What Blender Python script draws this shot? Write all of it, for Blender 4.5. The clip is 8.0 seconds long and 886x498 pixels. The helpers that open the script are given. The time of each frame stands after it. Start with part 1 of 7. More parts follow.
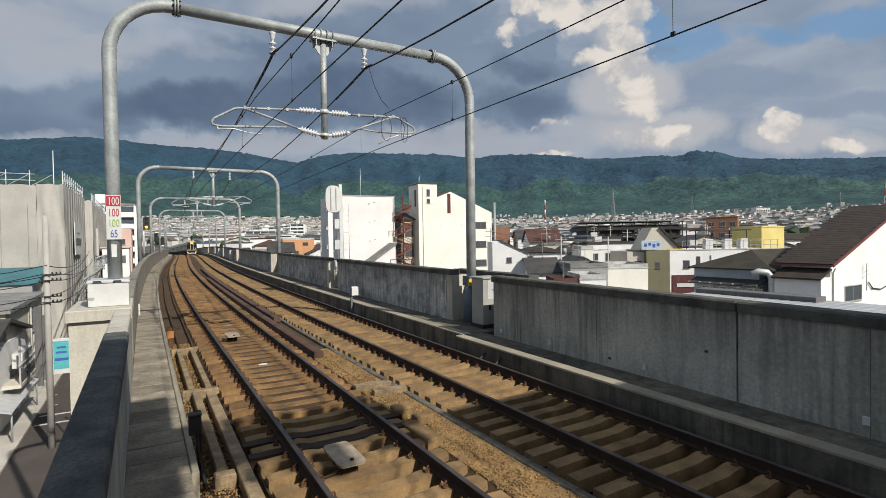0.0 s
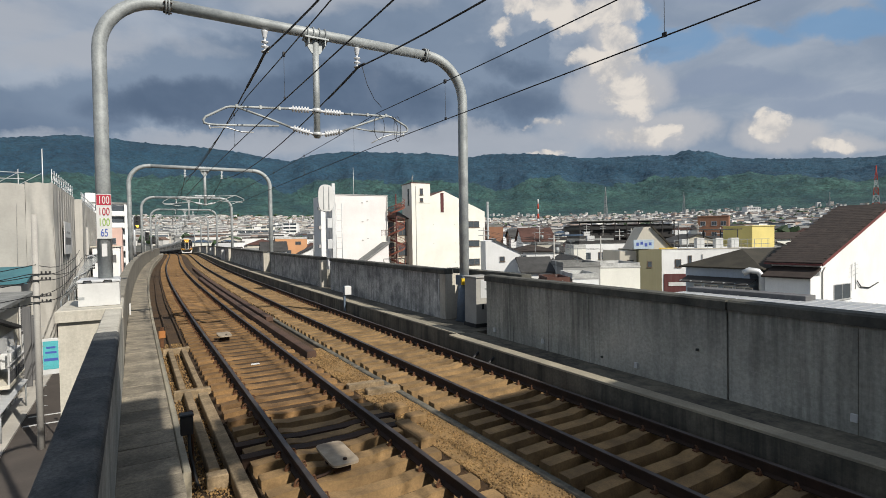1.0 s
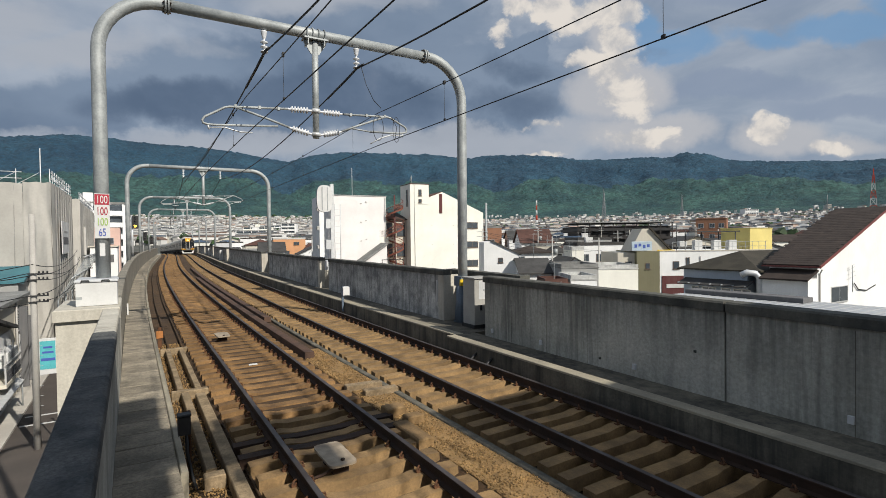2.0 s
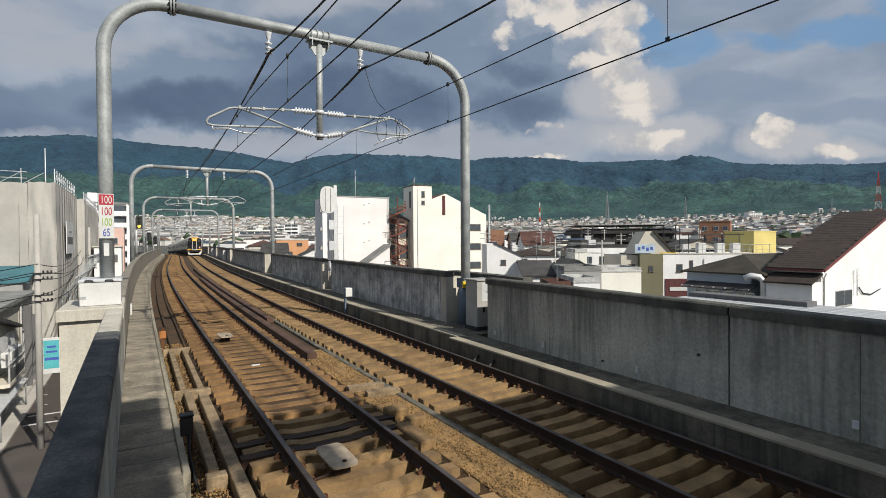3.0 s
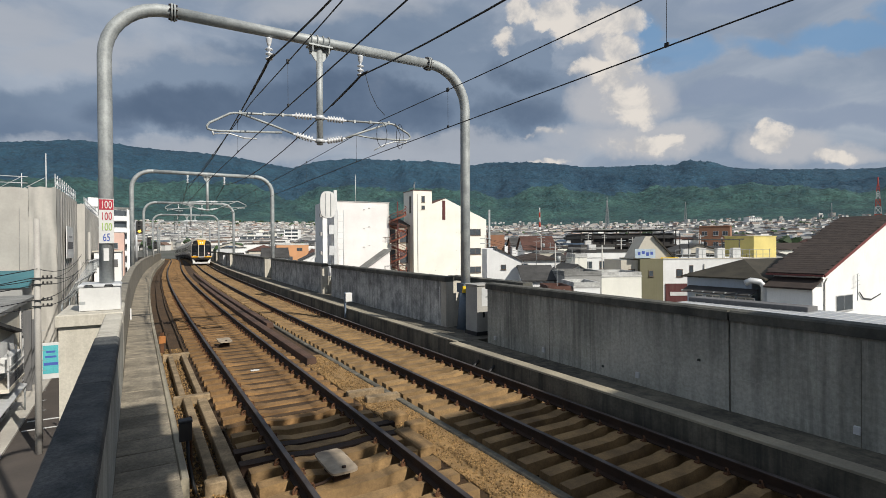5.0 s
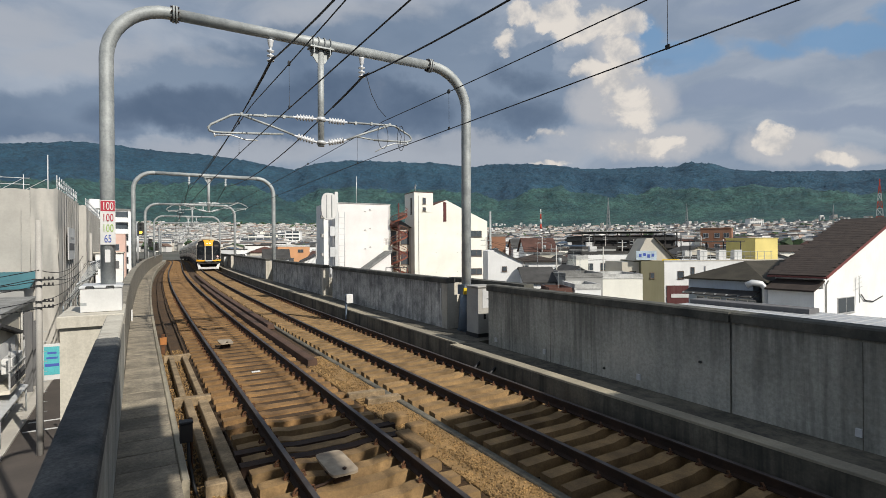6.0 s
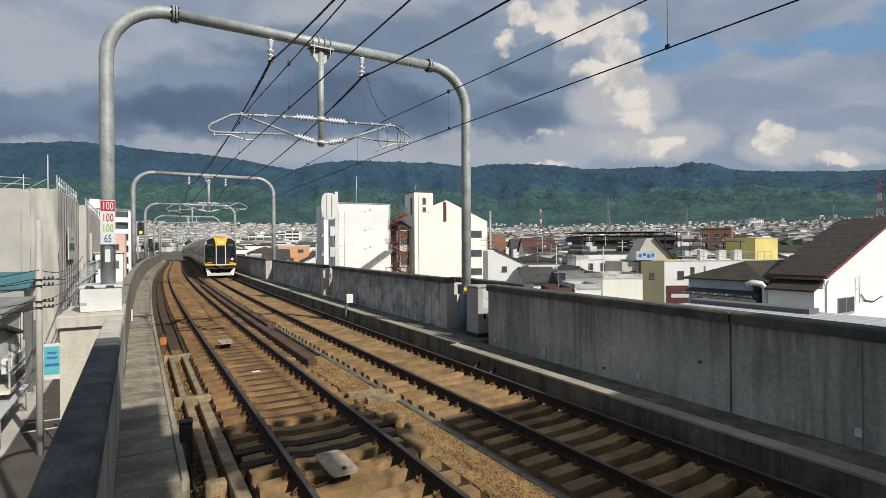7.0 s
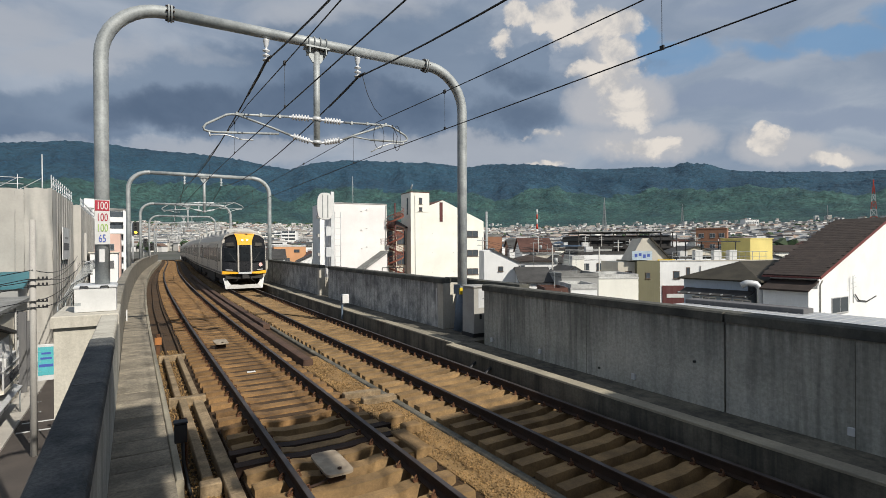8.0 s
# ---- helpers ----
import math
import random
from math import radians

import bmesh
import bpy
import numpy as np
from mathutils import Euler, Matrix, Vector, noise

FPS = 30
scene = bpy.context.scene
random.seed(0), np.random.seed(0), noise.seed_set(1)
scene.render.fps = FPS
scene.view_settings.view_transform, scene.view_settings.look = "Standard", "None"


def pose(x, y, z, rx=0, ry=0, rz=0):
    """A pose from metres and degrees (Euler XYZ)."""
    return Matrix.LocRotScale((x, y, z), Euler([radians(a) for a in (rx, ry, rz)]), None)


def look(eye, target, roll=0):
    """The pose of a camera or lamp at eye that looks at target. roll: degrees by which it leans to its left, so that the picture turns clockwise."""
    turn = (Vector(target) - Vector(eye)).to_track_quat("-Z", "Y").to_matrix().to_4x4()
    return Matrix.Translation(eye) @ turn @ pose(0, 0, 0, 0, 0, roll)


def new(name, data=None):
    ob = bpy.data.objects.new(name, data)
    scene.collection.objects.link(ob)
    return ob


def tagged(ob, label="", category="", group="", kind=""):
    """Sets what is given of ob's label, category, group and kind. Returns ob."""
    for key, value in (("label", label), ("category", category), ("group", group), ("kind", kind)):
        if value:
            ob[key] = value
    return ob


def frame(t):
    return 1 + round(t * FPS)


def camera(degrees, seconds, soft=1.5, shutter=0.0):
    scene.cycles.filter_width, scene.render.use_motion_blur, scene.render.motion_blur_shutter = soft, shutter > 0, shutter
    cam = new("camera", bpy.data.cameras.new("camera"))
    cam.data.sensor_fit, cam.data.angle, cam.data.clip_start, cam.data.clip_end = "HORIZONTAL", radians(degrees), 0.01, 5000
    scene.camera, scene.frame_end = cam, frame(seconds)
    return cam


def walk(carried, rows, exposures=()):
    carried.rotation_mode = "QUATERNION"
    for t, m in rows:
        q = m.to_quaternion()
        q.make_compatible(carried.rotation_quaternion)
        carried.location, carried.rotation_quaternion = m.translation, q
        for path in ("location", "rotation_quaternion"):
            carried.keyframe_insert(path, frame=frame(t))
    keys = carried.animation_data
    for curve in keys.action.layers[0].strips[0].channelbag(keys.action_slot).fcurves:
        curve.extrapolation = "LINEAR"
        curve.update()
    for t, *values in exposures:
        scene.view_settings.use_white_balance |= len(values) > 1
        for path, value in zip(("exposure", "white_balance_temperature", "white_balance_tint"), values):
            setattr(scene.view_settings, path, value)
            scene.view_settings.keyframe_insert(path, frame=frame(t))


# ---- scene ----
cam = camera(81.56, 8.0, soft=0.75)
PATH = [
    (0, (-0.0028, 0.0067, 2.9466), (1.0058, 1.7334, 2.9110), -0.96),
    (0.5, (-0.0022, 0.0004, 2.9450), (1.0187, 1.7198, 2.9068), -1.04),
    (1, (-0.0025, -0.0017, 2.9480), (1.0287, 1.7115, 2.9087), -0.96),
    (1.5, (-0.0080, -0.0028, 2.9452), (1.0310, 1.7057, 2.9080), -0.83),
    (3, (-0.0080, 0.0027, 2.9447), (1.0196, 1.7183, 2.9162), -0.46),
    (3.5, (-0.0070, 0.0029, 2.9438), (1.0210, 1.7183, 2.9177), -0.41),
    (4, (-0.0071, 0.0031, 2.9442), (1.0212, 1.7183, 2.9216), -0.39),
    (4.5, (-0.0045, 0.0030, 2.9471), (1.0239, 1.7182, 2.9310), -0.44),
    (6, (-0.0015, 0.0016, 2.9445), (1.0227, 1.7195, 2.9415), -0.41),
    (6.5, (0.0000, -0.0010, 2.9420), (1.0240, 1.7170, 2.9390), -0.40),
    (7, (-0.0001, -0.0016, 2.9422), (1.0240, 1.7163, 2.9392), -0.40),
    (7.5, (0.0020, -0.0031, 2.9423), (1.0260, 1.7148, 2.9394), -0.38),
    (8, (0.0080, -0.0139, 2.9424), (1.0441, 1.6969, 2.9395), -0.38),
]
walk(cam, [(t, look(e, g, r)) for t, e, g, r in PATH])

# ---------------------------------------------------------------- light
SUN_WAY = Vector((-0.36, 1.26, -1.0)).normalized()
sun = new("sun", bpy.data.lights.new("sun", "SUN"))
sun.data.energy, sun.data.angle, sun.data.color = 5.2, radians(0.6), (1.0, 0.945, 0.845)
sun.matrix_world = look((0, 0, 60), Vector((0, 0, 60)) + SUN_WAY)
scene.view_settings.exposure = 0.0


def sky_world():
    world = bpy.data.worlds.new("sky")
    scene.world = world
    world.use_nodes = True
    nt = world.node_tree
    nt.nodes.clear()
    N, L = nt.nodes.new, nt.links.new
    out, bg = N("ShaderNodeOutputWorld"), N("ShaderNodeBackground")
    bg.inputs[1].default_value = 0.1
    L(bg.outputs[0], out.inputs[0])
    sky = N("ShaderNodeTexSky")
    sky.sky_type, sky.sun_disc = "NISHITA", False
    sky.sun_elevation = math.asin(-SUN_WAY.z)
    sky.sun_rotation = math.atan2(-SUN_WAY.x, -SUN_WAY.y)
    tc = N("ShaderNodeTexCoord")
    direction = tc.outputs["Generated"]

    def math_node(op, a, b=None, clamp=False):
        n = N("ShaderNodeMath")
        n.operation, n.use_clamp = op, clamp
        for i, v in enumerate((a, b)):
            if v is None:
                continue
            if isinstance(v, (int, float)):
                n.inputs[i].default_value = v
            else:
                L(v, n.inputs[i])
        return n.outputs[0]

    def noise_at(scale, detail, rough, stretch=(1, 1, 1.8), distort=0.0, offset=(0, 0, 0)):
        mp = N("ShaderNodeMapping")
        mp.inputs["Scale"].default_value, mp.inputs["Location"].default_value = stretch, offset
        L(direction, mp.inputs[0])
        n = N("ShaderNodeTexNoise")
        n.inputs["Scale"].default_value, n.inputs["Detail"].default_value = scale, detail
        n.inputs["Roughness"].default_value, n.inputs["Distortion"].default_value = rough, distort
        L(mp.outputs[0], n.inputs["Vector"])
        return n.outputs[0]

    def ramp(v, lo, hi, a=0.0, b=1.0):
        n = N("ShaderNodeMapRange")
        n.interpolation_type = "SMOOTHSTEP"
        for i, x in zip((1, 2, 3, 4), (lo, hi, a, b)):
            n.inputs[i].default_value = x
        L(v, n.inputs[0])
        return n.outputs[0]

    def mix(f, a, b):
        n = N("ShaderNodeMix")
        n.data_type = "RGBA"
        if isinstance(f, float):
            n.inputs[0].default_value = f
        else:
            L(f, n.inputs[0])
        for i, v in ((6, a), (7, b)):
            if isinstance(v, tuple):
                n.inputs[i].default_value = (*v, 1)
            else:
                L(v, n.inputs[i])
        return n.outputs[2]

    soft, mid = noise_at(3.2, 5, 0.5, (1, 1, 1.7), 0.3), noise_at(7.0, 7, 0.56, (1, 1, 1.5), 0.3, (3, 1, 2))
    fine, wisp = noise_at(16.0, 9, 0.60, (1, 1, 1.2), 0.2), noise_at(6.0, 7, 0.55, (1, 1, 2.6), 0.5, (1, 5, 3))
    curl_a, curl_b = noise_at(9.0, 7, 0.6, (1, 1, 1), 0.0, (7, 2, 1)), noise_at(9.0, 7, 0.6, (1, 1, 1), 0.0, (2, 8, 5))
    # the sky seen from the platform: a = to the right of the axis, b = upwards, both as tangents
    sep = N("ShaderNodeSeparateXYZ")
    L(direction, sep.inputs[0])
    sx, sy, sz = sep.outputs
    c0, s0 = math.cos(radians(30.8)), math.sin(radians(30.8))
    depth = math_node("MAXIMUM", math_node("ADD", math_node("MULTIPLY", sx, s0), math_node("MULTIPLY", sy, c0)), 0.05)
    a = math_node("DIVIDE", math_node("SUBTRACT", math_node("MULTIPLY", sx, c0), math_node("MULTIPLY", sy, s0)), depth)
    b = math_node("DIVIDE", sz, depth)
    a = math_node("ADD", a, math_node("MULTIPLY", math_node("SUBTRACT", curl_a, 0.5), 0.13))
    b = math_node("ADD", b, math_node("MULTIPLY", math_node("SUBTRACT", curl_b, 0.5), 0.10))

    def puff(ca, cb, ra, rb, k=1.0):
        """1 at the middle of an ellipse, 0 at its rim and past it."""
        da = math_node("DIVIDE", math_node("SUBTRACT", a, ca), ra)
        db = math_node("DIVIDE", math_node("SUBTRACT", b, cb), rb)
        rr = math_node("ADD", math_node("MULTIPLY", da, da), math_node("MULTIPLY", db, db))
        return math_node("MULTIPLY", math_node("SUBTRACT", 1.0, rr, True), k)

    def heap(puffs):
        h = puff(*puffs[0])
        for q in puffs[1:]:
            h = math_node("MAXIMUM", h, puff(*q))
        return h

    def ragged(h, n, weight, lo, hi):
        return ramp(math_node("ADD", h, math_node("MULTIPLY", math_node("SUBTRACT", n, 0.5), weight)), lo, hi)

    def over(col, cover, strength, c):
        return mix(math_node("MULTIPLY", cover, strength), col, c)

    # grey-lilac sheet of cloud
    col = mix(ramp(math_node("ADD", math_node("MULTIPLY", wisp, 0.5), math_node("MULTIPLY", soft, 0.5)), 0.36, 0.64), (2.45, 3.05, 4.0), (4.0, 4.45, 5.15))
    col = mix(0.06, col, sky.outputs[0])
    # gaps of blue
    gaps = heap(((0.39, 0.415, 0.06, 0.06), (0.45, 0.37, 0.15, 0.045), (0.78, 0.40, 0.15, 0.04, 0.9), (0.90, 0.45, 0.10, 0.05, 0.9), (0.62, 0.385, 0.14, 0.03, 0.7)))
    col = over(col, ragged(gaps, mid, 1.6, 0.12, 0.75), 0.85, (1.75, 3.2, 5.2))
    # greyer bands over the hills
    band = heap(((0.58, 0.285, 0.24, 0.035), (0.80, 0.25, 0.2, 0.03, 0.8), (0.62, 0.46, 0.22, 0.03, 0.7)))
    col = over(col, ragged(band, wisp, 1.2, 0.15, 0.8), 0.7, (2.4, 3.0, 4.1))
    # rain cloud: a broad grey body with a darker core
    body = heap(((-0.20, 0.30, 0.62, 0.13), (-0.65, 0.27, 0.4, 0.075, 0.9), (0.15, 0.30, 0.15, 0.10), (-0.10, 0.42, 0.34, 0.08, 0.7), (0.18, 0.37, 0.05, 0.05)))
    col = over(col, ragged(body, mid, 1.1, 0.06, 0.5), 0.86, mix(ramp(soft, 0.34, 0.62), (1.2, 1.75, 2.65), (1.95, 2.6, 3.6)))
    core = heap(((0.15, 0.265, 0.13, 0.045, 0.65), (-0.17, 0.285, 0.30, 0.070), (-0.5, 0.27, 0.26, 0.06, 0.9), (0.16, 0.33, 0.10, 0.05, 0.7)))
    col = over(col, ragged(core, mid, 1.3, 0.14, 0.75), 0.9, mix(ramp(mid, 0.30, 0.70), (0.80, 1.22, 1.95), (1.25, 1.75, 2.6)))
    # pale upper left and the light strip under the cloud
    pale = heap(((-0.70, 0.375, 0.22, 0.045, 0.9), (-0.84, 0.44, 0.2, 0.06, 0.8), (-0.2, 0.47, 0.3, 0.04, 0.6), (-0.45, 0.375, 0.14, 0.03, 0.6), (-0.42, 0.188, 0.30, 0.035), (0.05, 0.190, 0.3, 0.045), (0.26, 0.215, 0.14, 0.03, 0.9), (-0.8, 0.205, 0.2, 0.025, 0.6)))
    col = over(col, ragged(pale, wisp, 1.2, 0.14, 0.8), 0.8, (4.0, 4.3, 4.85))
    # sunlit cumulus and the soft light beside it
    glow = heap(((0.35, 0.285, 0.13, 0.075), (0.42, 0.20, 0.16, 0.05, 0.9), (0.33, 0.38, 0.07, 0.07, 0.8), (0.68, 0.195, 0.12, 0.05, 0.8), (0.80, 0.175, 0.12, 0.03, 0.8)))
    col = over(col, ragged(glow, mid, 0.9, 0.08, 0.7), 0.85, (4.9, 4.95, 5.2))
    bright = heap(((0.150, 0.462, 0.045, 0.035), (0.128, 0.405, 0.035, 0.03, 0.7), (0.22, 0.455, 0.055, 0.035), (0.258, 0.42, 0.055, 0.035), (0.35, 0.445, 0.075, 0.035), (0.31, 0.43, 0.06, 0.035), (0.34, 0.385, 0.05, 0.04), (0.365, 0.347, 0.055, 0.04), (0.28, 0.338, 0.055, 0.022, 0.8), (0.335, 0.325, 0.07, 0.035), (0.37, 0.285, 0.07, 0.045, 0.85), (0.38, 0.245, 0.06, 0.03, 0.6), (0.40, 0.190, 0.11, 0.026, 0.85), (0.652, 0.212, 0.05, 0.03), (0.775, 0.172, 0.06, 0.02, 0.9), (0.195, 0.222, 0.06, 0.014, 0.7), (0.19, 0.172, 0.07, 0.01, 0.7)))
    lit = ragged(bright, fine, 2.3, 0.18, 0.74)
    lit = math_node("MULTIPLY", lit, ramp(bright, 0.0, 0.2))
    col = over(col, lit, 0.9, mix(ramp(fine, 0.38, 0.62), (5.0, 4.95, 5.0), (8.0, 7.4, 6.7)))
    L(col, bg.inputs[0])


sky_world()

# ---------------------------------------------------------------- materials
MATS = {}


def surface(name, c1, c2=None, rough=0.8, metal=0.0, big=0.6, grain=14.0, bump=0.25, fleck=0.25, streak=0.0, streak_col=(0.03, 0.03, 0.03), vary=0.0, island=0.0, pits=0.0, spec=0.4, soot=None):
    """Two-scale mottled surface in object space; streak: dark runs down a wall; vary / island: change of tone from piece to piece; soot: (low, high) heights between which dirt runs down from a coping."""
    if name in MATS:
        return MATS[name]
    c2 = c2 or tuple(c * 0.75 for c in c1)
    m = bpy.data.materials.new(name)
    m.use_nodes = True
    nt = m.node_tree
    N, L = nt.nodes.new, nt.links.new
    bsdf = nt.nodes["Principled BSDF"]
    bsdf.inputs["Roughness"].default_value, bsdf.inputs["Metallic"].default_value = rough, metal
    bsdf.inputs["Specular IOR Level"].default_value = spec
    tc, oi = N("ShaderNodeTexCoord"), N("ShaderNodeObjectInfo")
    shift = N("ShaderNodeVectorMath")
    shift.operation = "ADD"
    push = N("ShaderNodeMath")
    push.operation, push.inputs[1].default_value = "MULTIPLY", 40.0 if vary else 0.0
    L(oi.outputs["Random"], push.inputs[0])
    L(tc.outputs["Object"], shift.inputs[0])
    L(push.outputs[0], shift.inputs[1])

    def tex(scale, detail=5, stretch=None, rough_=0.6):
        src = shift.outputs[0]
        if stretch:
            mp = N("ShaderNodeMapping")
            mp.inputs["Scale"].default_value = stretch
            L(src, mp.inputs[0])
            src = mp.outputs[0]
        n = N("ShaderNodeTexNoise")
        n.inputs["Scale"].default_value, n.inputs["Detail"].default_value, n.inputs["Roughness"].default_value = scale, detail, rough_
        L(src, n.inputs["Vector"])
        return n.outputs[0]

    def ramp(v, lo, hi, a=0.0, b=1.0):
        n = N("ShaderNodeMapRange")
        for i, x in zip((1, 2, 3, 4), (lo, hi, a, b)):
            n.inputs[i].default_value = x
        L(v, n.inputs[0])
        return n.outputs[0]

    def mix(f, a, b, mode="MIX"):
        n = N("ShaderNodeMix")
        n.data_type, n.blend_type = "RGBA", mode
        if isinstance(f, float):
            n.inputs[0].default_value = f
        else:
            L(f, n.inputs[0])
        for i, v in ((6, a), (7, b)):
            if isinstance(v, tuple):
                n.inputs[i].default_value = (*v, 1)
            else:
                L(v, n.inputs[i])
        return n.outputs[2]

    col = mix(ramp(tex(big, 4), 0.35, 0.65), c1, c2)
    g = tex(grain, 6, None, 0.7)
    if fleck:
        col = mix(1.0, col, mix(ramp(g, 0.25, 0.75), (1 - fleck,) * 3, (1 + fleck * 0.6,) * 3), "MULTIPLY")
    if streak:
        s = tex(1.0, 5, (5.5, 5.5, 0.35), 0.65)
        s2 = tex(0.5, 3, (1.3, 1.3, 0.8))
        both = N("ShaderNodeMath")
        both.operation = "MULTIPLY"
        L(ramp(s, 0.44, 0.62), both.inputs[0])
        L(ramp(s2, 0.30, 0.65, 0.25, 1.0), both.inputs[1])
        col = mix(ramp(both.outputs[0], 0, 1, 0, streak), col, streak_col)
    if soot:
        sep = N("ShaderNodeSeparateXYZ")
        L(tc.outputs["Object"], sep.inputs[0])
        runs = N("ShaderNodeMath")
        runs.operation, runs.use_clamp = "MULTIPLY", True
        L(ramp(sep.outputs[2], soot[0], soot[1], 0.0, 1.0), runs.inputs[0])
        L(ramp(tex(1.0, 6, (9, 9, 0.5), 0.7), 0.30, 0.62, 0.15, 1.0), runs.inputs[1])
        col = mix(ramp(runs.outputs[0], 0, 1, 0, 0.85), col, streak_col)
    if vary:
        col = mix(1.0, col, mix(ramp(oi.outputs["Random"], 0, 1), (1 - vary,) * 3, (1 + vary,) * 3), "MULTIPLY")
    if island:
        geo = N("ShaderNodeNewGeometry")
        col = mix(1.0, col, mix(ramp(geo.outputs["Random Per Island"], 0, 1), (1 - island,) * 3, (1 + island,) * 3), "MULTIPLY")
    L(col, bsdf.inputs["Base Color"])
    L(ramp(g, 0.2, 0.8, max(rough - 0.12, 0.05), min(rough + 0.12, 1)), bsdf.inputs["Roughness"])
    if bump:
        b = N("ShaderNodeBump")
        b.inputs["Strength"].default_value, b.inputs["Distance"].default_value = bump, 0.02
        h = g
        if pits:
            v = N("ShaderNodeTexVoronoi")
            v.inputs["Scale"].default_value = pits
            L(shift.outputs[0], v.inputs["Vector"])
            h = v.outputs["Distance"]
        L(h, b.inputs["Height"])
        L(b.outputs[0], bsdf.inputs["Normal"])
    MATS[name] = m
    return m


def glass_dark(name, col=(0.02, 0.025, 0.03), rough=0.08):
    return surface(name, col, tuple(c * 1.4 for c in col), rough, 0, 1.5, 5, 0.0, 0.1, spec=0.9)


def glowing(name, col, power):
    m = bpy.data.materials.new(name)
    m.use_nodes = True
    b = m.node_tree.nodes["Principled BSDF"]
    b.inputs["Base Color"].default_value = (*col, 1)
    b.inputs["Emission Color"].default_value, b.inputs["Emission Strength"].default_value = (*col, 1), power
    return m


def palette(name, cols, rough=0.8, bump=0.1):
    """Each island of a joined mesh takes one colour of the palette."""
    m = surface(name, (0.8, 0.8, 0.8), (0.7, 0.7, 0.7), rough, 0, 0.05, 2.0, bump, 0.12)
    nt = m.node_tree
    bsdf = nt.nodes["Principled BSDF"]
    old = bsdf.inputs["Base Color"].links[0].from_socket
    geo, cr, mx = nt.nodes.new("ShaderNodeNewGeometry"), nt.nodes.new("ShaderNodeValToRGB"), nt.nodes.new("ShaderNodeMix")
    cr.color_ramp.interpolation = "CONSTANT"
    for i, c in enumerate(cols):
        e = cr.color_ramp.elements[i] if i < 2 else cr.color_ramp.elements.new(i / len(cols))
        e.position, e.color = i / len(cols), (*c, 1)
    mx.data_type, mx.blend_type, mx.inputs[0].default_value = "RGBA", "MULTIPLY", 1.0
    nt.links.new(geo.outputs["Random Per Island"], cr.inputs[0])
    nt.links.new(cr.outputs[0], mx.inputs[6])
    nt.links.new(old, mx.inputs[7])
    nt.links.new(mx.outputs[2], bsdf.inputs["Base Color"])
    return m


CONCRETE = surface("weathered_concrete", (0.48, 0.465, 0.405), (0.32, 0.315, 0.275), 0.92, 0, 0.8, 16, 0.4, 0.34, 0.55, (0.045, 0.048, 0.046), soot=(0.9, 2.0))
STAINED = surface("black_stained_concrete", (0.62, 0.61, 0.575), (0.25, 0.25, 0.245), 0.93, 0, 1.9, 18, 0.4, 0.5, 0.62, (0.04, 0.041, 0.04), soot=(1.1, 2.4))
# dirty concrete, its base also lowered for the wall's shade over the duct
KERB_FACE = surface("dirty_shaded_kerb_concrete", (0.19, 0.170, 0.130), (0.085, 0.078, 0.062), 0.93, 0, 1.3, 20, 0.35, 0.35, 0.8, (0.03, 0.03, 0.028))
WALL_BROWN = surface("brown_dirty_concrete", (0.30, 0.27, 0.215), (0.20, 0.182, 0.148), 0.92, 0, 0.9, 18, 0.4, 0.35, 0.5, (0.07, 0.062, 0.05))
CONCRETE_CAP = surface("mossy_concrete_cap", (0.13, 0.125, 0.105), (0.05, 0.052, 0.047), 0.92, 0, 1.4, 25, 0.35, 0.3, 0.5)
CONCRETE_PALE = surface("pale_concrete", (0.56, 0.53, 0.455), (0.43, 0.40, 0.34), 0.9, 0, 0.9, 20, 0.25, 0.2, 0.35, (0.12, 0.10, 0.08))
# weathered coping, with the canopy shadow's darkness added to its colour
COPING_DARK = surface("weathered_coping_in_shadow", (0.068, 0.074, 0.078), (0.14, 0.14, 0.135), 0.9, 0, 2.6, 34, 0.7, 0.6, 0.3, (0.02, 0.02, 0.02), 0.12, spec=0.15)
WALKWAY = surface("worn_walkway_slab", (0.33, 0.285, 0.215), (0.17, 0.148, 0.115), 0.92, 0, 2.2, 24, 0.6, 0.5, 0, vary=0.14)
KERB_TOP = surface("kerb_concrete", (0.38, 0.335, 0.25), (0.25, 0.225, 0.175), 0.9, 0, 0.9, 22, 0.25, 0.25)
SLEEPER = surface("rust_dusted_sleeper", (0.265, 0.152, 0.062), (0.130, 0.074, 0.032), 0.92, 0, 2.2, 30, 0.5, 0.36, 0, vary=0.20)
SLEEPER_PALE = surface("pale_dusted_sleeper", (0.305, 0.192, 0.086), (0.155, 0.098, 0.046), 0.92, 0, 2.2, 30, 0.5, 0.3, 0, vary=0.15)
# rust brown, darkened further to deepen the shade in the gaps between sleepers
BED = surface("rusty_shade_dark_bed", (0.085, 0.048, 0.021), (0.045, 0.027, 0.014), 0.95, 0, 1.2, 16, 0.6, 0.4, 0, pits=26)
GRAVEL = surface("golden_gravel", (0.30, 0.185, 0.075), (0.19, 0.117, 0.05), 0.93, 0, 2.0, 30, 0.5, 0.3, 0, island=0.45, pits=40)
RAIL = surface("rusty_rail_web", (0.050, 0.027, 0.017), (0.028, 0.017, 0.012), 0.85, 0.1, 3, 40, 0.3, 0.3)
RAIL_TOP = surface("worn_rail_head", (0.12, 0.105, 0.10), (0.075, 0.06, 0.055), 0.5, 0.6, 2, 20, 0.05, 0.2)
CLIP = surface("rusty_clip", (0.15, 0.068, 0.03), (0.09, 0.042, 0.022), 0.8, 0.2, 8, 60, 0.2, 0.3)
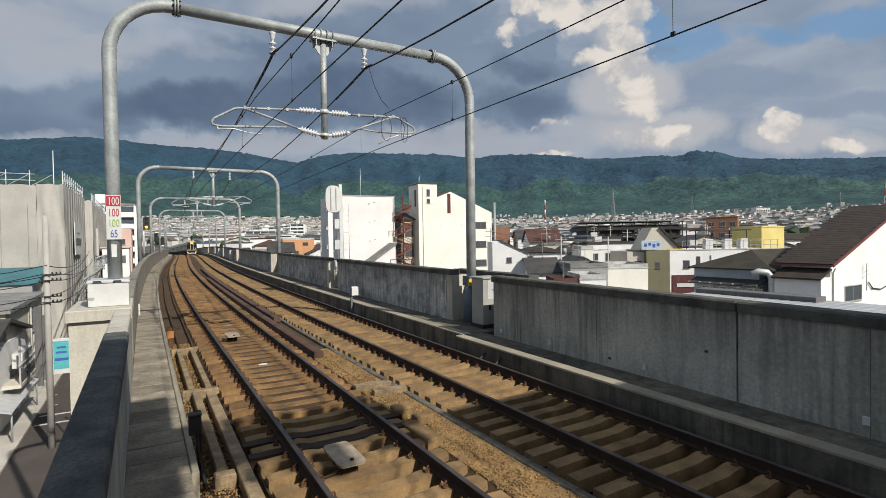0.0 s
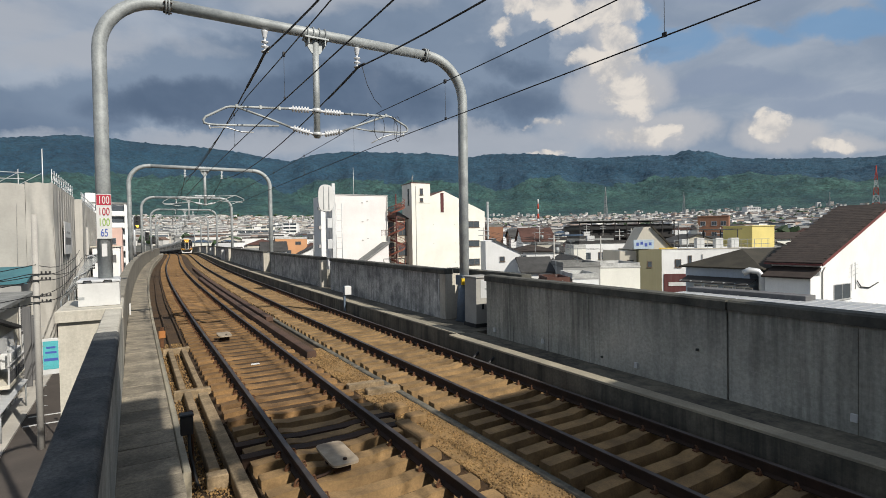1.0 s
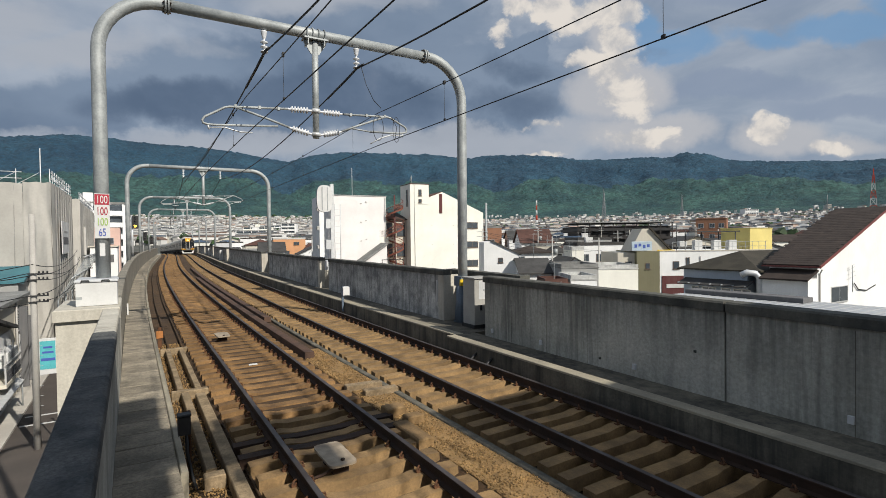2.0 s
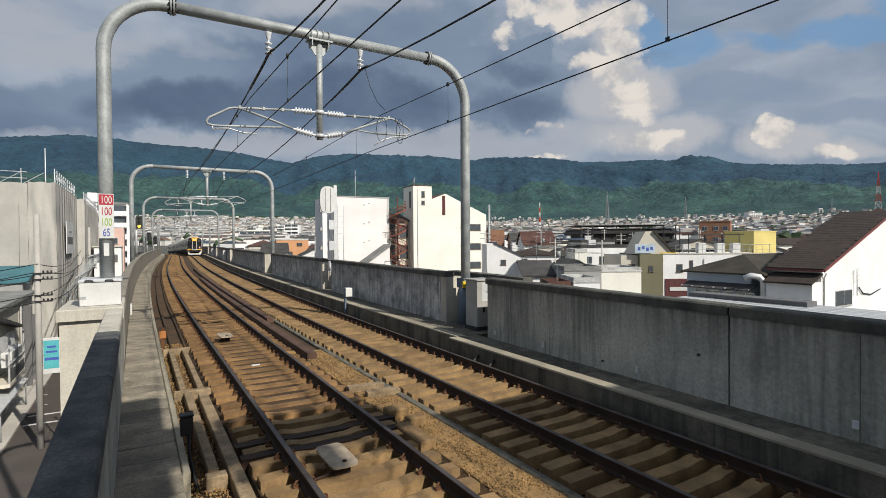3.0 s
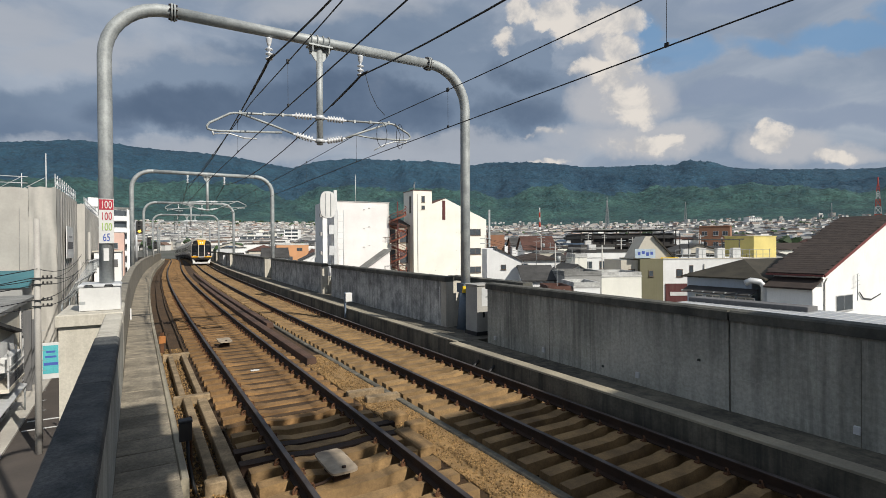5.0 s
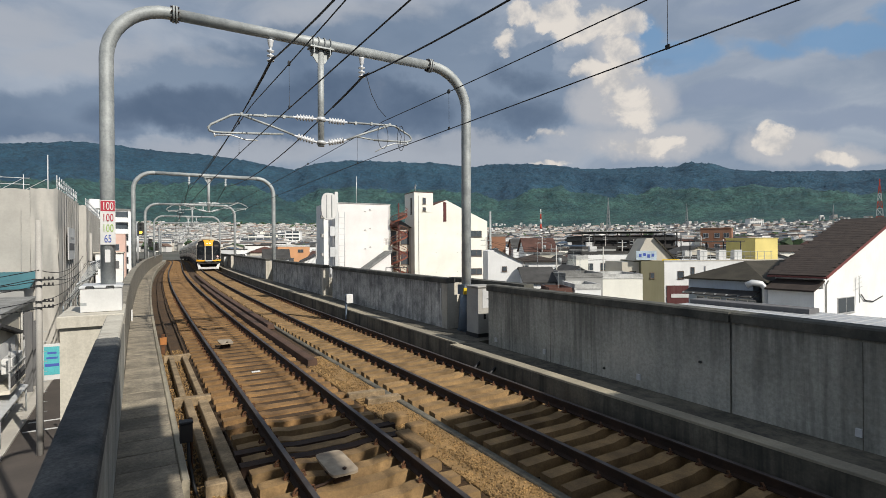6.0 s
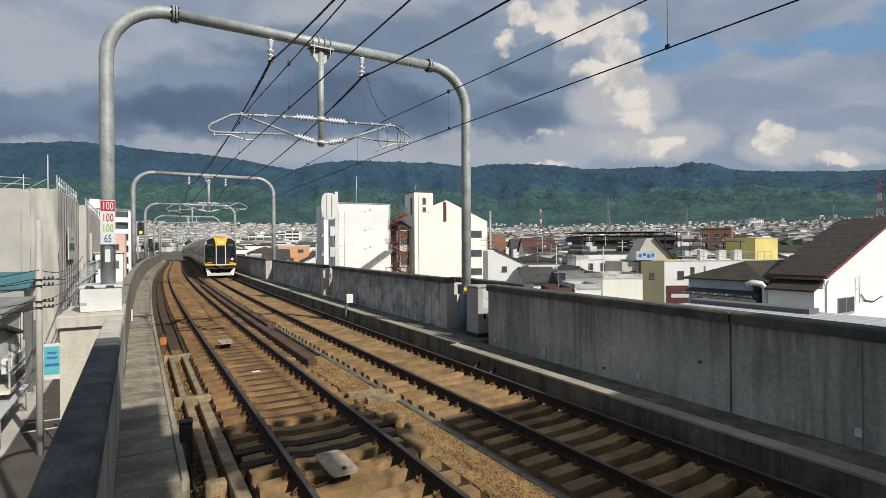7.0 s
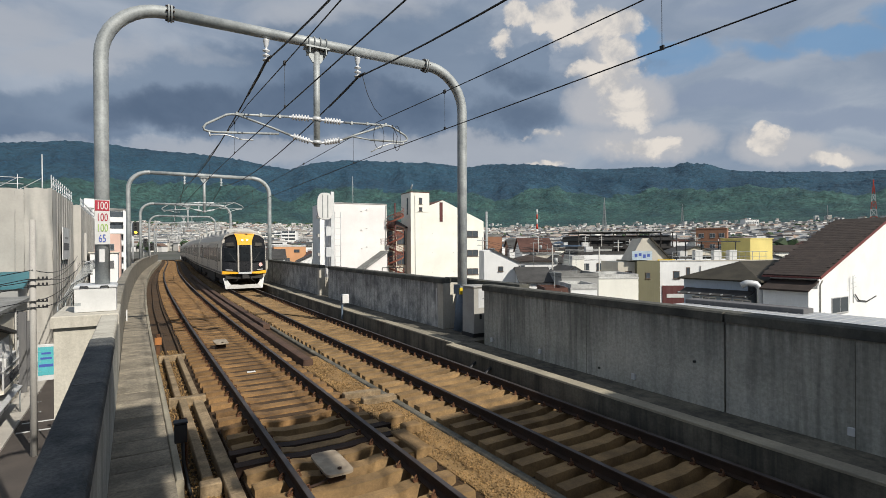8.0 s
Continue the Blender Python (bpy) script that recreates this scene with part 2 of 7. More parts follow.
RUST_BEAM = surface("rust_brown_beam", (0.12, 0.068, 0.045), (0.07, 0.042, 0.03), 0.85, 0.1, 1.5, 30, 0.3, 0.3)
TIMBER = surface("weathered_timber", (0.34, 0.25, 0.15), (0.165, 0.12, 0.07), 0.93, 0, 2.6, 22, 0.6, 0.45)
GALV = surface("galvanised_steel", (0.40, 0.42, 0.42), (0.27, 0.29, 0.295), 0.6, 0.3, 2.4, 22, 0.12, 0.3)
GALV_PALE = surface("pale_galvanised_steel", (0.60, 0.61, 0.61), (0.5, 0.51, 0.52), 0.5, 0.25, 2, 18, 0.05, 0.12)
BLUE_STEEL = surface("blue_grey_painted_steel", (0.13, 0.17, 0.22), (0.09, 0.12, 0.16), 0.6, 0, 2, 20, 0.1, 0.2)
WIRE = surface("dark_wire", (0.02, 0.02, 0.022), (0.03, 0.03, 0.03), 0.6, 0.3, 2, 20, 0, 0.1)
PORCELAIN = surface("grey_white_porcelain", (0.66, 0.67, 0.68), (0.55, 0.56, 0.58), 0.3, 0, 4, 20, 0, 0.05)
WHITE_PAINT = surface("white_paint", (0.62, 0.62, 0.61), (0.52, 0.52, 0.51), 0.6, 0, 1, 20, 0.05, 0.08)
BLACK = surface("black_metal", (0.018, 0.018, 0.02), (0.03, 0.03, 0.03), 0.6, 0, 2, 20, 0.1, 0.2)
YELLOW = surface("yellow_plate", (0.80, 0.55, 0.03), None, 0.5, 0, 2, 20, 0, 0.05)
RED_INK, GREEN_INK, BLUE_INK = [surface(n, c, c, 0.5, 0, 2, 20, 0, 0.0) for n, c in (("red_ink", (0.36, 0.025, 0.045)), ("green_ink", (0.28, 0.42, 0.10)), ("blue_ink", (0.06, 0.10, 0.36)))]


# ---------------------------------------------------------------- mesh helpers
class Build:
    """Collects vertices and faces for one mesh."""

    def __init__(self):
        self.v, self.f, self.smooth = [], [], []

    def add(self, verts, faces, smooth=False, m=None):
        n = len(self.v)
        self.v += [tuple(m @ Vector(p)) for p in verts] if m is not None else [tuple(p) for p in verts]
        self.f += [tuple(i + n for i in q) for q in faces]
        self.smooth += [smooth] * len(faces)
        return self

    def box(self, x0, x1, y0, y1, z0, z1, m=None):
        return self.add([(x, y, z) for z in (z0, z1) for y in (y0, y1) for x in (x0, x1)],
                        [(0, 2, 3, 1), (4, 5, 7, 6), (0, 1, 5, 4), (2, 6, 7, 3), (0, 4, 6, 2), (1, 3, 7, 5)], False, m)

    def slab(self, x0, x1, y0, y1, z0, z1, c=0.02, m=None):
        """A box with its upper edges chamfered by c."""
        lo = [(x0, y0, z0), (x1, y0, z0), (x1, y1, z0), (x0, y1, z0)]
        md = [(x, y, z1 - c) for x, y, _ in lo]
        hi = [(x0 + c, y0 + c, z1), (x1 - c, y0 + c, z1), (x1 - c, y1 - c, z1), (x0 + c, y1 - c, z1)]
        fs = [(3, 2, 1, 0), (8, 9, 10, 11)]
        for a in (0, 4):
            fs += [(a + i, a + (i + 1) % 4, a + 4 + (i + 1) % 4, a + 4 + i) for i in range(4)]
        return self.add(lo + md + hi, fs, False, m)

    def tube(self, pts, r, n=8, caps=True, m=None):
        pts = [Vector(p) for p in pts]
        rs = r if isinstance(r, (list, tuple)) else [r] * len(pts)
        verts, faces, up = [], [], None
        for i, p in enumerate(pts):
            d = (pts[min(i + 1, len(pts) - 1)] - pts[max(i - 1, 0)]).normalized()
            a = (up - d * up.dot(d)) if up is not None else d.orthogonal()
            up = a.normalized()
            b = d.cross(up)
            verts += [p + (up * math.cos(2 * math.pi * k / n) + b * math.sin(2 * math.pi * k / n)) * rs[i] for k in range(n)]
        for i in range(len(pts) - 1):
            faces += [(i * n + k, i * n + (k + 1) % n, (i + 1) * n + (k + 1) % n, (i + 1) * n + k) for k in range(n)]
        self.add(verts, faces, n > 5, m)
        if caps:
            e = (len(pts) - 1) * n
            self.add(verts, [tuple(range(n - 1, -1, -1)), tuple(range(e, e + n))], False, m)
        return self

    def prism(self, outline, a, b, axis="y", m=None):
        """A closed outline extruded along an axis from a to b: (x, z) for y, (y, z) for x, (x, y) for z."""
        put = {"y": lambda p, q: (p[0], q, p[1]), "x": lambda p, q: (q, p[0], p[1]), "z": lambda p, q: (p[0], p[1], q)}[axis]
        n = len(outline)
        return self.add([put(p, a) for p in outline] + [put(p, b) for p in outline],
                        [tuple(range(n)), tuple(range(2 * n - 1, n - 1, -1))] + [(i, i + n, (i + 1) % n + n, (i + 1) % n) for i in range(n)], False, m)

    def lathe(self, profile, n=12, m=None):
        """(radius, z) pairs turned round z."""
        verts = [(r * math.cos(2 * math.pi * k / n), r * math.sin(2 * math.pi * k / n), z) for r, z in profile for k in range(n)]
        faces = [(i * n + k, i * n + (k + 1) % n, (i + 1) * n + (k + 1) % n, (i + 1) * n + k) for i in range(len(profile) - 1) for k in range(n)]
        e = (len(profile) - 1) * n
        return self.add(verts, faces + [tuple(range(n - 1, -1, -1)), tuple(range(e, e + n))], True, m)

    def sweep(self, outline, ys, closed=True):
        """A section (offset, height) carried along the line of the viaduct."""
        n = len(outline)
        verts = [T(o, y, z) for y in ys for o, z in outline]
        k = n if closed else n - 1
        faces = [(i * n + j, i * n + (j + 1) % n, (i + 1) * n + (j + 1) % n, (i + 1) * n + j) for i in range(len(ys) - 1) for j in range(k)]
        if closed:
            e = (len(ys) - 1) * n
            faces += [tuple(range(n - 1, -1, -1)), tuple(range(e, e + n))]
        return self.add(verts, faces)

    def mesh(self, name, material):
        me = bpy.data.meshes.new(name)
        me.from_pydata(self.v, [], self.f)
        bm = bmesh.new()
        bm.from_mesh(me)
        if len(bm.faces) < 60000:
            bmesh.ops.remove_doubles(bm, verts=bm.verts, dist=0.00005)
            bmesh.ops.recalc_face_normals(bm, faces=bm.faces)
        bm.to_mesh(me)
        bm.free()
        if len(me.polygons) == len(self.smooth) and any(self.smooth):
            me.polygons.foreach_set("use_smooth", self.smooth)
        me.materials.append(material)
        return me


def part(name, build, material, parent=None, label="", place=None):
    """One mesh object, under a thing or a part."""
    data = build if isinstance(build, bpy.types.Mesh) else build.mesh(name, material)
    ob = new(name, data)
    ob.parent = parent
    if place is not None:
        ob.matrix_basis = place
    return tagged(ob, label)


def thing(name, label, category, place=None, group="", kind=""):
    ob = new(name)
    ob.empty_display_size = 0.2
    if place is not None:
        ob.matrix_basis = place
    return tagged(ob, label, category, group, kind)


def solid(name, build, material, label, category="", group="", kind="structure"):
    return tagged(part(name, build, material), label, category, group, kind)


# ---------------------------------------------------------------- line of the viaduct
LINE_Y = np.arange(-80.0, 520.0, 0.5)
SLOPE_X = np.interp(LINE_Y, (16, 75, 105, 160, 240, 330, 520), (0, 0.061, 0.063, 0.031, -0.04, -0.11, -0.2))
SLOPE_Z = np.interp(LINE_Y, (-20, -5, 28, 70, 105, 150, 200), (0, 0.0105, 0.0078, 0.004, 0.0, -0.012, -0.02))
LINE_X, LINE_Z = np.cumsum(SLOPE_X) * 0.5, np.cumsum(SLOPE_Z) * 0.5
LINE_X -= np.interp(0, LINE_Y, LINE_X)
LINE_Z -= np.interp(0, LINE_Y, LINE_Z)


def T(off, y, z):
    """World place of a point off metres beside the line, y along it and z over the rail head."""
    s = float(np.interp(y, LINE_Y, SLOPE_X))
    n = math.sqrt(1 + s * s)
    return Vector((float(np.interp(y, LINE_Y, LINE_X)) + off / n, y - off * s / n, float(np.interp(y, LINE_Y, LINE_Z)) + z))


def turn(y):
    """Pose on the line at y: x across, y along."""
    s, g = float(np.interp(y, LINE_Y, SLOPE_X)), float(np.interp(y, LINE_Y, SLOPE_Z))
    return Matrix.Translation(T(0, y, 0)) @ Euler((math.atan(g), 0, -math.atan(s))).to_matrix().to_4x4()


def steps(a, b, d=2.0):
    n = max(2, int((b - a) / d) + 1)
    return [float(v) for v in np.linspace(a, b, n)]


TRACK_L, TRACK_R, HALF = 2.53, 6.12, 0.7525

# ---------------------------------------------------------------- ground, hills
RIDGE_AZ = (-75, -58, -40.7, -37.9, -35, -32.7, -30.4, -26.5, -22.3, -20.1, -16.1, -13.8, -10.2, -5.2, -1.4, 3, 5.5, 10.4, 12.5, 15.2, 18.7, 21.4, 24.1, 25.8, 27.7, 29.6, 33.3, 38.3, 40.8, 58, 75)
RIDGE_EL = (0.17, 0.19, 0.2091, 0.2107, 0.2113, 0.2054, 0.1962, 0.1879, 0.1774, 0.1694, 0.1534, 0.1663, 0.1724, 0.1685, 0.1659, 0.1565, 0.1617, 0.1622, 0.1597, 0.1517, 0.1512, 0.1542, 0.1538, 0.1645, 0.1598, 0.1474, 0.1435, 0.1437, 0.1454, 0.15, 0.14)
AXIS = math.radians(30.8)


def land(x, y):
    """Height of the ground: a plain that climbs to the foot of the hills, then wooded slopes up to the ridge."""
    r = math.hypot(x, y)
    az = math.degrees(math.atan2(x, y) - AXIS)
    z = float(np.interp(r, (0, 160, 300, 600, 1000, 1500, 2200, 2650, 5000), (-7.3, -7.3, -3.5, 5, 23, 49, 94, 126, 150)))
    if r > 2300:
        top = float(np.interp(az, RIDGE_AZ, RIDGE_EL)) * max(math.cos(math.radians(az)), 0.2) * 4300
        k = min(max((r - 2500) / 1800, 0), 1)
        k = k * k * (3 - 2 * k) * 0.45 + k * 0.55
        p = Vector((x / 420, y / 420, 0))
        rough = noise.noise(p) * 0.16 + noise.noise(p * 2.7) * 0.085 + noise.noise(p * 7) * 0.035
        rough += 0.16 * (0.35 - abs(noise.noise(Vector((az / 3.2, r / 2600, 3.0)))))
        env = k * (1.03 - k) * 3.0
        spur = 0.55 + 0.9 * noise.noise(Vector((az / 7.5, 1.7, 0.4)))
        foot = 0.15 * spur * math.exp(-((r - 3020) / 230) ** 2) - 0.10 * spur * math.exp(-((r - 3480) / 220) ** 2)
        z += (top - 140) * max(k + rough * env * 0.62 + foot, 0) + (noise.noise(p * 9) * 12 + noise.noise(p * 22) * 12 + noise.noise(p * 45) * 7) * min(k * 5, 1)
        if r > 4300:
            z -= (r - 4300) * 0.9
    return z


def terrain():
    b = Build()
    azs = [math.radians(a) for a in np.concatenate([np.arange(-180, -50, 6.0), np.arange(-50, 50, 0.3), np.arange(50, 180, 6.0)])]
    rs = [0, 40, 90, 160, 230, 300, 420, 600, 800, 1000, 1250, 1500, 1850, 2200] + list(np.arange(2300, 4400, 22)) + [4450, 4600]
    for r in rs:
        for a in azs:
            x, y = r * math.sin(a + AXIS), r * math.cos(a + AXIS)
            b.v.append((x, y, land(x, y)))
    n = len(azs)
    for i in range(len(rs) - 1):
        for j in range(n):
            b.f.append((i * n + j, i * n + (j + 1) % n, (i + 1) * n + (j + 1) % n, (i + 1) * n + j))
    me = bpy.data.meshes.new("ground")
    me.from_pydata(b.v, [], b.f)
    me.polygons.foreach_set("use_smooth", [True] * len(b.f))
    town = surface("town_ground", (0.12, 0.115, 0.105), (0.07, 0.075, 0.06), 0.95, 0, 0.02, 0.4, 0.1, 0.3)
    # haze and cloud shade are mixed into the wood colours, bluer higher up
    lower = surface("hazed_foothill", (0.050, 0.118, 0.104), (0.020, 0.060, 0.070), 0.95, 0, 0.006, 0.055, 1.0, 0.9)
    upper = surface("hazed_blue_hill", (0.024, 0.074, 0.118), (0.014, 0.048, 0.086), 0.95, 0, 0.003, 0.05, 1.0, 0.7)
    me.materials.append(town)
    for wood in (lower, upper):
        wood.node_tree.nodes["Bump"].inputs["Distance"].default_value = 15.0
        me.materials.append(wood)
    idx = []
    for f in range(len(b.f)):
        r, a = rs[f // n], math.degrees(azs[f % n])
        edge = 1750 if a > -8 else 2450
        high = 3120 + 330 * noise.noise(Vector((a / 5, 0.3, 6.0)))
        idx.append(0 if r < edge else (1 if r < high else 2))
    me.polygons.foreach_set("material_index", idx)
    me.update()
    tagged(new("ground", me), "plain with town streets rising to wooded hills", "ground", kind="structure")


terrain()

# ---------------------------------------------------------------- viaduct
FAR = 330.0
ALONG = steps(-12, 90, 1.5) + steps(92, FAR, 4)


def upto(a, b):
    return [a] + [y for y in ALONG if a + 0.2 < y < b - 0.2] + [b]


deck = solid("viaduct_deck", Build().sweep([(-0.75, -1.6), (9.3, -1.6), (9.3, -0.42), (-0.75, -0.42)], ALONG), CONCRETE, "grey concrete viaduct deck carrying two tracks", "viaduct")
solid("gravel_bed", Build().sweep([(3.82, -0.275), (4.496, -0.275), (4.496, -0.246), (3.82, -0.246)], upto(-8, 14.4)), GRAVEL, "golden-brown gravel between the tracks", "gravel")
bed_tail = [(7.4, -0.38), (7.0, -0.37), (5.5, -0.37), (5.3, -0.40), (4.645, -0.40), (4.635, -0.3), (3.8, -0.26)]
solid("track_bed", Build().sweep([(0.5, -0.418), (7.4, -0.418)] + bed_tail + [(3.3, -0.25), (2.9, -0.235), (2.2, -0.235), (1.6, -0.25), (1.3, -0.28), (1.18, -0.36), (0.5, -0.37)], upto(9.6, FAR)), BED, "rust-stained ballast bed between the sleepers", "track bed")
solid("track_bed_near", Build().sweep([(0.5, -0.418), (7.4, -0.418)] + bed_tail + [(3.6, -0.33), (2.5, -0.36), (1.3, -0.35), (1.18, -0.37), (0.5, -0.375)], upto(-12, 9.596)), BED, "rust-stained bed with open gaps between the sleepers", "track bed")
for i in range(4):
    solid("viaduct_pier", Build().box(0.6, 8.2, -0.9, 0.9, -7.6, -1.5, turn(20 + 26 * i)), CONCRETE, "grey concrete viaduct pier", "pier", "piers of the viaduct")


# left walkway: planks of concrete with an edge lip
def walkway_left():
    ob = solid("walkway", Build().sweep([(-0.26, -0.418), (0.44, -0.418), (0.44, 0.035), (-0.26, 0.035)], ALONG), CONCRETE, "narrow concrete service walkway beside the track", "walkway")
    lip = Build().sweep([(0.442, -0.41), (0.53, -0.41), (0.53, 0.10), (0.515, 0.115), (0.455, 0.115), (0.442, 0.10)], upto(6.9, FAR))
    part("edge_lip", lip, KERB_TOP, ob)
    me = Build().slab(-0.345, 0.345, -0.28, 0.28, -0.062, 0.0, 0.008).mesh("slab", WALKWAY)
    y = 1.0
    rng = random.Random(4)
    while y < 120:
        m = turn(y) @ pose(0.092, 0, 0.098 + rng.uniform(-0.004, 0.004), rng.uniform(-0.3, 0.3), rng.uniform(-0.3, 0.3), rng.uniform(-0.4, 0.4))
        part("slab", me, WALKWAY, ob, place=m)
        y += 0.568


walkway_left()


# left parapet: coping coloured dark for the canopy's shadow near the platform, bare concrete past it
def parapet_left():
    ob = solid("wall_left", Build().sweep([(-0.52, -0.41), (-0.25, -0.41), (-0.25, 1.36), (-0.52, 1.36)], upto(-12, 12.75)), CONCRETE, "grey concrete parapet wall with streaks of dirt", "wall")
    y = 9.46
    for ln in (3.05, 3.0, 3.0, 3.0, 3.0, 3.0):
        pts = [(-0.555, 1.362), (-0.228, 1.362), (-0.226, 1.455), (-0.236, 1.485), (-0.268, 1.507), (-0.528, 1.507), (-0.55, 1.492), (-0.557, 1.46)]
        part("coping", Build().sweep(pts, steps(y - ln + 0.014, y - 0.004, 0.25)), COPING_DARK, ob, "dark coping with canopy shadow in its colour")
        y -= ln
    pts = [(-0.545, 1.362), (-0.245, 1.362), (-0.245, 1.47), (-0.265, 1.495), (-0.525, 1.495), (-0.545, 1.47)]
    part("coping", Build().sweep(pts, steps(9.466, 12.62, 0.5)), CONCRETE_PALE, ob, "bare concrete coping")
    # bay that carries the first portal's foot
    part("bay", Build().box(-1.34, -0.264, 12.76, 14.9, -1.6, 1.40), CONCRETE_PALE, ob, "pale concrete bay")
    part("bay_cap", Build().slab(-1.38, -0.236, 12.66, 14.95, 1.402, 1.635, 0.02), CONCRETE_PALE, ob)
    far = Build().sweep([(-0.54, -0.41), (-0.262, -0.41), (-0.262, 1.36), (-0.54, 1.36)], upto(14.91, FAR))
    part("far_wall", far, WALL_BROWN, ob)
    y = 14.96
    while y < 140:
        part("coping", Build().sweep(pts, steps(y, y + 4.985, 1.2)), WALL_BROWN, ob, "bare concrete coping")
        y += 5.0


parapet_left()


def parapet_right():
    ob = solid("wall_right", Build().sweep([(8.26, -0.41), (8.52, -0.41), (8.52, 1.66), (8.26, 1.66)], upto(4.785, 11.45)), CONCRETE, "tall weathered concrete parapet wall with dark rain streaks", "wall")
    part("wall_panel", Build().sweep([(8.262, -0.41), (8.52, -0.41), (8.52, 1.66), (8.262, 1.66)], upto(-12, 4.755)), CONCRETE, ob)
    cap = [(8.225, 1.662), (8.56, 1.662), (8.56, 1.80), (8.54, 1.83), (8.25, 1.83), (8.225, 1.80)]
    part("coping", Build().sweep(cap, upto(4.79, 11.5)), CONCRETE_CAP, ob, "dark mossy coping")
    part("coping", Build().sweep(cap, upto(-12, 4.75)), CONCRETE_CAP, ob, "dark mossy coping")
    for y, z in ((11.1, 0.32), (6.55, 0.33), (7.4, 0.36), (3.05, 0.36), (9.2, 0.34), (5.3, 0.9)):
        big = z < 0.345 or y < 4
        part("wall_socket", Build().slab(-0.02, 0.02, -0.04 if big else -0.02, 0.04 if big else 0.02, 0, 0.11 if big else 0.04, 0.006, turn(y) @ pose(8.25, 0, z)), GALV_PALE if big else CONCRETE_CAP, ob)
    for y in (10.3, 9.0, 7.75, 3.0, 1.9):
        part("form_joint", Build().box(8.2572, 8.2612, y, y + 0.008, 0.2, 1.66), KERB_FACE, ob)
    part("form_joint", Build().box(8.2572, 8.2612, -4, 4.7, 0.78, 0.785), CONCRETE, ob)
    part("form_joint", Build().box(8.2572, 8.2612, 4.8, 11.4, 0.74, 0.745), CONCRETE, ob)
    # recess of the first portal
    part("recess_wall", Build().sweep([(9.36, -0.41), (9.6, -0.41), (9.6, 1.66), (9.36, 1.66)], upto(11.3, 15.2)), CONCRETE, ob)
    part("recess_cap", Build().sweep([(9.3, 1.662), (9.66, 1.662), (9.66, 1.80), (9.3, 1.80)], upto(11.2, 15.2)), CONCRETE_CAP, ob)
    part("recess_side", Build().box(8.53, 9.35, 11.2, 11.46, -0.41, 1.78), CONCRETE, ob)
    # bays past it, each ended by a pale pilaster at a portal's recess
    edges = [(14.25, 25.9), (27.4, 40.6), (43.6, 66), (69, 91), (94, 116), (119, 141), (144, 200)]
    for a, b in edges:
        o = 8.64
        part("bay_wall", Build().sweep([(o, -0.41), (o + 0.26, -0.41), (o + 0.26, 1.66), (o, 1.66)], upto(a + 0.34, b)), STAINED, ob, "black-stained concrete panel")
        part("coping", Build().sweep([(p + o - 8.26, z) for p, z in cap], upto(a, b)), CONCRETE_CAP, ob, "dark mossy coping")
        part("pilaster", Build().sweep([(o - 0.012, -0.41), (o + 0.72, -0.41), (o + 0.72, 1.66), (o - 0.012, 1.66)], [a, a + 0.335]), CONCRETE_PALE, ob, "pale end of the wall")
        part("recess_wall", Build().sweep([(9.36, -0.41), (9.6, -0.41), (9.6, 1.7), (9.36, 1.7)], steps(b - 0.4, b + 3.4, 1.2)), CONCRETE, ob)
    # stained strip beside the first pilaster
    part("sealant_strip", Build().box(8.615, 8.63, 14.62, 14.68, 0.9, 1.62), WHITE_PAINT, ob)


parapet_right()

kerb = [(7.36, -0.415), (8.27, -0.415), (8.27, 0.19), (7.36, 0.19)]
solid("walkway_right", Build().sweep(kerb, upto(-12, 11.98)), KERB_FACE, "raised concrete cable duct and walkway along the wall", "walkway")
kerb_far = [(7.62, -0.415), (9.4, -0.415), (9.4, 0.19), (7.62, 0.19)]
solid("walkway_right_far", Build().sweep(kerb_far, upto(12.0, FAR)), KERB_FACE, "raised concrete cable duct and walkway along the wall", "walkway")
# paler strip: sunlight past the wall's shadow is put into its colour
solid("kerb_edge", Build().sweep([(7.350, 0.160), (7.62, 0.188), (7.62, 0.200), (7.36, 0.203), (7.350, 0.195)], upto(-12, 11.99)), KERB_TOP, "worn kerb edge of the cable duct, sunlit tone in its colour", "kerb")
solid("kerb_edge_far", Build().sweep([(7.610, 0.160), (7.90, 0.188), (7.90, 0.200), (7.62, 0.203), (7.610, 0.195)], upto(12.0, FAR)), KERB_TOP, "worn kerb edge of the cable duct, sunlit tone in its colour", "kerb")


# ---------------------------------------------------------------- tracks
def rail_section(c):
    return [(c - 0.07, -0.172), (c + 0.07, -0.172), (c + 0.07, -0.155), (c + 0.014, -0.135), (c + 0.012, -0.045), (c + 0.036, -0.035), (c + 0.036, -0.006), (c - 0.036, -0.006), (c - 0.036, -0.035), (c - 0.012, -0.045), (c - 0.014, -0.135), (c - 0.07, -0.155)]


def head_section(c):
    return [(c - 0.036, -0.0055), (c + 0.036, -0.0055), (c + 0.030, 0.0), (c - 0.030, 0.0)]


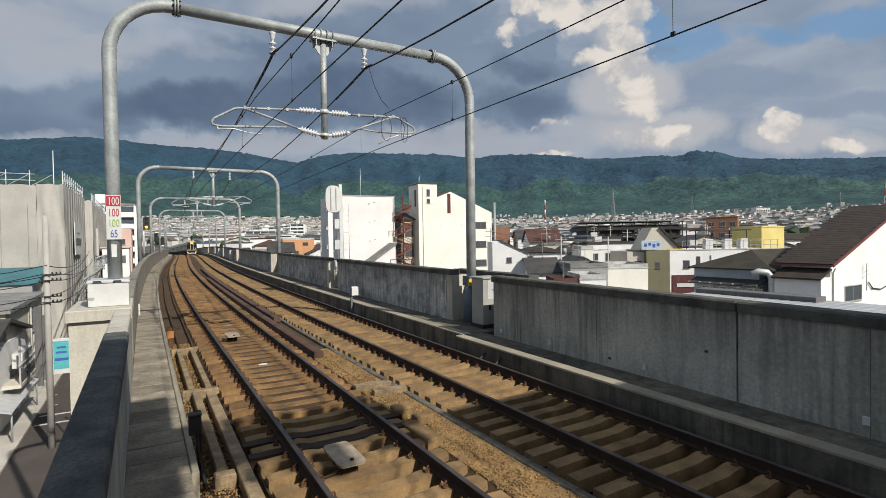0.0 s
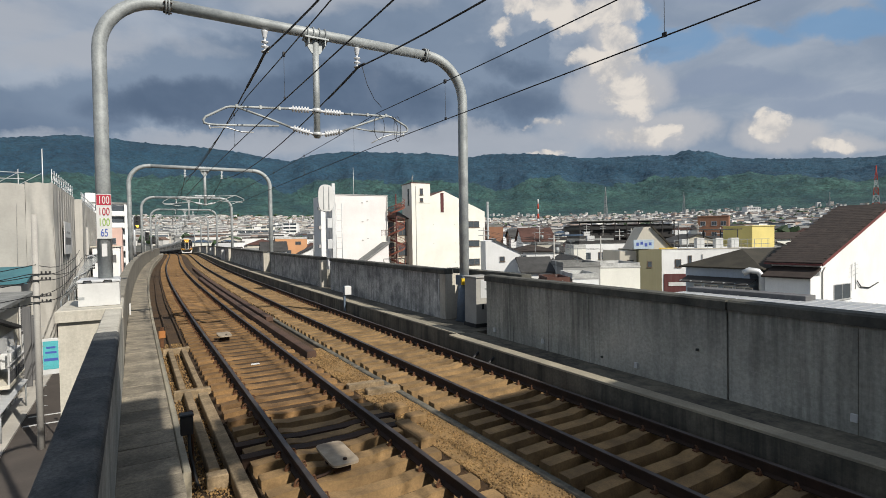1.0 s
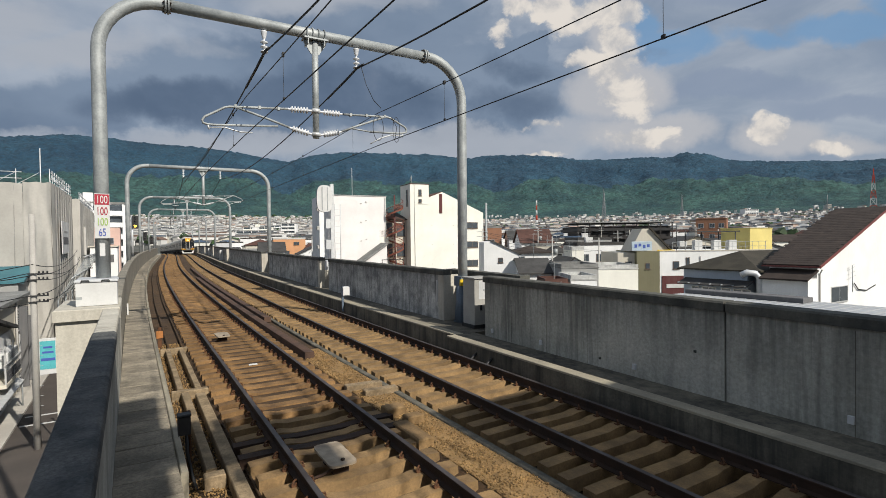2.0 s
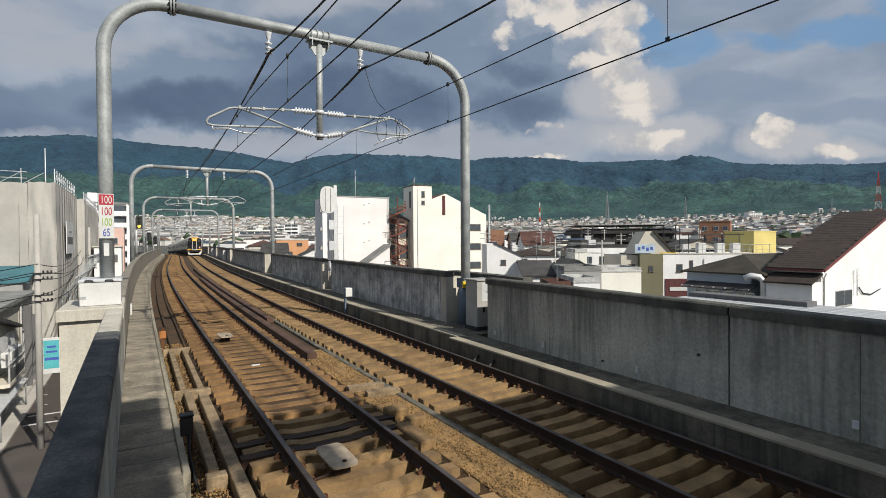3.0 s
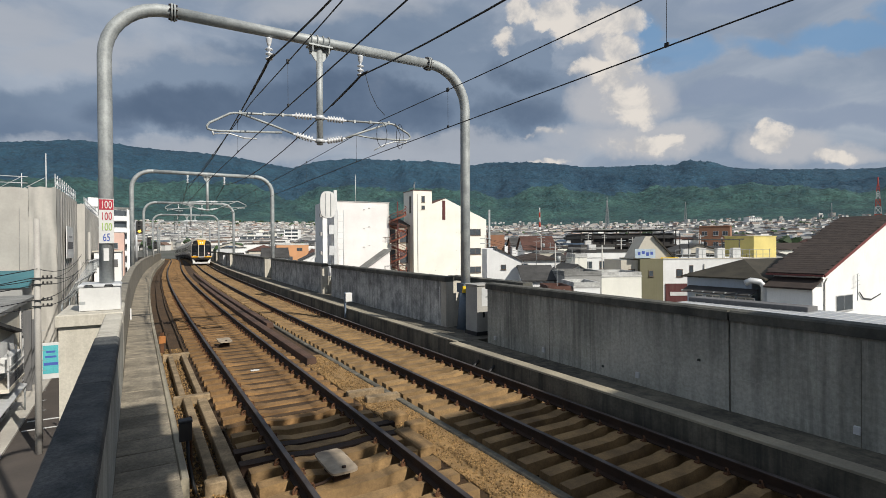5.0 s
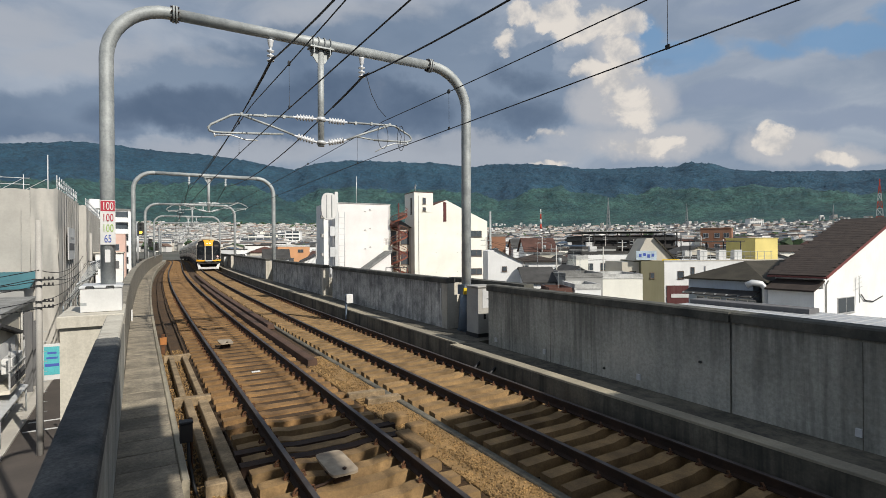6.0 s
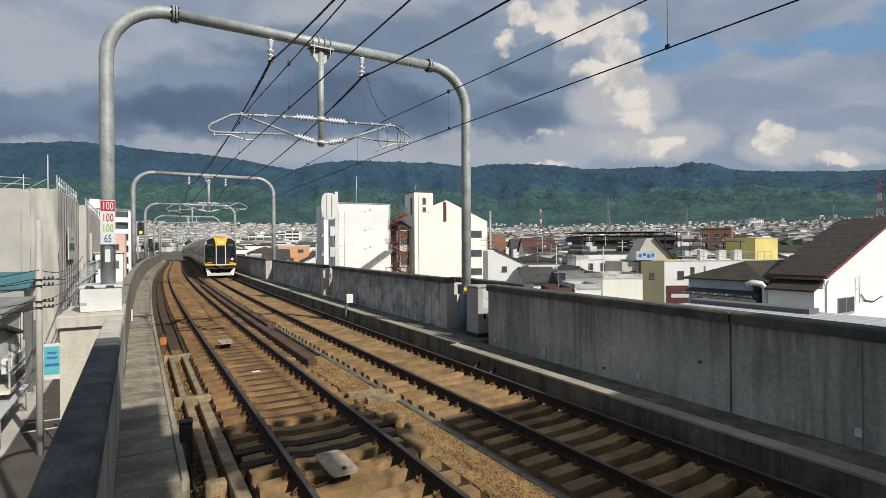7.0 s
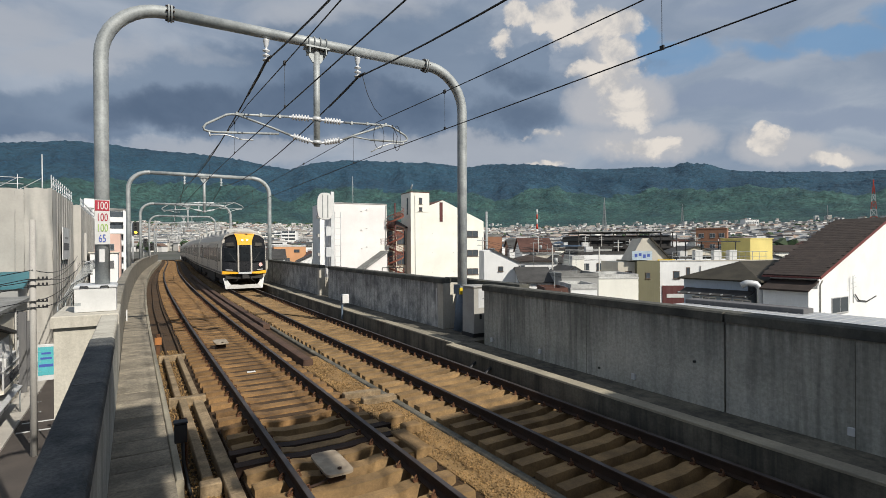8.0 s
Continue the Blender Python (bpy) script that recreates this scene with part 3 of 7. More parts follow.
def sleeper_mesh(long_l, long_r, mat):
    b = Build()
    # waist lower than the two rail seats
    prof = [(-long_l, -0.37), (long_r, -0.37), (long_r, -0.185), (0.98, -0.172), (0.52, -0.172), (0.36, -0.205), (-0.36, -0.205), (-0.52, -0.172), (-0.98, -0.172), (-long_l, -0.185)]
    n = len(prof)
    w0, w1 = 0.125, 0.105
    v = [(x, -(w1 if z > -0.3 else w0), z) for x, z in prof] + [(x, (w1 if z > -0.3 else w0), z) for x, z in prof]
    b.add(v, [tuple(range(n - 1, -1, -1)), tuple(range(n, 2 * n))] + [(i, (i + 1) % n, (i + 1) % n + n, i + n) for i in range(n)])
    return b.mesh("sleeper", mat)


def clip_mesh():
    pts = [(0.055, -0.05, 0.012), (0.075, -0.035, 0.05), (0.10, 0.0, 0.062), (0.135, 0.028, 0.045), (0.145, 0.03, 0.008), (0.12, 0.015, -0.01), (0.08, 0.01, 0.03)]
    b = Build().tube(pts, 0.0125, 5)
    b.box(0.075, 0.15, -0.035, 0.035, -0.02, 0.006)
    return b.mesh("clip", CLIP)


CLIP_MESH = clip_mesh()


def track(name, centre, pitch, sl_mesh, start, near_end, clip_end, label, new_mesh=None, new_end=-99):
    ob = thing(name, label, "railway track", kind="structure")
    for s in (-1, 1):
        part("rail", Build().sweep(rail_section(centre + s * HALF), ALONG), RAIL, ob, "rust-brown steel rail")
        part("rail_head", Build().sweep(head_section(centre + s * HALF), ALONG), RAIL_TOP, ob, "worn grey running surface")
    rng = random.Random(int(centre * 100))
    y = start
    count = 0
    rest = Build()
    lo = [tuple(v.co) for v in sl_mesh.vertices]
    lf = [tuple(p.vertices) for p in sl_mesh.polygons]
    while y < 190:
        m = turn(y) @ pose(centre + rng.uniform(-0.02, 0.02), 0, rng.uniform(-0.004, 0.004), 0, 0, rng.uniform(-0.8, 0.8))
        if y < near_end:
            s = part("sleeper", new_mesh if y < new_end else sl_mesh, SLEEPER, ob, place=m)
            if y < clip_end:
                for side in (-1, 1):
                    for inner in (0, 180):
                        part("clip", CLIP_MESH, CLIP, s, place=pose(side * HALF, rng.uniform(-0.01, 0.01), -0.16, 0, 0, inner))
        else:
            rest.add(lo, lf, False, m)
        y += pitch
    tagged(part("far_sleepers", rest, sl_mesh.materials[0], ob), kind="stuff")
    return ob


TRACK_A = track("left_track", TRACK_L, 0.49, sleeper_mesh(1.22, 1.2, SLEEPER), -9.74, 62, 34, "railway track of rusty rails on rust-dusted concrete sleepers", sleeper_mesh(1.22, 1.2, SLEEPER_PALE), 9.3)
TRACK_B = track("right_track", TRACK_R, 0.437, sleeper_mesh(1.42, 1.12, SLEEPER_PALE), -9.599, 62, 30, "railway track of rusty rails on pale dusted concrete sleepers")


def gravel_strip():
    b = Build()
    rng = random.Random(8)
    for _ in range(9000):
        y = 3.6 + 10.6 * rng.random() ** 1.0
        o = rng.uniform(3.80, 4.49)
        s = rng.uniform(0.010, 0.026)
        m = Matrix.Translation(T(o, y, -0.262 + rng.uniform(0, 0.03) + 0.02 * noise.noise(Vector((o * 3, y * 2, 0))))) @ Euler((rng.random() * 6, rng.random() * 6, rng.random() * 6)).to_matrix().to_4x4()
        b.add([(s, 0, 0), (-s * 0.9, 0.2 * s, 0), (0, s, 0.1 * s), (0, -s * 0.8, 0), (0.1 * s, 0, s * 0.7), (0, 0, -s * 0.7)], [(0, 2, 4), (2, 1, 4), (1, 3, 4), (3, 0, 4), (2, 0, 5), (1, 2, 5), (3, 1, 5), (0, 3, 5)], False, m)
    for _ in range(5200):
        y, o = rng.uniform(5.2, 18), rng.uniform(0.56, 1.22)
        s = rng.uniform(0.010, 0.028)
        m = Matrix.Translation(T(o, y, -0.362 + rng.uniform(0, 0.03))) @ Euler((rng.random() * 6, rng.random() * 6, rng.random() * 6)).to_matrix().to_4x4()
        b.add([(s, 0, 0), (-s * 0.9, 0.2 * s, 0), (0, s, 0.1 * s), (0, -s * 0.8, 0), (0.1 * s, 0, s * 0.7), (0, 0, -s * 0.7)], [(0, 2, 4), (2, 1, 4), (1, 3, 4), (3, 0, 4), (2, 0, 5), (1, 2, 5), (3, 1, 5), (0, 3, 5)], False, m)
    me = bpy.data.meshes.new("gravel")
    me.from_pydata(b.v, [], b.f)
    me.materials.append(GRAVEL)
    tagged(new("gravel", me), "loose golden-brown gravel between the tracks", "gravel", kind="stuff")


gravel_strip()


def between_tracks():
    # low concrete curb that holds the gravel
    solid("gravel_curb", Build().sweep([(4.50, -0.41), (4.64, -0.41), (4.64, -0.235), (4.625, -0.22), (4.515, -0.22), (4.50, -0.235)], upto(-8, 60)), KERB_FACE, "low concrete curb beside the gravel", "curb")
    # long rusty beams lying between the tracks
    for o, a, b in ((3.93, 13.3, 44.0), (4.32, 20.0, 60.0)):
        t = thing("steel_beam", "long rust-brown steel beam lying between the tracks", "steel beam", group="beams between the tracks")
        part("beam", Build().sweep([(o - 0.13, -0.25), (o + 0.13, -0.25), (o + 0.13, -0.235), (o + 0.12, -0.08), (o + 0.11, -0.07), (o - 0.11, -0.07), (o - 0.12, -0.08), (o - 0.13, -0.235)], upto(a, b)), RUST_BEAM, t)
    for k, (y, o0, o1) in enumerate(((10.35, 3.72, 4.49), (9.85, 3.92, 4.62))):
        solid("timber_plank", Build().slab(o0, o1, -0.1, 0.1, -0.27, -0.13, 0.012, turn(y) @ pose(0, 0, 0, 0, 0, -4)), TIMBER, "weathered timber plank across the gravel", "plank", "planks across the gravel", "thing")
    for y, o, w, l, z in ((8.3, 3.95, 0.36, 0.3, -0.09), (7.75, 4.05, 0.3, 0.22, -0.1), (7.2, 3.75, 0.26, 0.9, -0.12)):
        solid("concrete_block", Build().slab(o - w / 2, o + w / 2, -l / 2, l / 2, -0.27, z, 0.02, turn(y)), SLEEPER_PALE, "dusty concrete block beside the rail", "block", "blocks beside the rail", "thing")

    for y in (8.145, 7.655):
        t = thing("steel_tie", "dark steel tie between the sleepers", "steel tie", turn(y), "steel ties")
        part("tie", Build().prism([(1.22, -0.33), (3.82, -0.33), (3.82, -0.16), (3.3, -0.165), (2.9, -0.195), (2.2, -0.195), (1.8, -0.165), (1.22, -0.16)], -0.09, 0.09), RAIL, t)


between_tracks()


def beside_left_track():
    # ladder of timber and concrete members between walkway and track
    beams = ((0.80, 11.9, 16.2, 0.06), (1.13, 11.9, 16.2, 0.06), (0.86, 7.55, 11.75, 0.07), (1.12, 6.2, 11.4, 0.09))
    for o, a, b, w in beams:
        solid("cable_trough", Build().sweep([(o - w, -0.36), (o + w, -0.36), (o + w, -0.205), (o + w - 0.012, -0.19), (o - w + 0.012, -0.19), (o - w, -0.205)], steps(a, b, 1)), TIMBER, "weathered cable trough lid beside the track", "cable trough", "troughs beside the track", "thing")
    for y, a, b in ((11.7, 0.62, 1.30), (16.35, 0.62, 1.30), (7.35, 0.74, 1.0)):
        solid("cross_member", Build().slab(a, b, -0.09, 0.09, -0.36, -0.175, 0.015, turn(y)), TIMBER, "weathered concrete cross member beside the track", "cross member", "cross members", "thing")
    # thin cable runs along the sleepers' ends
    for o, a, b, r in ((0.86, 16.5, 95, 0.035), (1.22, 16.5, 80, 0.03), (1.30, 3, 30, 0.02)):
        t = thing("track_cable", "dark cable running along the track bed", "cable", group="cables")
        part("cable", Build().tube([T(o + 0.018 * math.sin(y * 0.37), y, -0.33 + r) for y in steps(a, b, 1.5)], r, 6), BED, t)
    # signal connection box on a rusty post
    t = thing("track_connection_box", "dark grey connection box on a rusty angle post", "connection box", turn(7.68) @ pose(0.60, 0, -0.36))
    part("post", Build().box(-0.03, 0.03, 0.05, 0.07, 0, 0.96).box(0.015, 0.03, 0.0, 0.06, 0, 0.96), CLIP, t, "rusty angle post")
    part("case", Build().slab(-0.13, 0.02, -0.09, 0.045, 0.68, 0.93, 0.02), BLACK, t)
    part("lid", Build().slab(-0.14, 0.03, -0.10, 0.048, 0.932, 0.955, 0.01), BLACK, t)
    part("conduit", Build().tube([(-0.03, -0.02, 0.68), (-0.02, -0.02, 0.4), (0.03, -0.06, 0.1), (0.06, -0.3, 0.0)], 0.022, 6), BLACK, t)
    # orange marker post by the walkway
    t = thing("marker_post", "small rusty orange marker post beside the walkway", "marker post", turn(17.6) @ pose(0.66, 0, -0.36))
    part("post", Build().slab(-0.05, 0.05, -0.03, 0.03, 0, 0.62, 0.01), CLIP, t)
    part("plate", Build().slab(-0.09, 0.09, -0.05, -0.032, 0.30, 0.52, 0.01), surface("orange_paint", (0.42, 0.17, 0.05), None, 0.7), t)
    t = thing("white_stake", "small white stake at the walkway's edge", "stake", turn(22.5) @ pose(-0.2, 0, 0.1))
    part("stake", Build().slab(-0.025, 0.025, -0.025, 0.025, 0, 0.42, 0.008), WHITE_PAINT, t)
    # devices between the rails
    for y, s in ((6.72, 1.0), (16.9, 1.0)):
        t = thing("track_antenna", "worn grey track antenna plate between the rails", "track antenna", turn(y) @ pose(2.3, 0, -0.19), "antenna plates")
        m = pose(0, 0, 0, 0, 0, 0)
        out = [(0.19 * math.copysign(abs(math.cos(a)) ** 0.4, math.cos(a)), 0.40 * math.copysign(abs(math.sin(a)) ** 0.22, math.sin(a))) for a in np.linspace(0, 2 * math.pi, 28, endpoint=False)]
        part("plate", Build().prism(out, 0.155, 0.185, "z"), surface("worn_grey_plate", (0.42, 0.345, 0.255), (0.25, 0.20, 0.145), 0.75, 0, 5, 20, 0.15, 0.4), t)
        part("bracket", Build().box(-0.10, 0.12, -0.22, -0.14, 0.0, 0.155), RAIL, t)
        part("bracket", Build().box(-0.10, 0.12, 0.12, 0.2, 0.0, 0.155), RAIL, t)
        part("lead", Build().tube([(0.0, -0.2, 0.10), (-0.25, -0.26, 0.05), (-0.45, -0.26, 0.03)], 0.02, 6), RAIL, t)
        part("bolt", Build().lathe([(0.03, 0.0), (0.03, 0.02)], 6, pose(0.02, -0.26, 0.185)), RAIL, t)
    t = thing("white_tag", "small white tag plate on a sleeper", "tag", turn(13.25) @ pose(2.5, 0, -0.2))
    part("plate", Build().slab(-0.10, 0.10, -0.04, 0.04, 0, 0.02, 0.004), WHITE_PAINT, t)


beside_left_track()


# ---------------------------------------------------------------- overhead line
PORTALS = (13.6, 42.0, 67.5, 92.5, 117.5, 142.5, 167.5)
LEFT_POLE, RIGHT_POLE, BEAM_Z, TUBE_X = -0.55, 8.95, 8.33, 4.28
CONTACT_Z, MESSENGER_Z = 5.555, 6.36


def gear_drop(y):
    """How far the overhead gear hangs lower along the line."""
    return float(np.interp(y, (13.6, 42.0, 67.5, 92.5, 142.5), (0.0, -0.22, -0.55, -0.55, -0.3)))


def portal(y, first):
    g = turn(y) @ Matrix.Translation((0, 0, gear_drop(y)))
    t = thing("portal_frame", "galvanised tubular steel portal spanning both tracks" if first else "galvanised tubular portal spanning both tracks", "catenary portal", g, "portals over the tracks")
    base_l, base_r = (2.0 if first else 1.36), 0.19
    R = 1.25
    arc_l = [(LEFT_POLE + R - R * math.cos(a), 0, BEAM_Z - R + R * math.sin(a)) for a in np.linspace(0, math.pi / 2, 10)]
    arc_r = [(RIGHT_POLE - R + R * math.sin(a), 0, BEAM_Z - R + R * math.cos(a)) for a in np.linspace(0, math.pi / 2, 10)]
    pl = 0.142
    part("left_post", Build().tube([(LEFT_POLE, 0, base_l), (LEFT_POLE, 0, 5)] + arc_l + [(0.8, 0, BEAM_Z)], pl, 18), GALV, t)
    part("beam", Build().tube([(0.8, 0, BEAM_Z), (4, 0, BEAM_Z), (7.62, 0, BEAM_Z)], 0.135, 18), GALV, t)
    part("right_post", Build().tube([(7.62, 0, BEAM_Z)] + arc_r + [(RIGHT_POLE, 0, 5), (RIGHT_POLE, 0, base_r)], 0.15, 18), GALV, t)
    if first:
        for x in (0.8, 7.62):
            fl = part("flange", Build().tube([(x - 0.05, 0, BEAM_Z), (x - 0.012, 0, BEAM_Z)], 0.20, 18).tube([(x + 0.012, 0, BEAM_Z), (x + 0.05, 0, BEAM_Z)], 0.20, 18), GALV, t)
            for k in range(8):
                a = k * math.pi / 4
                part("bolt", Build().tube([(x - 0.09, 0.17 * math.sin(a), BEAM_Z + 0.17 * math.cos(a)), (x + 0.09, 0.17 * math.sin(a), BEAM_Z + 0.17 * math.cos(a))], 0.018, 6), RAIL, fl)
    part("drop_tube", Build().tube([(TUBE_X, 0, 5.58), (TUBE_X, 0, BEAM_Z - 0.1)], 0.085 if first else 0.095, 12), GALV, t)
    hang = Build()
    for dx in (-0.22, 0.22):
        hang.box(TUBE_X + dx - 0.012, TUBE_X + dx + 0.012, -0.16, 0.16, BEAM_Z - 0.32, BEAM_Z - 0.1)
    hang.prism([(TUBE_X - 0.3, BEAM_Z - 0.15), (TUBE_X + 0.3, BEAM_Z - 0.15), (TUBE_X + 0.3, BEAM_Z - 0.24), (TUBE_X + 0.11, BEAM_Z - 0.52), (TUBE_X - 0.11, BEAM_Z - 0.52), (TUBE_X - 0.3, BEAM_Z - 0.24)], -0.02, 0.02)
    hang.box(TUBE_X - 0.32, TUBE_X + 0.32, -0.17, 0.17, BEAM_Z - 0.17, BEAM_Z - 0.13)
    part("hanger", hang, GALV, t, "bolted hanger bracket")
    for dx in (-0.24, -0.08, 0.08, 0.24):
        part("u_bolt", Build().tube([(TUBE_X + dx, 0.16 * math.cos(a), BEAM_Z + 0.16 * math.sin(a)) for a in np.linspace(-0.5, math.pi + 0.5, 10)], 0.016, 5), GALV, t)
    # hinged arms, one to each track
    for s, reach in ((-1, 2.78), (1, 2.72)):
        x = lambda d: TUBE_X + s * d
        inner = 1.0 if s < 0 else 1.55
        tilt = -0.06 if s < 0 else 0.075
        q = lambda d, z: (x(d), 0, z - 0.11 + tilt * max(d - 0.5, 0))
        low = 5.92
        arm = part("arm_left" if s < 0 else "arm_right", Build().tube([q(0.75, 6.40), q(1.8, 6.38), q(reach - 0.62, 6.37), q(reach - 0.52, 6.35), q(reach - 0.06, 6.10), q(reach, 6.02), q(reach - 0.02, 5.95), q(reach - 0.12, low), q(reach - 0.3, low - 0.01), q(inner, low + 0.02)], 0.03, 8), GALV, t)
        part("strut", Build().tube([q(0.7, 5.92), q(1.2, 6.10), q(2.02, 6.37)], 0.03, 8), GALV, arm)
        if s > 0:
            part("strut_brace", Build().tube([q(1.0, 6.02), q(inner, low + 0.02)], 0.022, 6), GALV, arm)
        part("steady_arm", Build().tube([q(reach - 0.15, 5.84), q(reach - 0.5, 5.86), q(reach - 0.85, 5.76), (x(reach - 1.15), 0, CONTACT_Z + 0.02)], 0.017, 6), GALV_PALE, arm)
        part("steady_bracket", Build().tube([q(reach - 0.12, low), q(reach - 0.15, 5.80)], 0.02, 6), GALV_PALE, arm)
        for d in (0.98, 1.45, 2.02):
            part("arm_clamp", Build().box(x(d) - 0.03, x(d) + 0.03, -0.042, 0.042, q(d, 6.35)[2], q(d, 6.43)[2]), GALV, arm)
        for z0, z1, a, bb in ((6.30, q(0.75, 6.40)[2], 0.12, 0.75), (5.68, q(0.72, 5.92)[2], 0.12, 0.72)):
            prof = Build()
            p0, p1 = Vector((x(a), 0, z0)), Vector((x(bb), 0, z1))
            pts, rr = [], []
            for k in range(41):
                u = k / 40
                pts.append(p0.lerp(p1, u))
                rr.append((0.085 if k % 5 in (2, 3) else 0.04) if 0.15 < u < 0.9 else 0.03)
            part("insulator", prof.tube(pts, rr, 10), PORCELAIN, arm, "ribbed white insulator")
    if first or y < 70:
        part("tube_collar", Build().tube([(TUBE_X, 0, 5.635), (TUBE_X, 0, 5.72)], 0.12, 12), GALV_PALE, t)
        part("tube_collar", Build().tube([(TUBE_X, 0, 6.25), (TUBE_X, 0, 6.35)], 0.12, 12), GALV_PALE, t)
    for x in (2.97, 5.45):
        p, r = [], []
        for k in range(25):
            u = k / 24
            p.append((x, 0, BEAM_Z - 0.12 - 0.58 * u))
            r.append(0.03 if u < 0.08 else (0.085 - 0.12 * (u - 0.08) if u < 0.4 else (0.028 if k % 5 < 3 else 0.092)))
        part("hanging_insulator", Build().tube(p, r, 10), PORCELAIN, t, "white hanging insulator")
    if first:
        part("foot_plates", Build().prism([(-0.16, 0.19), (0.16, 0.19), (0.16, 0.24), (-0.16, 0.24)], -0.3, 0.3, "y", pose(RIGHT_POLE, 0, 0)), BLUE_STEEL, t)
        part("foot_sleeve", Build().tube([(RIGHT_POLE, 0, 0.24), (RIGHT_POLE, 0, 1.62)], [0.27, 0.18], 14), BLUE_STEEL, t, "blue-grey tapered foot sleeve")
        part("sleeve_collar", Build().box(RIGHT_POLE - 0.2, RIGHT_POLE + 0.2, -0.2, 0.2, 1.36, 1.66), BLUE_STEEL, t)
        part("number_plate", Build().box(RIGHT_POLE - 0.26, RIGHT_POLE + 0.08, -0.262, -0.202, 1.38, 1.58), YELLOW, t, "yellow plate with dark bars")
        part("plate_mark", Build().box(RIGHT_POLE - 0.15, RIGHT_POLE - 0.06, -0.268, -0.2625, 1.42, 1.54), BLACK, t)
    return t


for i, y in enumerate(PORTALS):
    portal(y, i == 0)


def wires():
    ends = (-14.4,) + PORTALS + (192.5,)

    def run(name, off, z_at, sag, r, label, n=10):
        t = thing(name, label, "overhead wire", group="overhead wires")
        pts = []
        for a, b in zip(ends, ends[1:]):
            for k in range(n):
                u = k / n
                pts.append(T(off, a + (b - a) * u, z_at + gear_drop(a + (b - a) * u) - sag * 4 * u * (1 - u)))
        part("wire", Build().tube(pts, r, 5), WIRE, t)
        return t

    for c in (TRACK_L, TRACK_R):
        run("contact_wire", c, CONTACT_Z, 0.0, 0.011, "dark copper contact wire over the track")
        run("messenger_wire", c, MESSENGER_Z + 0.12, 0.17, 0.011, "dark messenger wire above the contact wire")
        for a, b in zip(ends[:5], ends[1:6]):
            for k in range(5):
                y = a + (b - a) * (k + 0.35) / 5
                u = (k + 0.35) / 5
                top = MESSENGER_Z + 0.12 + gear_drop(y) - 0.17 * 4 * u * (1 - u)
                low = CONTACT_Z + gear_drop(y)
                d = thing("dropper", "thin dropper between messenger and contact wire", "dropper", group="droppers")
                part("rod", Build().tube([T(c, y, low), T(c, y, top)], 0.004, 4), WIRE, d)
                part("clamp", Build().box(-0.02, 0.02, -0.035, 0.035, -0.03, 0.05, Matrix.Translation(T(c, y, top))), WIRE, d)
                part("lower_clamp", Build().box(-0.012, 0.012, -0.03, 0.03, -0.01, 0.05, Matrix.Translation(T(c, y, low))), WIRE, d)
    for off in (2.97, 5.45):
        run("feeder_wire", off, 7.62, 0.75, 0.021, "thick black feeder cable hung from the portals", 14)
        f = thing("feeder_jumper", "thick black jumper cable at the insulator", "jumper cable", group="jumpers")
        part("cable", Build().tube([T(off, 13.0, 7.58), T(off - 0.01, 13.4, 7.62), T(off, 14.5, 7.5), T(off, 16, 7.36)], 0.034, 6), WIRE, f)
    t = thing("jumper_loop", "thin wire loop hanging from the feeder to the catenary", "jumper wire")
    for o, w in ((6.62, 0.11), (6.05, 0.16)):
        part("hoop", Build().tube([T(o + w * math.cos(k), 13.45, 6.02 + 0.36 * math.sin(k)) for k in np.linspace(0, 2 * math.pi, 17)], 0.008, 5), WIRE, t)
    part("loop", Build().tube([T(5.45, 13.2, 7.6), T(5.6, 13.2, 7.1), T(5.85, 13.3, 6.75), T(6.1, 13.35, 6.56)], 0.009, 5).tube([T(6.5, 13.5, 6.4), T(6.66, 13.5, 6.1), T(6.6, 13.5, 5.75), T(6.35, 13.5, 5.66)], 0.009, 5), WIRE, t)


wires()


# ---------------------------------------------------------------- fittings on the viaduct
def writing(text, size, material, m, parent, name="letters"):
    cu = bpy.data.curves.new("letters", "FONT")
    cu.body, cu.size, cu.extrude, cu.align_x = text, size, 0.002, "CENTER"
    tmp = bpy.data.objects.new("letters", cu)
    scene.collection.objects.link(tmp)
    me = bpy.data.meshes.new_from_object(tmp.evaluated_get(bpy.context.evaluated_depsgraph_get()))
    bpy.data.objects.remove(tmp)
    me.materials.clear()
    me.materials.append(material)
    ob = new(name, me)
    ob.parent, ob.matrix_basis = parent, m
    return ob


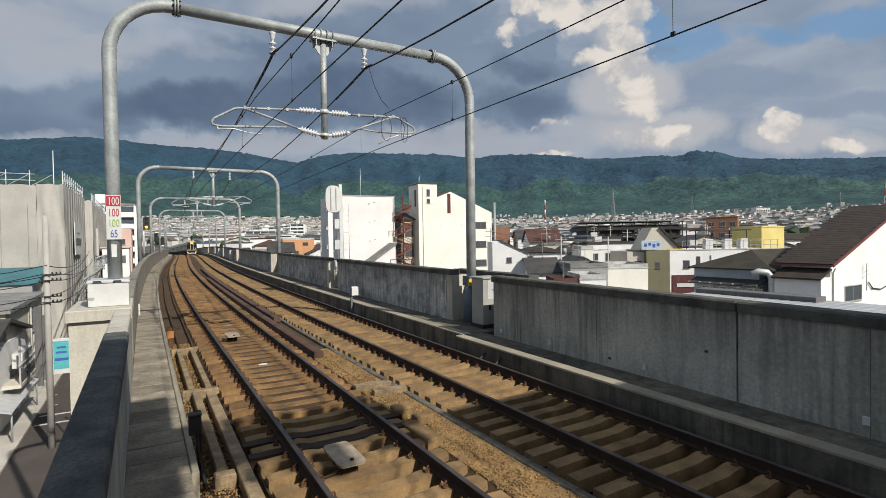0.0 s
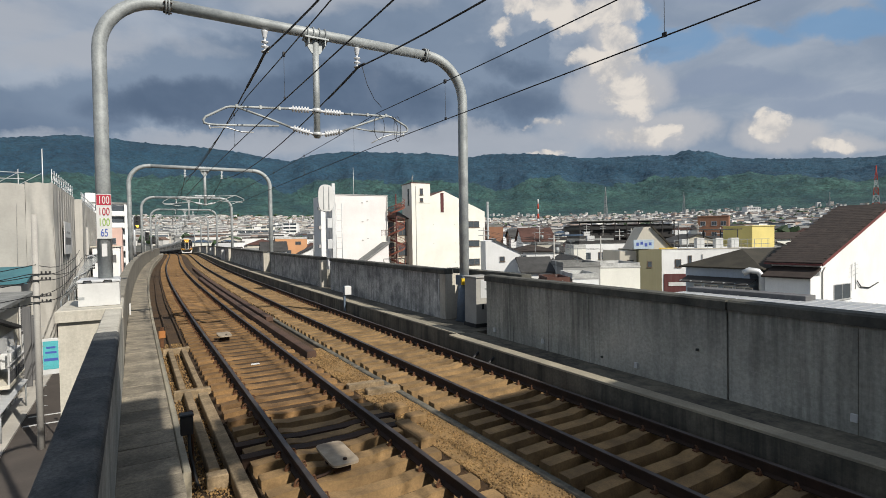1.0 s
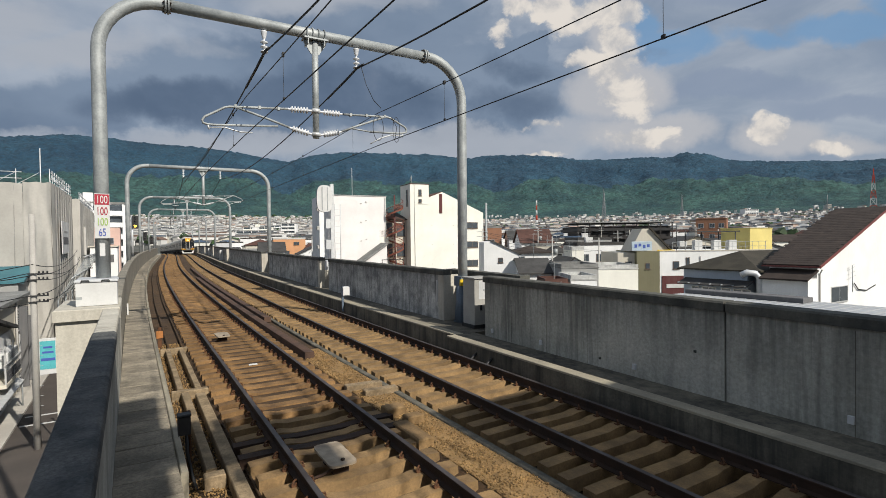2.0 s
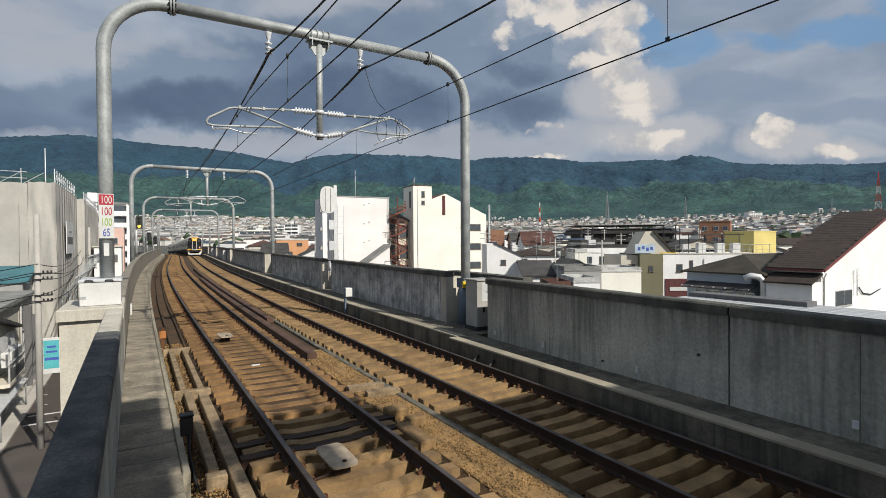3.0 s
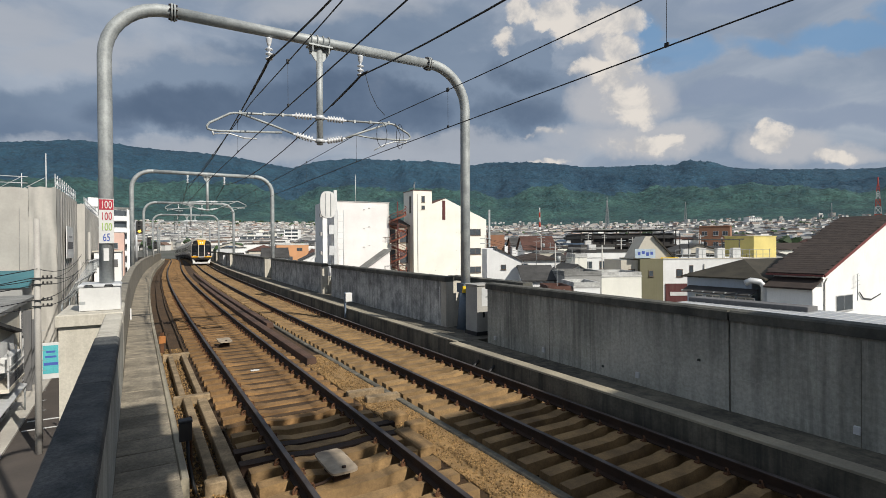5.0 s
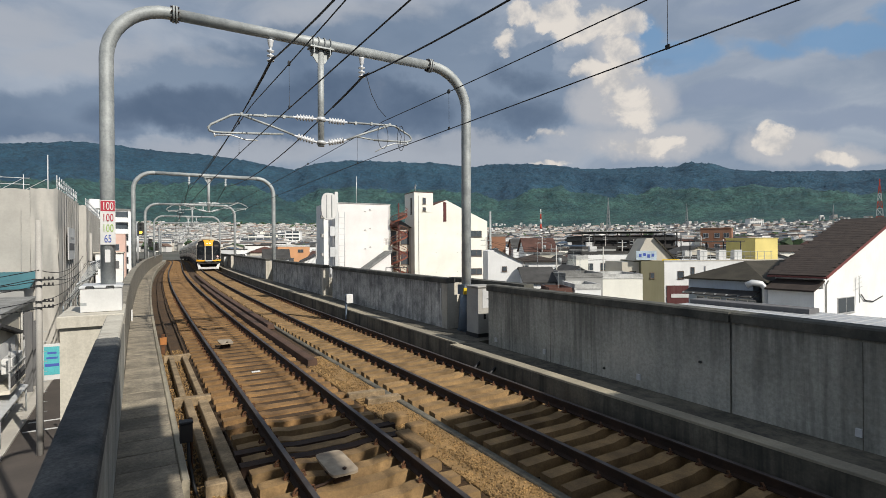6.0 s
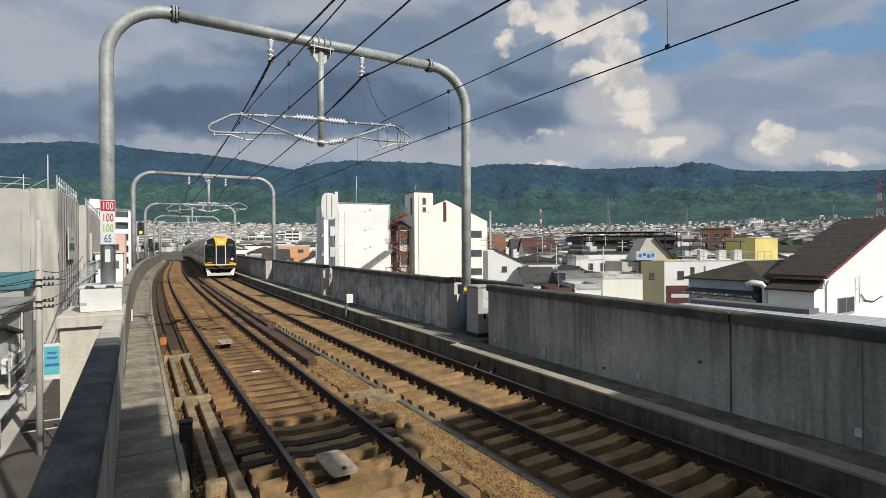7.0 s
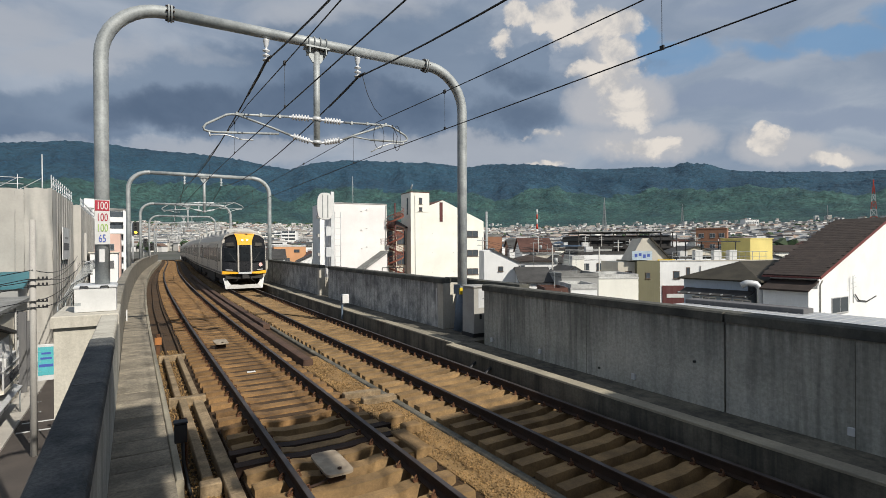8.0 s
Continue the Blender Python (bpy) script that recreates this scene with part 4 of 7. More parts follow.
def fittings():
    g = turn(13.6)
    t = thing("equipment_box", "white metal equipment box on the parapet around the post foot", "equipment box", g)
    part("case", Build().slab(-1.03, -0.29, -0.42, 0.42, 1.52, 2.02, 0.02), WHITE_PAINT, t)
    part("lid", Build().slab(-1.05, -0.27, -0.44, 0.44, 2.022, 2.08, 0.03), GALV_PALE, t)
    part("base_plinth", Build().box(-0.9, -0.28, -0.40, 0.40, 1.48, 1.52), CONCRETE_PALE, t)
    for x in (-0.86, -0.5):
        part("handle", Build().tube([(x - 0.07, -0.445, 2.03), (x - 0.06, -0.47, 2.06), (x + 0.06, -0.47, 2.06), (x + 0.07, -0.445, 2.03)], 0.012, 6), BLACK, t)
    part("vent", Build().box(-1.03, -0.92, -0.424, -0.421, 1.66, 1.72), GALV, t)
    t = thing("speed_sign", "white sign with coloured speed numbers on the post", "speed sign", g)
    y = -0.165
    part("plate", Build().slab(-0.68, -0.40, y - 0.012, y, 2.95, 3.92, 0.003), WHITE_PAINT, t)
    part("red_field", Build().box(-0.672, -0.408, y - 0.017, y - 0.0125, 3.68, 3.905), RED_INK, t)
    face = lambda x, z: pose(x, y - 0.021, z, 90, 0, 0)
    for text, mat, z in (("100", WHITE_PAINT, 3.71), ("100", RED_INK, 3.46), ("100", GREEN_INK, 3.23), ("65", BLUE_INK, 3.0)):
        writing(text, 0.24, mat, face(-0.54, z) @ Matrix.Diagonal((0.60, 1, 1, 1)), t)
    part("strap", Build().tube([(-0.55 + 0.15 * math.cos(a), 0.15 * math.sin(a), 3.3) for a in np.linspace(0, 2 * math.pi, 17)], 0.012, 5), GALV_PALE, t)
    t = thing("small_plate", "small white plate on the portal post", "plate", g)
    part("plate", Build().slab(-0.60, -0.50, -0.165, -0.148, 2.56, 2.84, 0.003), WHITE_PAINT, t)

    t = thing("trackside_cabinet", "grey steel trackside cabinet in the wall recess", "cabinet", turn(12.75))
    CAB = surface("grey_cabinet_paint", (0.38, 0.37, 0.34), (0.31, 0.30, 0.28), 0.6, 0, 2, 20, 0.05, 0.15)
    part("body", Build().slab(8.60, 9.22, -0.3, 0.3, 0.30, 1.66, 0.02), CAB, t)
    part("plinth", Build().box(8.57, 9.25, -0.32, 0.32, 0.19, 0.30), BLACK, t)
    part("panel", Build().box(8.76, 9.20, -0.306, -0.301, 1.05, 1.60), GALV_PALE, t, "pale upper panel")
    part("handle", Build().slab(8.80, 8.86, -0.33, -0.301, 0.72, 0.88, 0.01), BLACK, t)
    part("top", Build().slab(8.56, 9.26, -0.34, 0.34, 1.662, 1.70, 0.01), CAB, t)
    part("emblem_bar", Build().box(8.9, 9.1, -0.312, -0.308, 1.30, 1.34), GALV, t)
    t = thing("trackside_box", "small white box on a post beside the kerb", "trackside box", turn(20.7))
    part("post", Build().box(7.50, 7.57, -0.04, 0.04, -0.2, 0.86), BLUE_STEEL, t)
    part("box", Build().slab(7.52, 7.80, -0.12, 0.12, 0.48, 0.84, 0.02), WHITE_PAINT, t)
    for y, o in ((10.6, 7.34), (9.95, 7.34)):
        t = thing("drain_spout", "dark drain pipe in the kerb face", "drain pipe", turn(y), "drain pipes")
        part("spout", Build().tube([(o + 0.04, 0, -0.02), (o - 0.12, -0.02, -0.12), (o - 0.25, -0.03, -0.2)], 0.035, 8), BLACK, t)
    for y in (41.0, 66.5):
        t = thing("white_cabinet", "small white cabinet by the wall", "cabinet", turn(y + 33), "far cabinets")
        part("body", Build().slab(8.2, 8.6, -0.3, 0.3, 0.19, 1.5, 0.03), WHITE_PAINT, t)

    # signal back with an oval plate on a lattice post
    t = thing("signal_post", "white steel signal post with a ladder and oval backplate", "signal post", turn(26.6))
    part("post", Build().box(9.0, 9.17, -0.09, 0.09, 0.19, 5.75), GALV_PALE, t)
    out = [(0.42 * math.copysign(abs(math.cos(a)) ** 0.7, math.cos(a)), 0.70 * math.copysign(abs(math.sin(a)) ** 0.6, math.sin(a))) for a in np.linspace(0, 2 * math.pi, 30, endpoint=False)]
    plate = part("backplate", Build().prism(out, 0.0, 0.05, "z", pose(8.62, -0.25, 4.95, 90, 0, 0)), WHITE_PAINT, t, "white oval backplate")
    ring = [(p[0] * 0.98, p[1] * 0.98, -0.01) for p in out]
    part("rim", Build().tube(ring + ring[:1], 0.03, 6, True, pose(8.62, -0.26, 4.95, 90, 0, 0)), BLUE_STEEL, plate)
    for dx in (-0.14, 0.14):
        part("stiffener", Build().box(8.62 + dx - 0.02, 8.62 + dx + 0.02, -0.33, -0.30, 4.35, 5.55), GALV, plate)
    for z in (4.4, 4.95, 5.5):
        part("bracket", Build().tube([(8.62, -0.2, z), (9.0, 0, z)], 0.03, 6), GALV, t)
    for x in (9.24, 9.56):
        part("ladder_rail", Build().tube([(x, 0.0, 0.19), (x, 0.0, 4.7)], 0.022, 6), GALV_PALE, t)
    for k in range(14):
        part("rung", Build().tube([(9.24, 0, 0.5 + 0.3 * k), (9.56, 0, 0.5 + 0.3 * k)], 0.014, 5), GALV_PALE, t)
    for z in (1.2, 2.3, 3.4):
        part("side_box", Build().slab(8.72, 8.97, -0.14, 0.14, z, z + 0.5, 0.02), GALV_PALE, t)

    # colour light signal
    for y, o, top, lit in ((50, -0.32, 4.9, True), (74, -0.3, 3.9, False), (80, 0.2, 3.4, False)):
        t = thing("colour_light_signal", "black colour light railway signal on a grey post", "railway signal", turn(y), "signals")
        part("post", Build().tube([(o - 0.22, 0.1, 1.36), (o - 0.22, 0.1, top)], 0.09, 10), GALV_PALE, t)
        head = part("head", Build().slab(o - 0.22, o + 0.24, -0.12, 0.06, top - 1.05, top, 0.05), BLACK, t)
        for k in range(3):
            z = top - 0.2 - 0.33 * k
            glow = lit and k == 2
            part("lens", Build().tube([(o + 0.01, -0.15, z), (o + 0.01, -0.12, z)], 0.11, 12), glowing("amber_glow", (1.0, 0.62, 0.05), 3.0) if glow else TRAINLESS, head, "lit amber lens" if glow else "")
            part("hood", Build().tube([(o + 0.01, -0.12, z + 0.13), (o + 0.01, -0.3, z + 0.14)], 0.05, 6), BLACK, head)


TRAINLESS = glass_dark("dark_lens", (0.02, 0.02, 0.02), 0.2)
fittings()


# ---------------------------------------------------------------- street by the viaduct
ASPHALT = surface("asphalt", (0.085, 0.071, 0.062), (0.064, 0.054, 0.048), 0.9, 0, 0.5, 12, 0.2, 0.25)
PAVING = surface("pale_paving", (0.50, 0.47, 0.42), (0.40, 0.375, 0.34), 0.9, 0, 0.5, 8, 0.2, 0.15)
solid("road", Build().box(-5.75, -0.95, 8, 160, -7.6, -7.24), ASPHALT, "dark asphalt street along the viaduct", "road")
solid("pavement", Build().box(-6.9, -5.754, 8, 160, -7.6, -7.12), PAVING, "pale concrete pavement beside the street", "pavement")
for y in (36.75, 38.6, 52.0):
    solid("road_marking", Build().box(-5.6, -1.3, y, y + 0.22, -7.239, -7.232), WHITE_PAINT, "white painted line across the street", "road marking", "road markings")

WALLS = {n: surface("wall_" + n, c, tuple(v * 0.88 for v in c), 0.85, 0, 0.35, 9, 0.06, 0.08, s, (0.25, 0.24, 0.22)) for n, c, s in (
    ("cream", (0.80, 0.785, 0.71), 0.02), ("white", (0.80, 0.80, 0.79), 0.05), ("pinkwhite", (0.78, 0.75, 0.735), 0.02), ("grey", (0.34, 0.34, 0.33), 0.2), ("bluegrey", (0.36, 0.42, 0.50), 0.15),
    ("olive", (0.165, 0.155, 0.095), 0.1), ("beige", (0.56, 0.52, 0.44), 0.1), ("brick", (0.30, 0.145, 0.085), 0.2), ("orange", (0.58, 0.30, 0.15), 0.12), ("yellow", (0.66, 0.55, 0.20), 0.03), ("pink", (0.66, 0.45, 0.38), 0.1), ("maroon", (0.10, 0.03, 0.03), 0.1), ("darkgrey", (0.12, 0.12, 0.125), 0.2))}
ROOFS = {n: surface("roof_" + n, c, tuple(v * 0.6 for v in c), 0.85, 0, 0.7, 7, 0.4, 0.35, 0, vary=0.1) for n, c in (("slate", (0.070, 0.068, 0.066)), ("brown", (0.052, 0.038, 0.031)), ("redbrown", (0.115, 0.055, 0.042)), ("grey", (0.26, 0.26, 0.25)), ("blue", (0.07, 0.11, 0.17)), ("olive", (0.055, 0.048, 0.034)), ("pale", (0.55, 0.55, 0.53)))}
PANE = glass_dark("window_glass", (0.05, 0.06, 0.07), 0.07)
FRAME = surface("bronze_window_frame", (0.16, 0.12, 0.09), (0.12, 0.09, 0.07), 0.5, 0.3, 2, 20, 0, 0.1)
SILVER = surface("aluminium_window_frame", (0.55, 0.55, 0.54), (0.45, 0.45, 0.45), 0.45, 0.4, 2, 20, 0, 0.1)
PIPE = surface("drain_pipe_paint", (0.45, 0.44, 0.41), (0.36, 0.35, 0.33), 0.6)


def window_on(parent, axis, at, u, z, w, h, frame=FRAME, split=True):
    """A framed window proud of a wall that faces -y ('y') or -x ('x') or +x ('X'); u along the wall."""
    def bx(u0, u1, d0, d1, z0, z1):
        if axis == "y":
            return Build().box(u0, u1, at + d0, at + d1, z0, z1)
        if axis == "x":
            return Build().box(at + d0, at + d1, u0, u1, z0, z1)
        return Build().box(at - d1, at - d0, u0, u1, z0, z1)
    win = part("window", bx(u - w / 2, u + w / 2, -0.05, 0.02, z, z + h), frame, parent)
    k = 2 if split and w > 0.9 else 1
    for i in range(k):
        a = u - w / 2 + 0.06 + i * (w - 0.06) / k
        part("pane", bx(a, a + (w - 0.06) / k - 0.06, -0.056 - 0.004 * i, -0.045, z + 0.07, z + h - 0.07), PANE, win)
    part("sill", bx(u - w / 2 - 0.05, u + w / 2 + 0.05, -0.10, -0.0, z - 0.06, z - 0.005), frame, win)
    return win


def roof_on(parent, kind, x0, x1, y0, y1, z, rise, mat, over=0.35, verge=None):
    a, b, c, d = x0 - over, x1 + over, y0 - over, y1 + over
    zb = z - over * rise / max((x1 - x0) / 2, 0.1) * 0.5
    th = 0.14
    if kind == "flat":
        ob = part("roof", Build().slab(x0 - 0.05, x1 + 0.05, y0 - 0.05, y1 + 0.05, z, z + 0.15, 0.02), mat, parent)
        for q in ((x0, x1, y0, y0 + 0.15), (x0, x1, y1 - 0.15, y1), (x0, x0 + 0.15, y0 + 0.154, y1 - 0.154), (x1 - 0.15, x1, y0 + 0.154, y1 - 0.154)):
            part("parapet", Build().box(*q, z + 0.151, z + 0.5), mat, ob)
        return ob
    if kind == "gable_y":  # ridge along y
        mid = (a + b) / 2
        return part("roof", Build().prism([(a, zb), (mid, z + rise), (b, zb), (b, zb + th), (mid, z + rise + th), (a, zb + th)], c, d, "y"), mat, parent)
    if kind == "gable_x":
        mid = (c + d) / 2
        return part("roof", Build().prism([(c, zb), (mid, z + rise), (d, zb), (d, zb + th), (mid, z + rise + th), (c, zb + th)], a, b, "x"), mat, parent)
    # hip
    if b - a > d - c:
        h = (d - c) / 2
        r = [(a + h, (c + d) / 2, z + rise), (b - h, (c + d) / 2, z + rise)]
    else:
        h = (b - a) / 2
        r = [((a + b) / 2, c + h, z + rise), ((a + b) / 2, d - h, z + rise)]
    v = [(a, c, zb), (b, c, zb), (b, d, zb), (a, d, zb), (a, c, zb + th), (b, c, zb + th), (b, d, zb + th), (a, d, zb + th)] + r
    if b - a > d - c:
        f = [(4, 5, 9, 8), (5, 6, 9), (6, 7, 8, 9), (7, 4, 8)]
    else:
        f = [(4, 5, 8), (5, 6, 9, 8), (6, 7, 9), (7, 4, 8, 9)]
    return part("roof", Build().add(v, [(3, 2, 1, 0), (0, 1, 5, 4), (1, 2, 6, 5), (2, 3, 7, 6), (3, 0, 4, 7)] + f), mat, parent)


def walls_on(parent, x0, x1, y0, y1, z0, z1, mat, gable=None, rise=0.0):
    b = Build().box(x0, x1, y0, y1, z0, z1)
    if gable == "gable_y":
        b.prism([(x0, z1), (x1, z1), ((x0 + x1) / 2, z1 + rise)], y0, y1, "y")
    elif gable == "gable_x":
        b.prism([(y0, z1), (y1, z1), ((y0 + y1) / 2, z1 + rise)], x0, x1, "x")
    return part("wall", b, mat, parent)


def cream_block():
    """Six-storey cream apartment house with a stair tower and a spiral stair."""
    t = thing("apartment_house", "cream rendered apartment house with tower and rust-red spiral stair", "apartment house", pose(37.16, 70.99, 0, 0, 0, -5))
    c = WALLS["cream"]
    z0 = -7.6
    out = [(3.2, z0), (13.15, z0), (13.15, 7.38), (5.6, 10.62), (3.2, 9.7)]
    part("wall", Build().prism(out, 0, 11, "y"), c, t)
    roof = [(3.25, 9.72), (5.6, 10.60), (13.25, 7.30), (13.25, 7.38), (5.6, 10.70), (3.25, 9.84)]
    part("roof", Build().prism(roof, 0.3, 11.1, "y"), ROOFS["redbrown"], t)
    tower = part("tower", Build().box(0, 3.19, -0.05, 4.0, z0, 11.7), c, t)
    part("tower_roof", Build().slab(-0.06, 3.25, -0.1, 4.06, 11.702, 11.82, 0.03), ROOFS["redbrown"], tower)
    part("tower_front", Build().box(0.75, 3.14, -0.09, -0.054, 8.6, 11.66), c, tower)
    window_on(t, "y", -0.09, 1.65, 9.9, 0.55, 1.0, split=False)
    window_on(t, "y", -0.09, 1.65, 8.8, 0.55, 0.6, split=False)
    window_on(t, "x", 0, 1.2, 8.3, 0.5, 2.6, split=False)
    part("slit_window", Build().box(5.0, 5.55, -0.05, 0.02, 7.2, 10.3), WALLS["maroon"], t, "tall red-brown slit window")
    for z in (4.75, 1.6, -1.45, -4.5):
        window_on(t, "y", 0, 11.0, z, 2.1, 1.05)
    part("drain_pipe", Build().tube([(8.7, -0.08, z0), (8.7, -0.08, 8.6)], 0.07, 8), PIPE, t)
    part("corner_pipe", Build().tube([(13.55, -0.3, z0), (13.55, -0.3, 9.0)], 0.19, 10), GALV, t)
    part("edge_pipe", Build().tube([(0.7, -0.1, z0), (0.7, -0.1, 11.2)], 0.05, 8), PIPE, t)
    for x in (3.7, 7.5, 8.3):
        for z in (5.2, 2.2, -0.9):
            part("tie_cover", Build().box(x - 0.06, x + 0.06, -0.03, 0.0, z, z + 0.1), PIPE, t)
    dish = [(0.0, 0.0), (0.25, 0.03), (0.45, 0.12), (0.46, 0.14), (0.25, 0.06), (0.0, 0.03)]
    part("satellite_dish", Build().lathe([(max(r, 0.005), z) for r, z in dish], 14, pose(0.5, 0.5, 12.6, 75, 0, -100)), WHITE_PAINT, t)
    part("dish_pole", Build().tube([(0.5, 0.6, 11.8), (0.5, 0.6, 12.6)], 0.04, 6), GALV, t)
    # rear wing with balconies
    wing = part("wing", Build().box(-3.9, -0.004, 1.6, 10, z0, 6.2).prism([(1.6, 6.2), (10, 6.2), (5.8, 7.4)], -3.9, -0.004, "x"), WALLS["beige"], t)
    part("wing_roof", Build().prism([(1.2, 6.15), (5.8, 7.45), (10.4, 6.15), (10.4, 6.3), (5.8, 7.6), (1.2, 6.3)], -4.1, -0.01, "x"), ROOFS["brown"], t)
    for k, z in enumerate((3.2, 0.0, -3.2)):
        part("balcony_slab", Build().box(-4.9, -3.5, 0.4, 1.6, z - 0.55, z + 0.35), c, wing)
        for x in (-3.1, -1.0):
            window_on(wing, "y", 1.6, x, z + 0.4, 1.4, 2.1)
        for j in range(7):
            part("baluster", Build().box(-4.87 + j * 0.21, -4.83 + j * 0.21, 0.42, 0.46, z + 0.35, z + 1.2), FRAME, wing)
        part("balcony_rail", Build().box(-4.9, -3.5, 0.40, 0.48, z + 1.2, z + 1.26), FRAME, wing)
    stair = part("spiral_stair", Build().tube([(-2.6, 0, z0), (-2.6, 0, 9.9)], 0.11, 8), WALLS["maroon"], t, "rust-red spiral stair")
    RUST = surface("rust_red_paint", (0.24, 0.075, 0.045), (0.17, 0.055, 0.035), 0.6, 0, 2, 14, 0.05, 0.15)
    n, rad, pitch = 100, 1.35, 3.1
    step = Build().prism([(0.1, -0.12), (rad, -0.2), (rad, 0.2), (0.1, 0.12)], -0.03, 0.03, "z").mesh("tread", RUST)
    helix_pts, inner = [], []
    for k in range(n):
        a = k / 18 * 2 * math.pi
        z = z0 + 0.3 + k * pitch / 18
        if z > 8.4:
            break
        part("tread", step, RUST, stair, place=pose(-2.6, 0, z, 0, 0, math.degrees(a)))
        helix_pts.append((-2.6 + rad * math.cos(a), rad * math.sin(a), z))
    band = Build()
    for a, b in zip(helix_pts, helix_pts[1:]):
        band.add([(a[0], a[1], a[2] - 0.14), (b[0], b[1], b[2] - 0.14), (b[0], b[1], b[2] + 0.13), (a[0], a[1], a[2] + 0.13)], [(0, 1, 2, 3)])
    part("stringer", band, RUST, stair)
    part("handrail", Build().tube([(x, y, z + 0.95) for x, y, z in helix_pts], 0.045, 6), RUST, stair)
    part("mid_rail", Build().tube([(x, y, z + 0.55) for x, y, z in helix_pts], 0.03, 6), RUST, stair)
    for p in helix_pts[::2]:
        part("baluster", Build().tube([p, (p[0], p[1], p[2] + 0.95)], 0.014, 4), RUST, stair)


cream_block()


def blank_block():
    t = thing("concrete_block_house", "plain pinkish white apartment block with a blank wall", "apartment block", pose(24.83, 72.5, 0, 0, 0, -5))
    w = WALLS["pinkwhite"]
    part("wall", Build().box(0, 8.6, 0, 9, -7.6, 9.65), w, t)
    part("roof", Build().slab(-0.08, 8.67, -0.08, 9.08, 9.652, 9.78, 0.02), WALLS["grey"], t)
    for x in (0.15, 8.45):
        part("corner_pipe", Build().tube([(x, -0.08, -7.6), (x, -0.08, 9.5)], 0.07, 8), PIPE, t)
    for x in (4.6, 5.4):
        for z in (8.5, 5.7, 2.9):
            part("vent_cap", Build().slab(x - 0.12, x + 0.12, -0.09, 0.0, z + (0.25 if x > 5 else 0), z + 0.12 + (0.25 if x > 5 else 0), 0.03), PIPE, t)
    part("mast", Build().tube([(4.2, 3, 9.7), (4.2, 3, 14.2)], [0.05, 0.03], 6), GALV_PALE, t)
    part("side_tower", Build().box(-1.25, -0.02, 1.5, 6.5, -7.6, 9.6), WALLS["white"], t)
    for z in (7.5, 4.7, 1.9, -0.9):
        part("side_duct", Build().slab(-1.55, -1.26, 1.6, 2.4, z, z + 0.5, 0.02), PIPE, t)
    # lean-to with a stair frame in front of it
    part("link_roof", Build().prism([(1.3, -1.6), (7.6, 2.65), (7.6, 2.35), (1.3, -1.9)], -3.4, -0.2, "y"), ROOFS["grey"], t)
    part("link_wall", Build().prism([(1.4, -7.6), (7.5, -7.6), (7.5, 2.3), (1.4, -1.85)], -3.2, -0.25, "y"), w, t)
    for x in (6.2, 7.2, 8.4, 9.4):
        part("frame_post", Build().box(x, x + 0.08, -4.6, -4.52, -4, 0.15), BLACK, t)
    part("frame_rail", Build().box(6.2, 9.48, -4.6, -4.52, 0.151, 0.25), BLACK, t)
    part("frame_rail", Build().box(6.2, 9.48, -4.6, -4.52, -1.0, -0.92), BLACK, t)


blank_block()


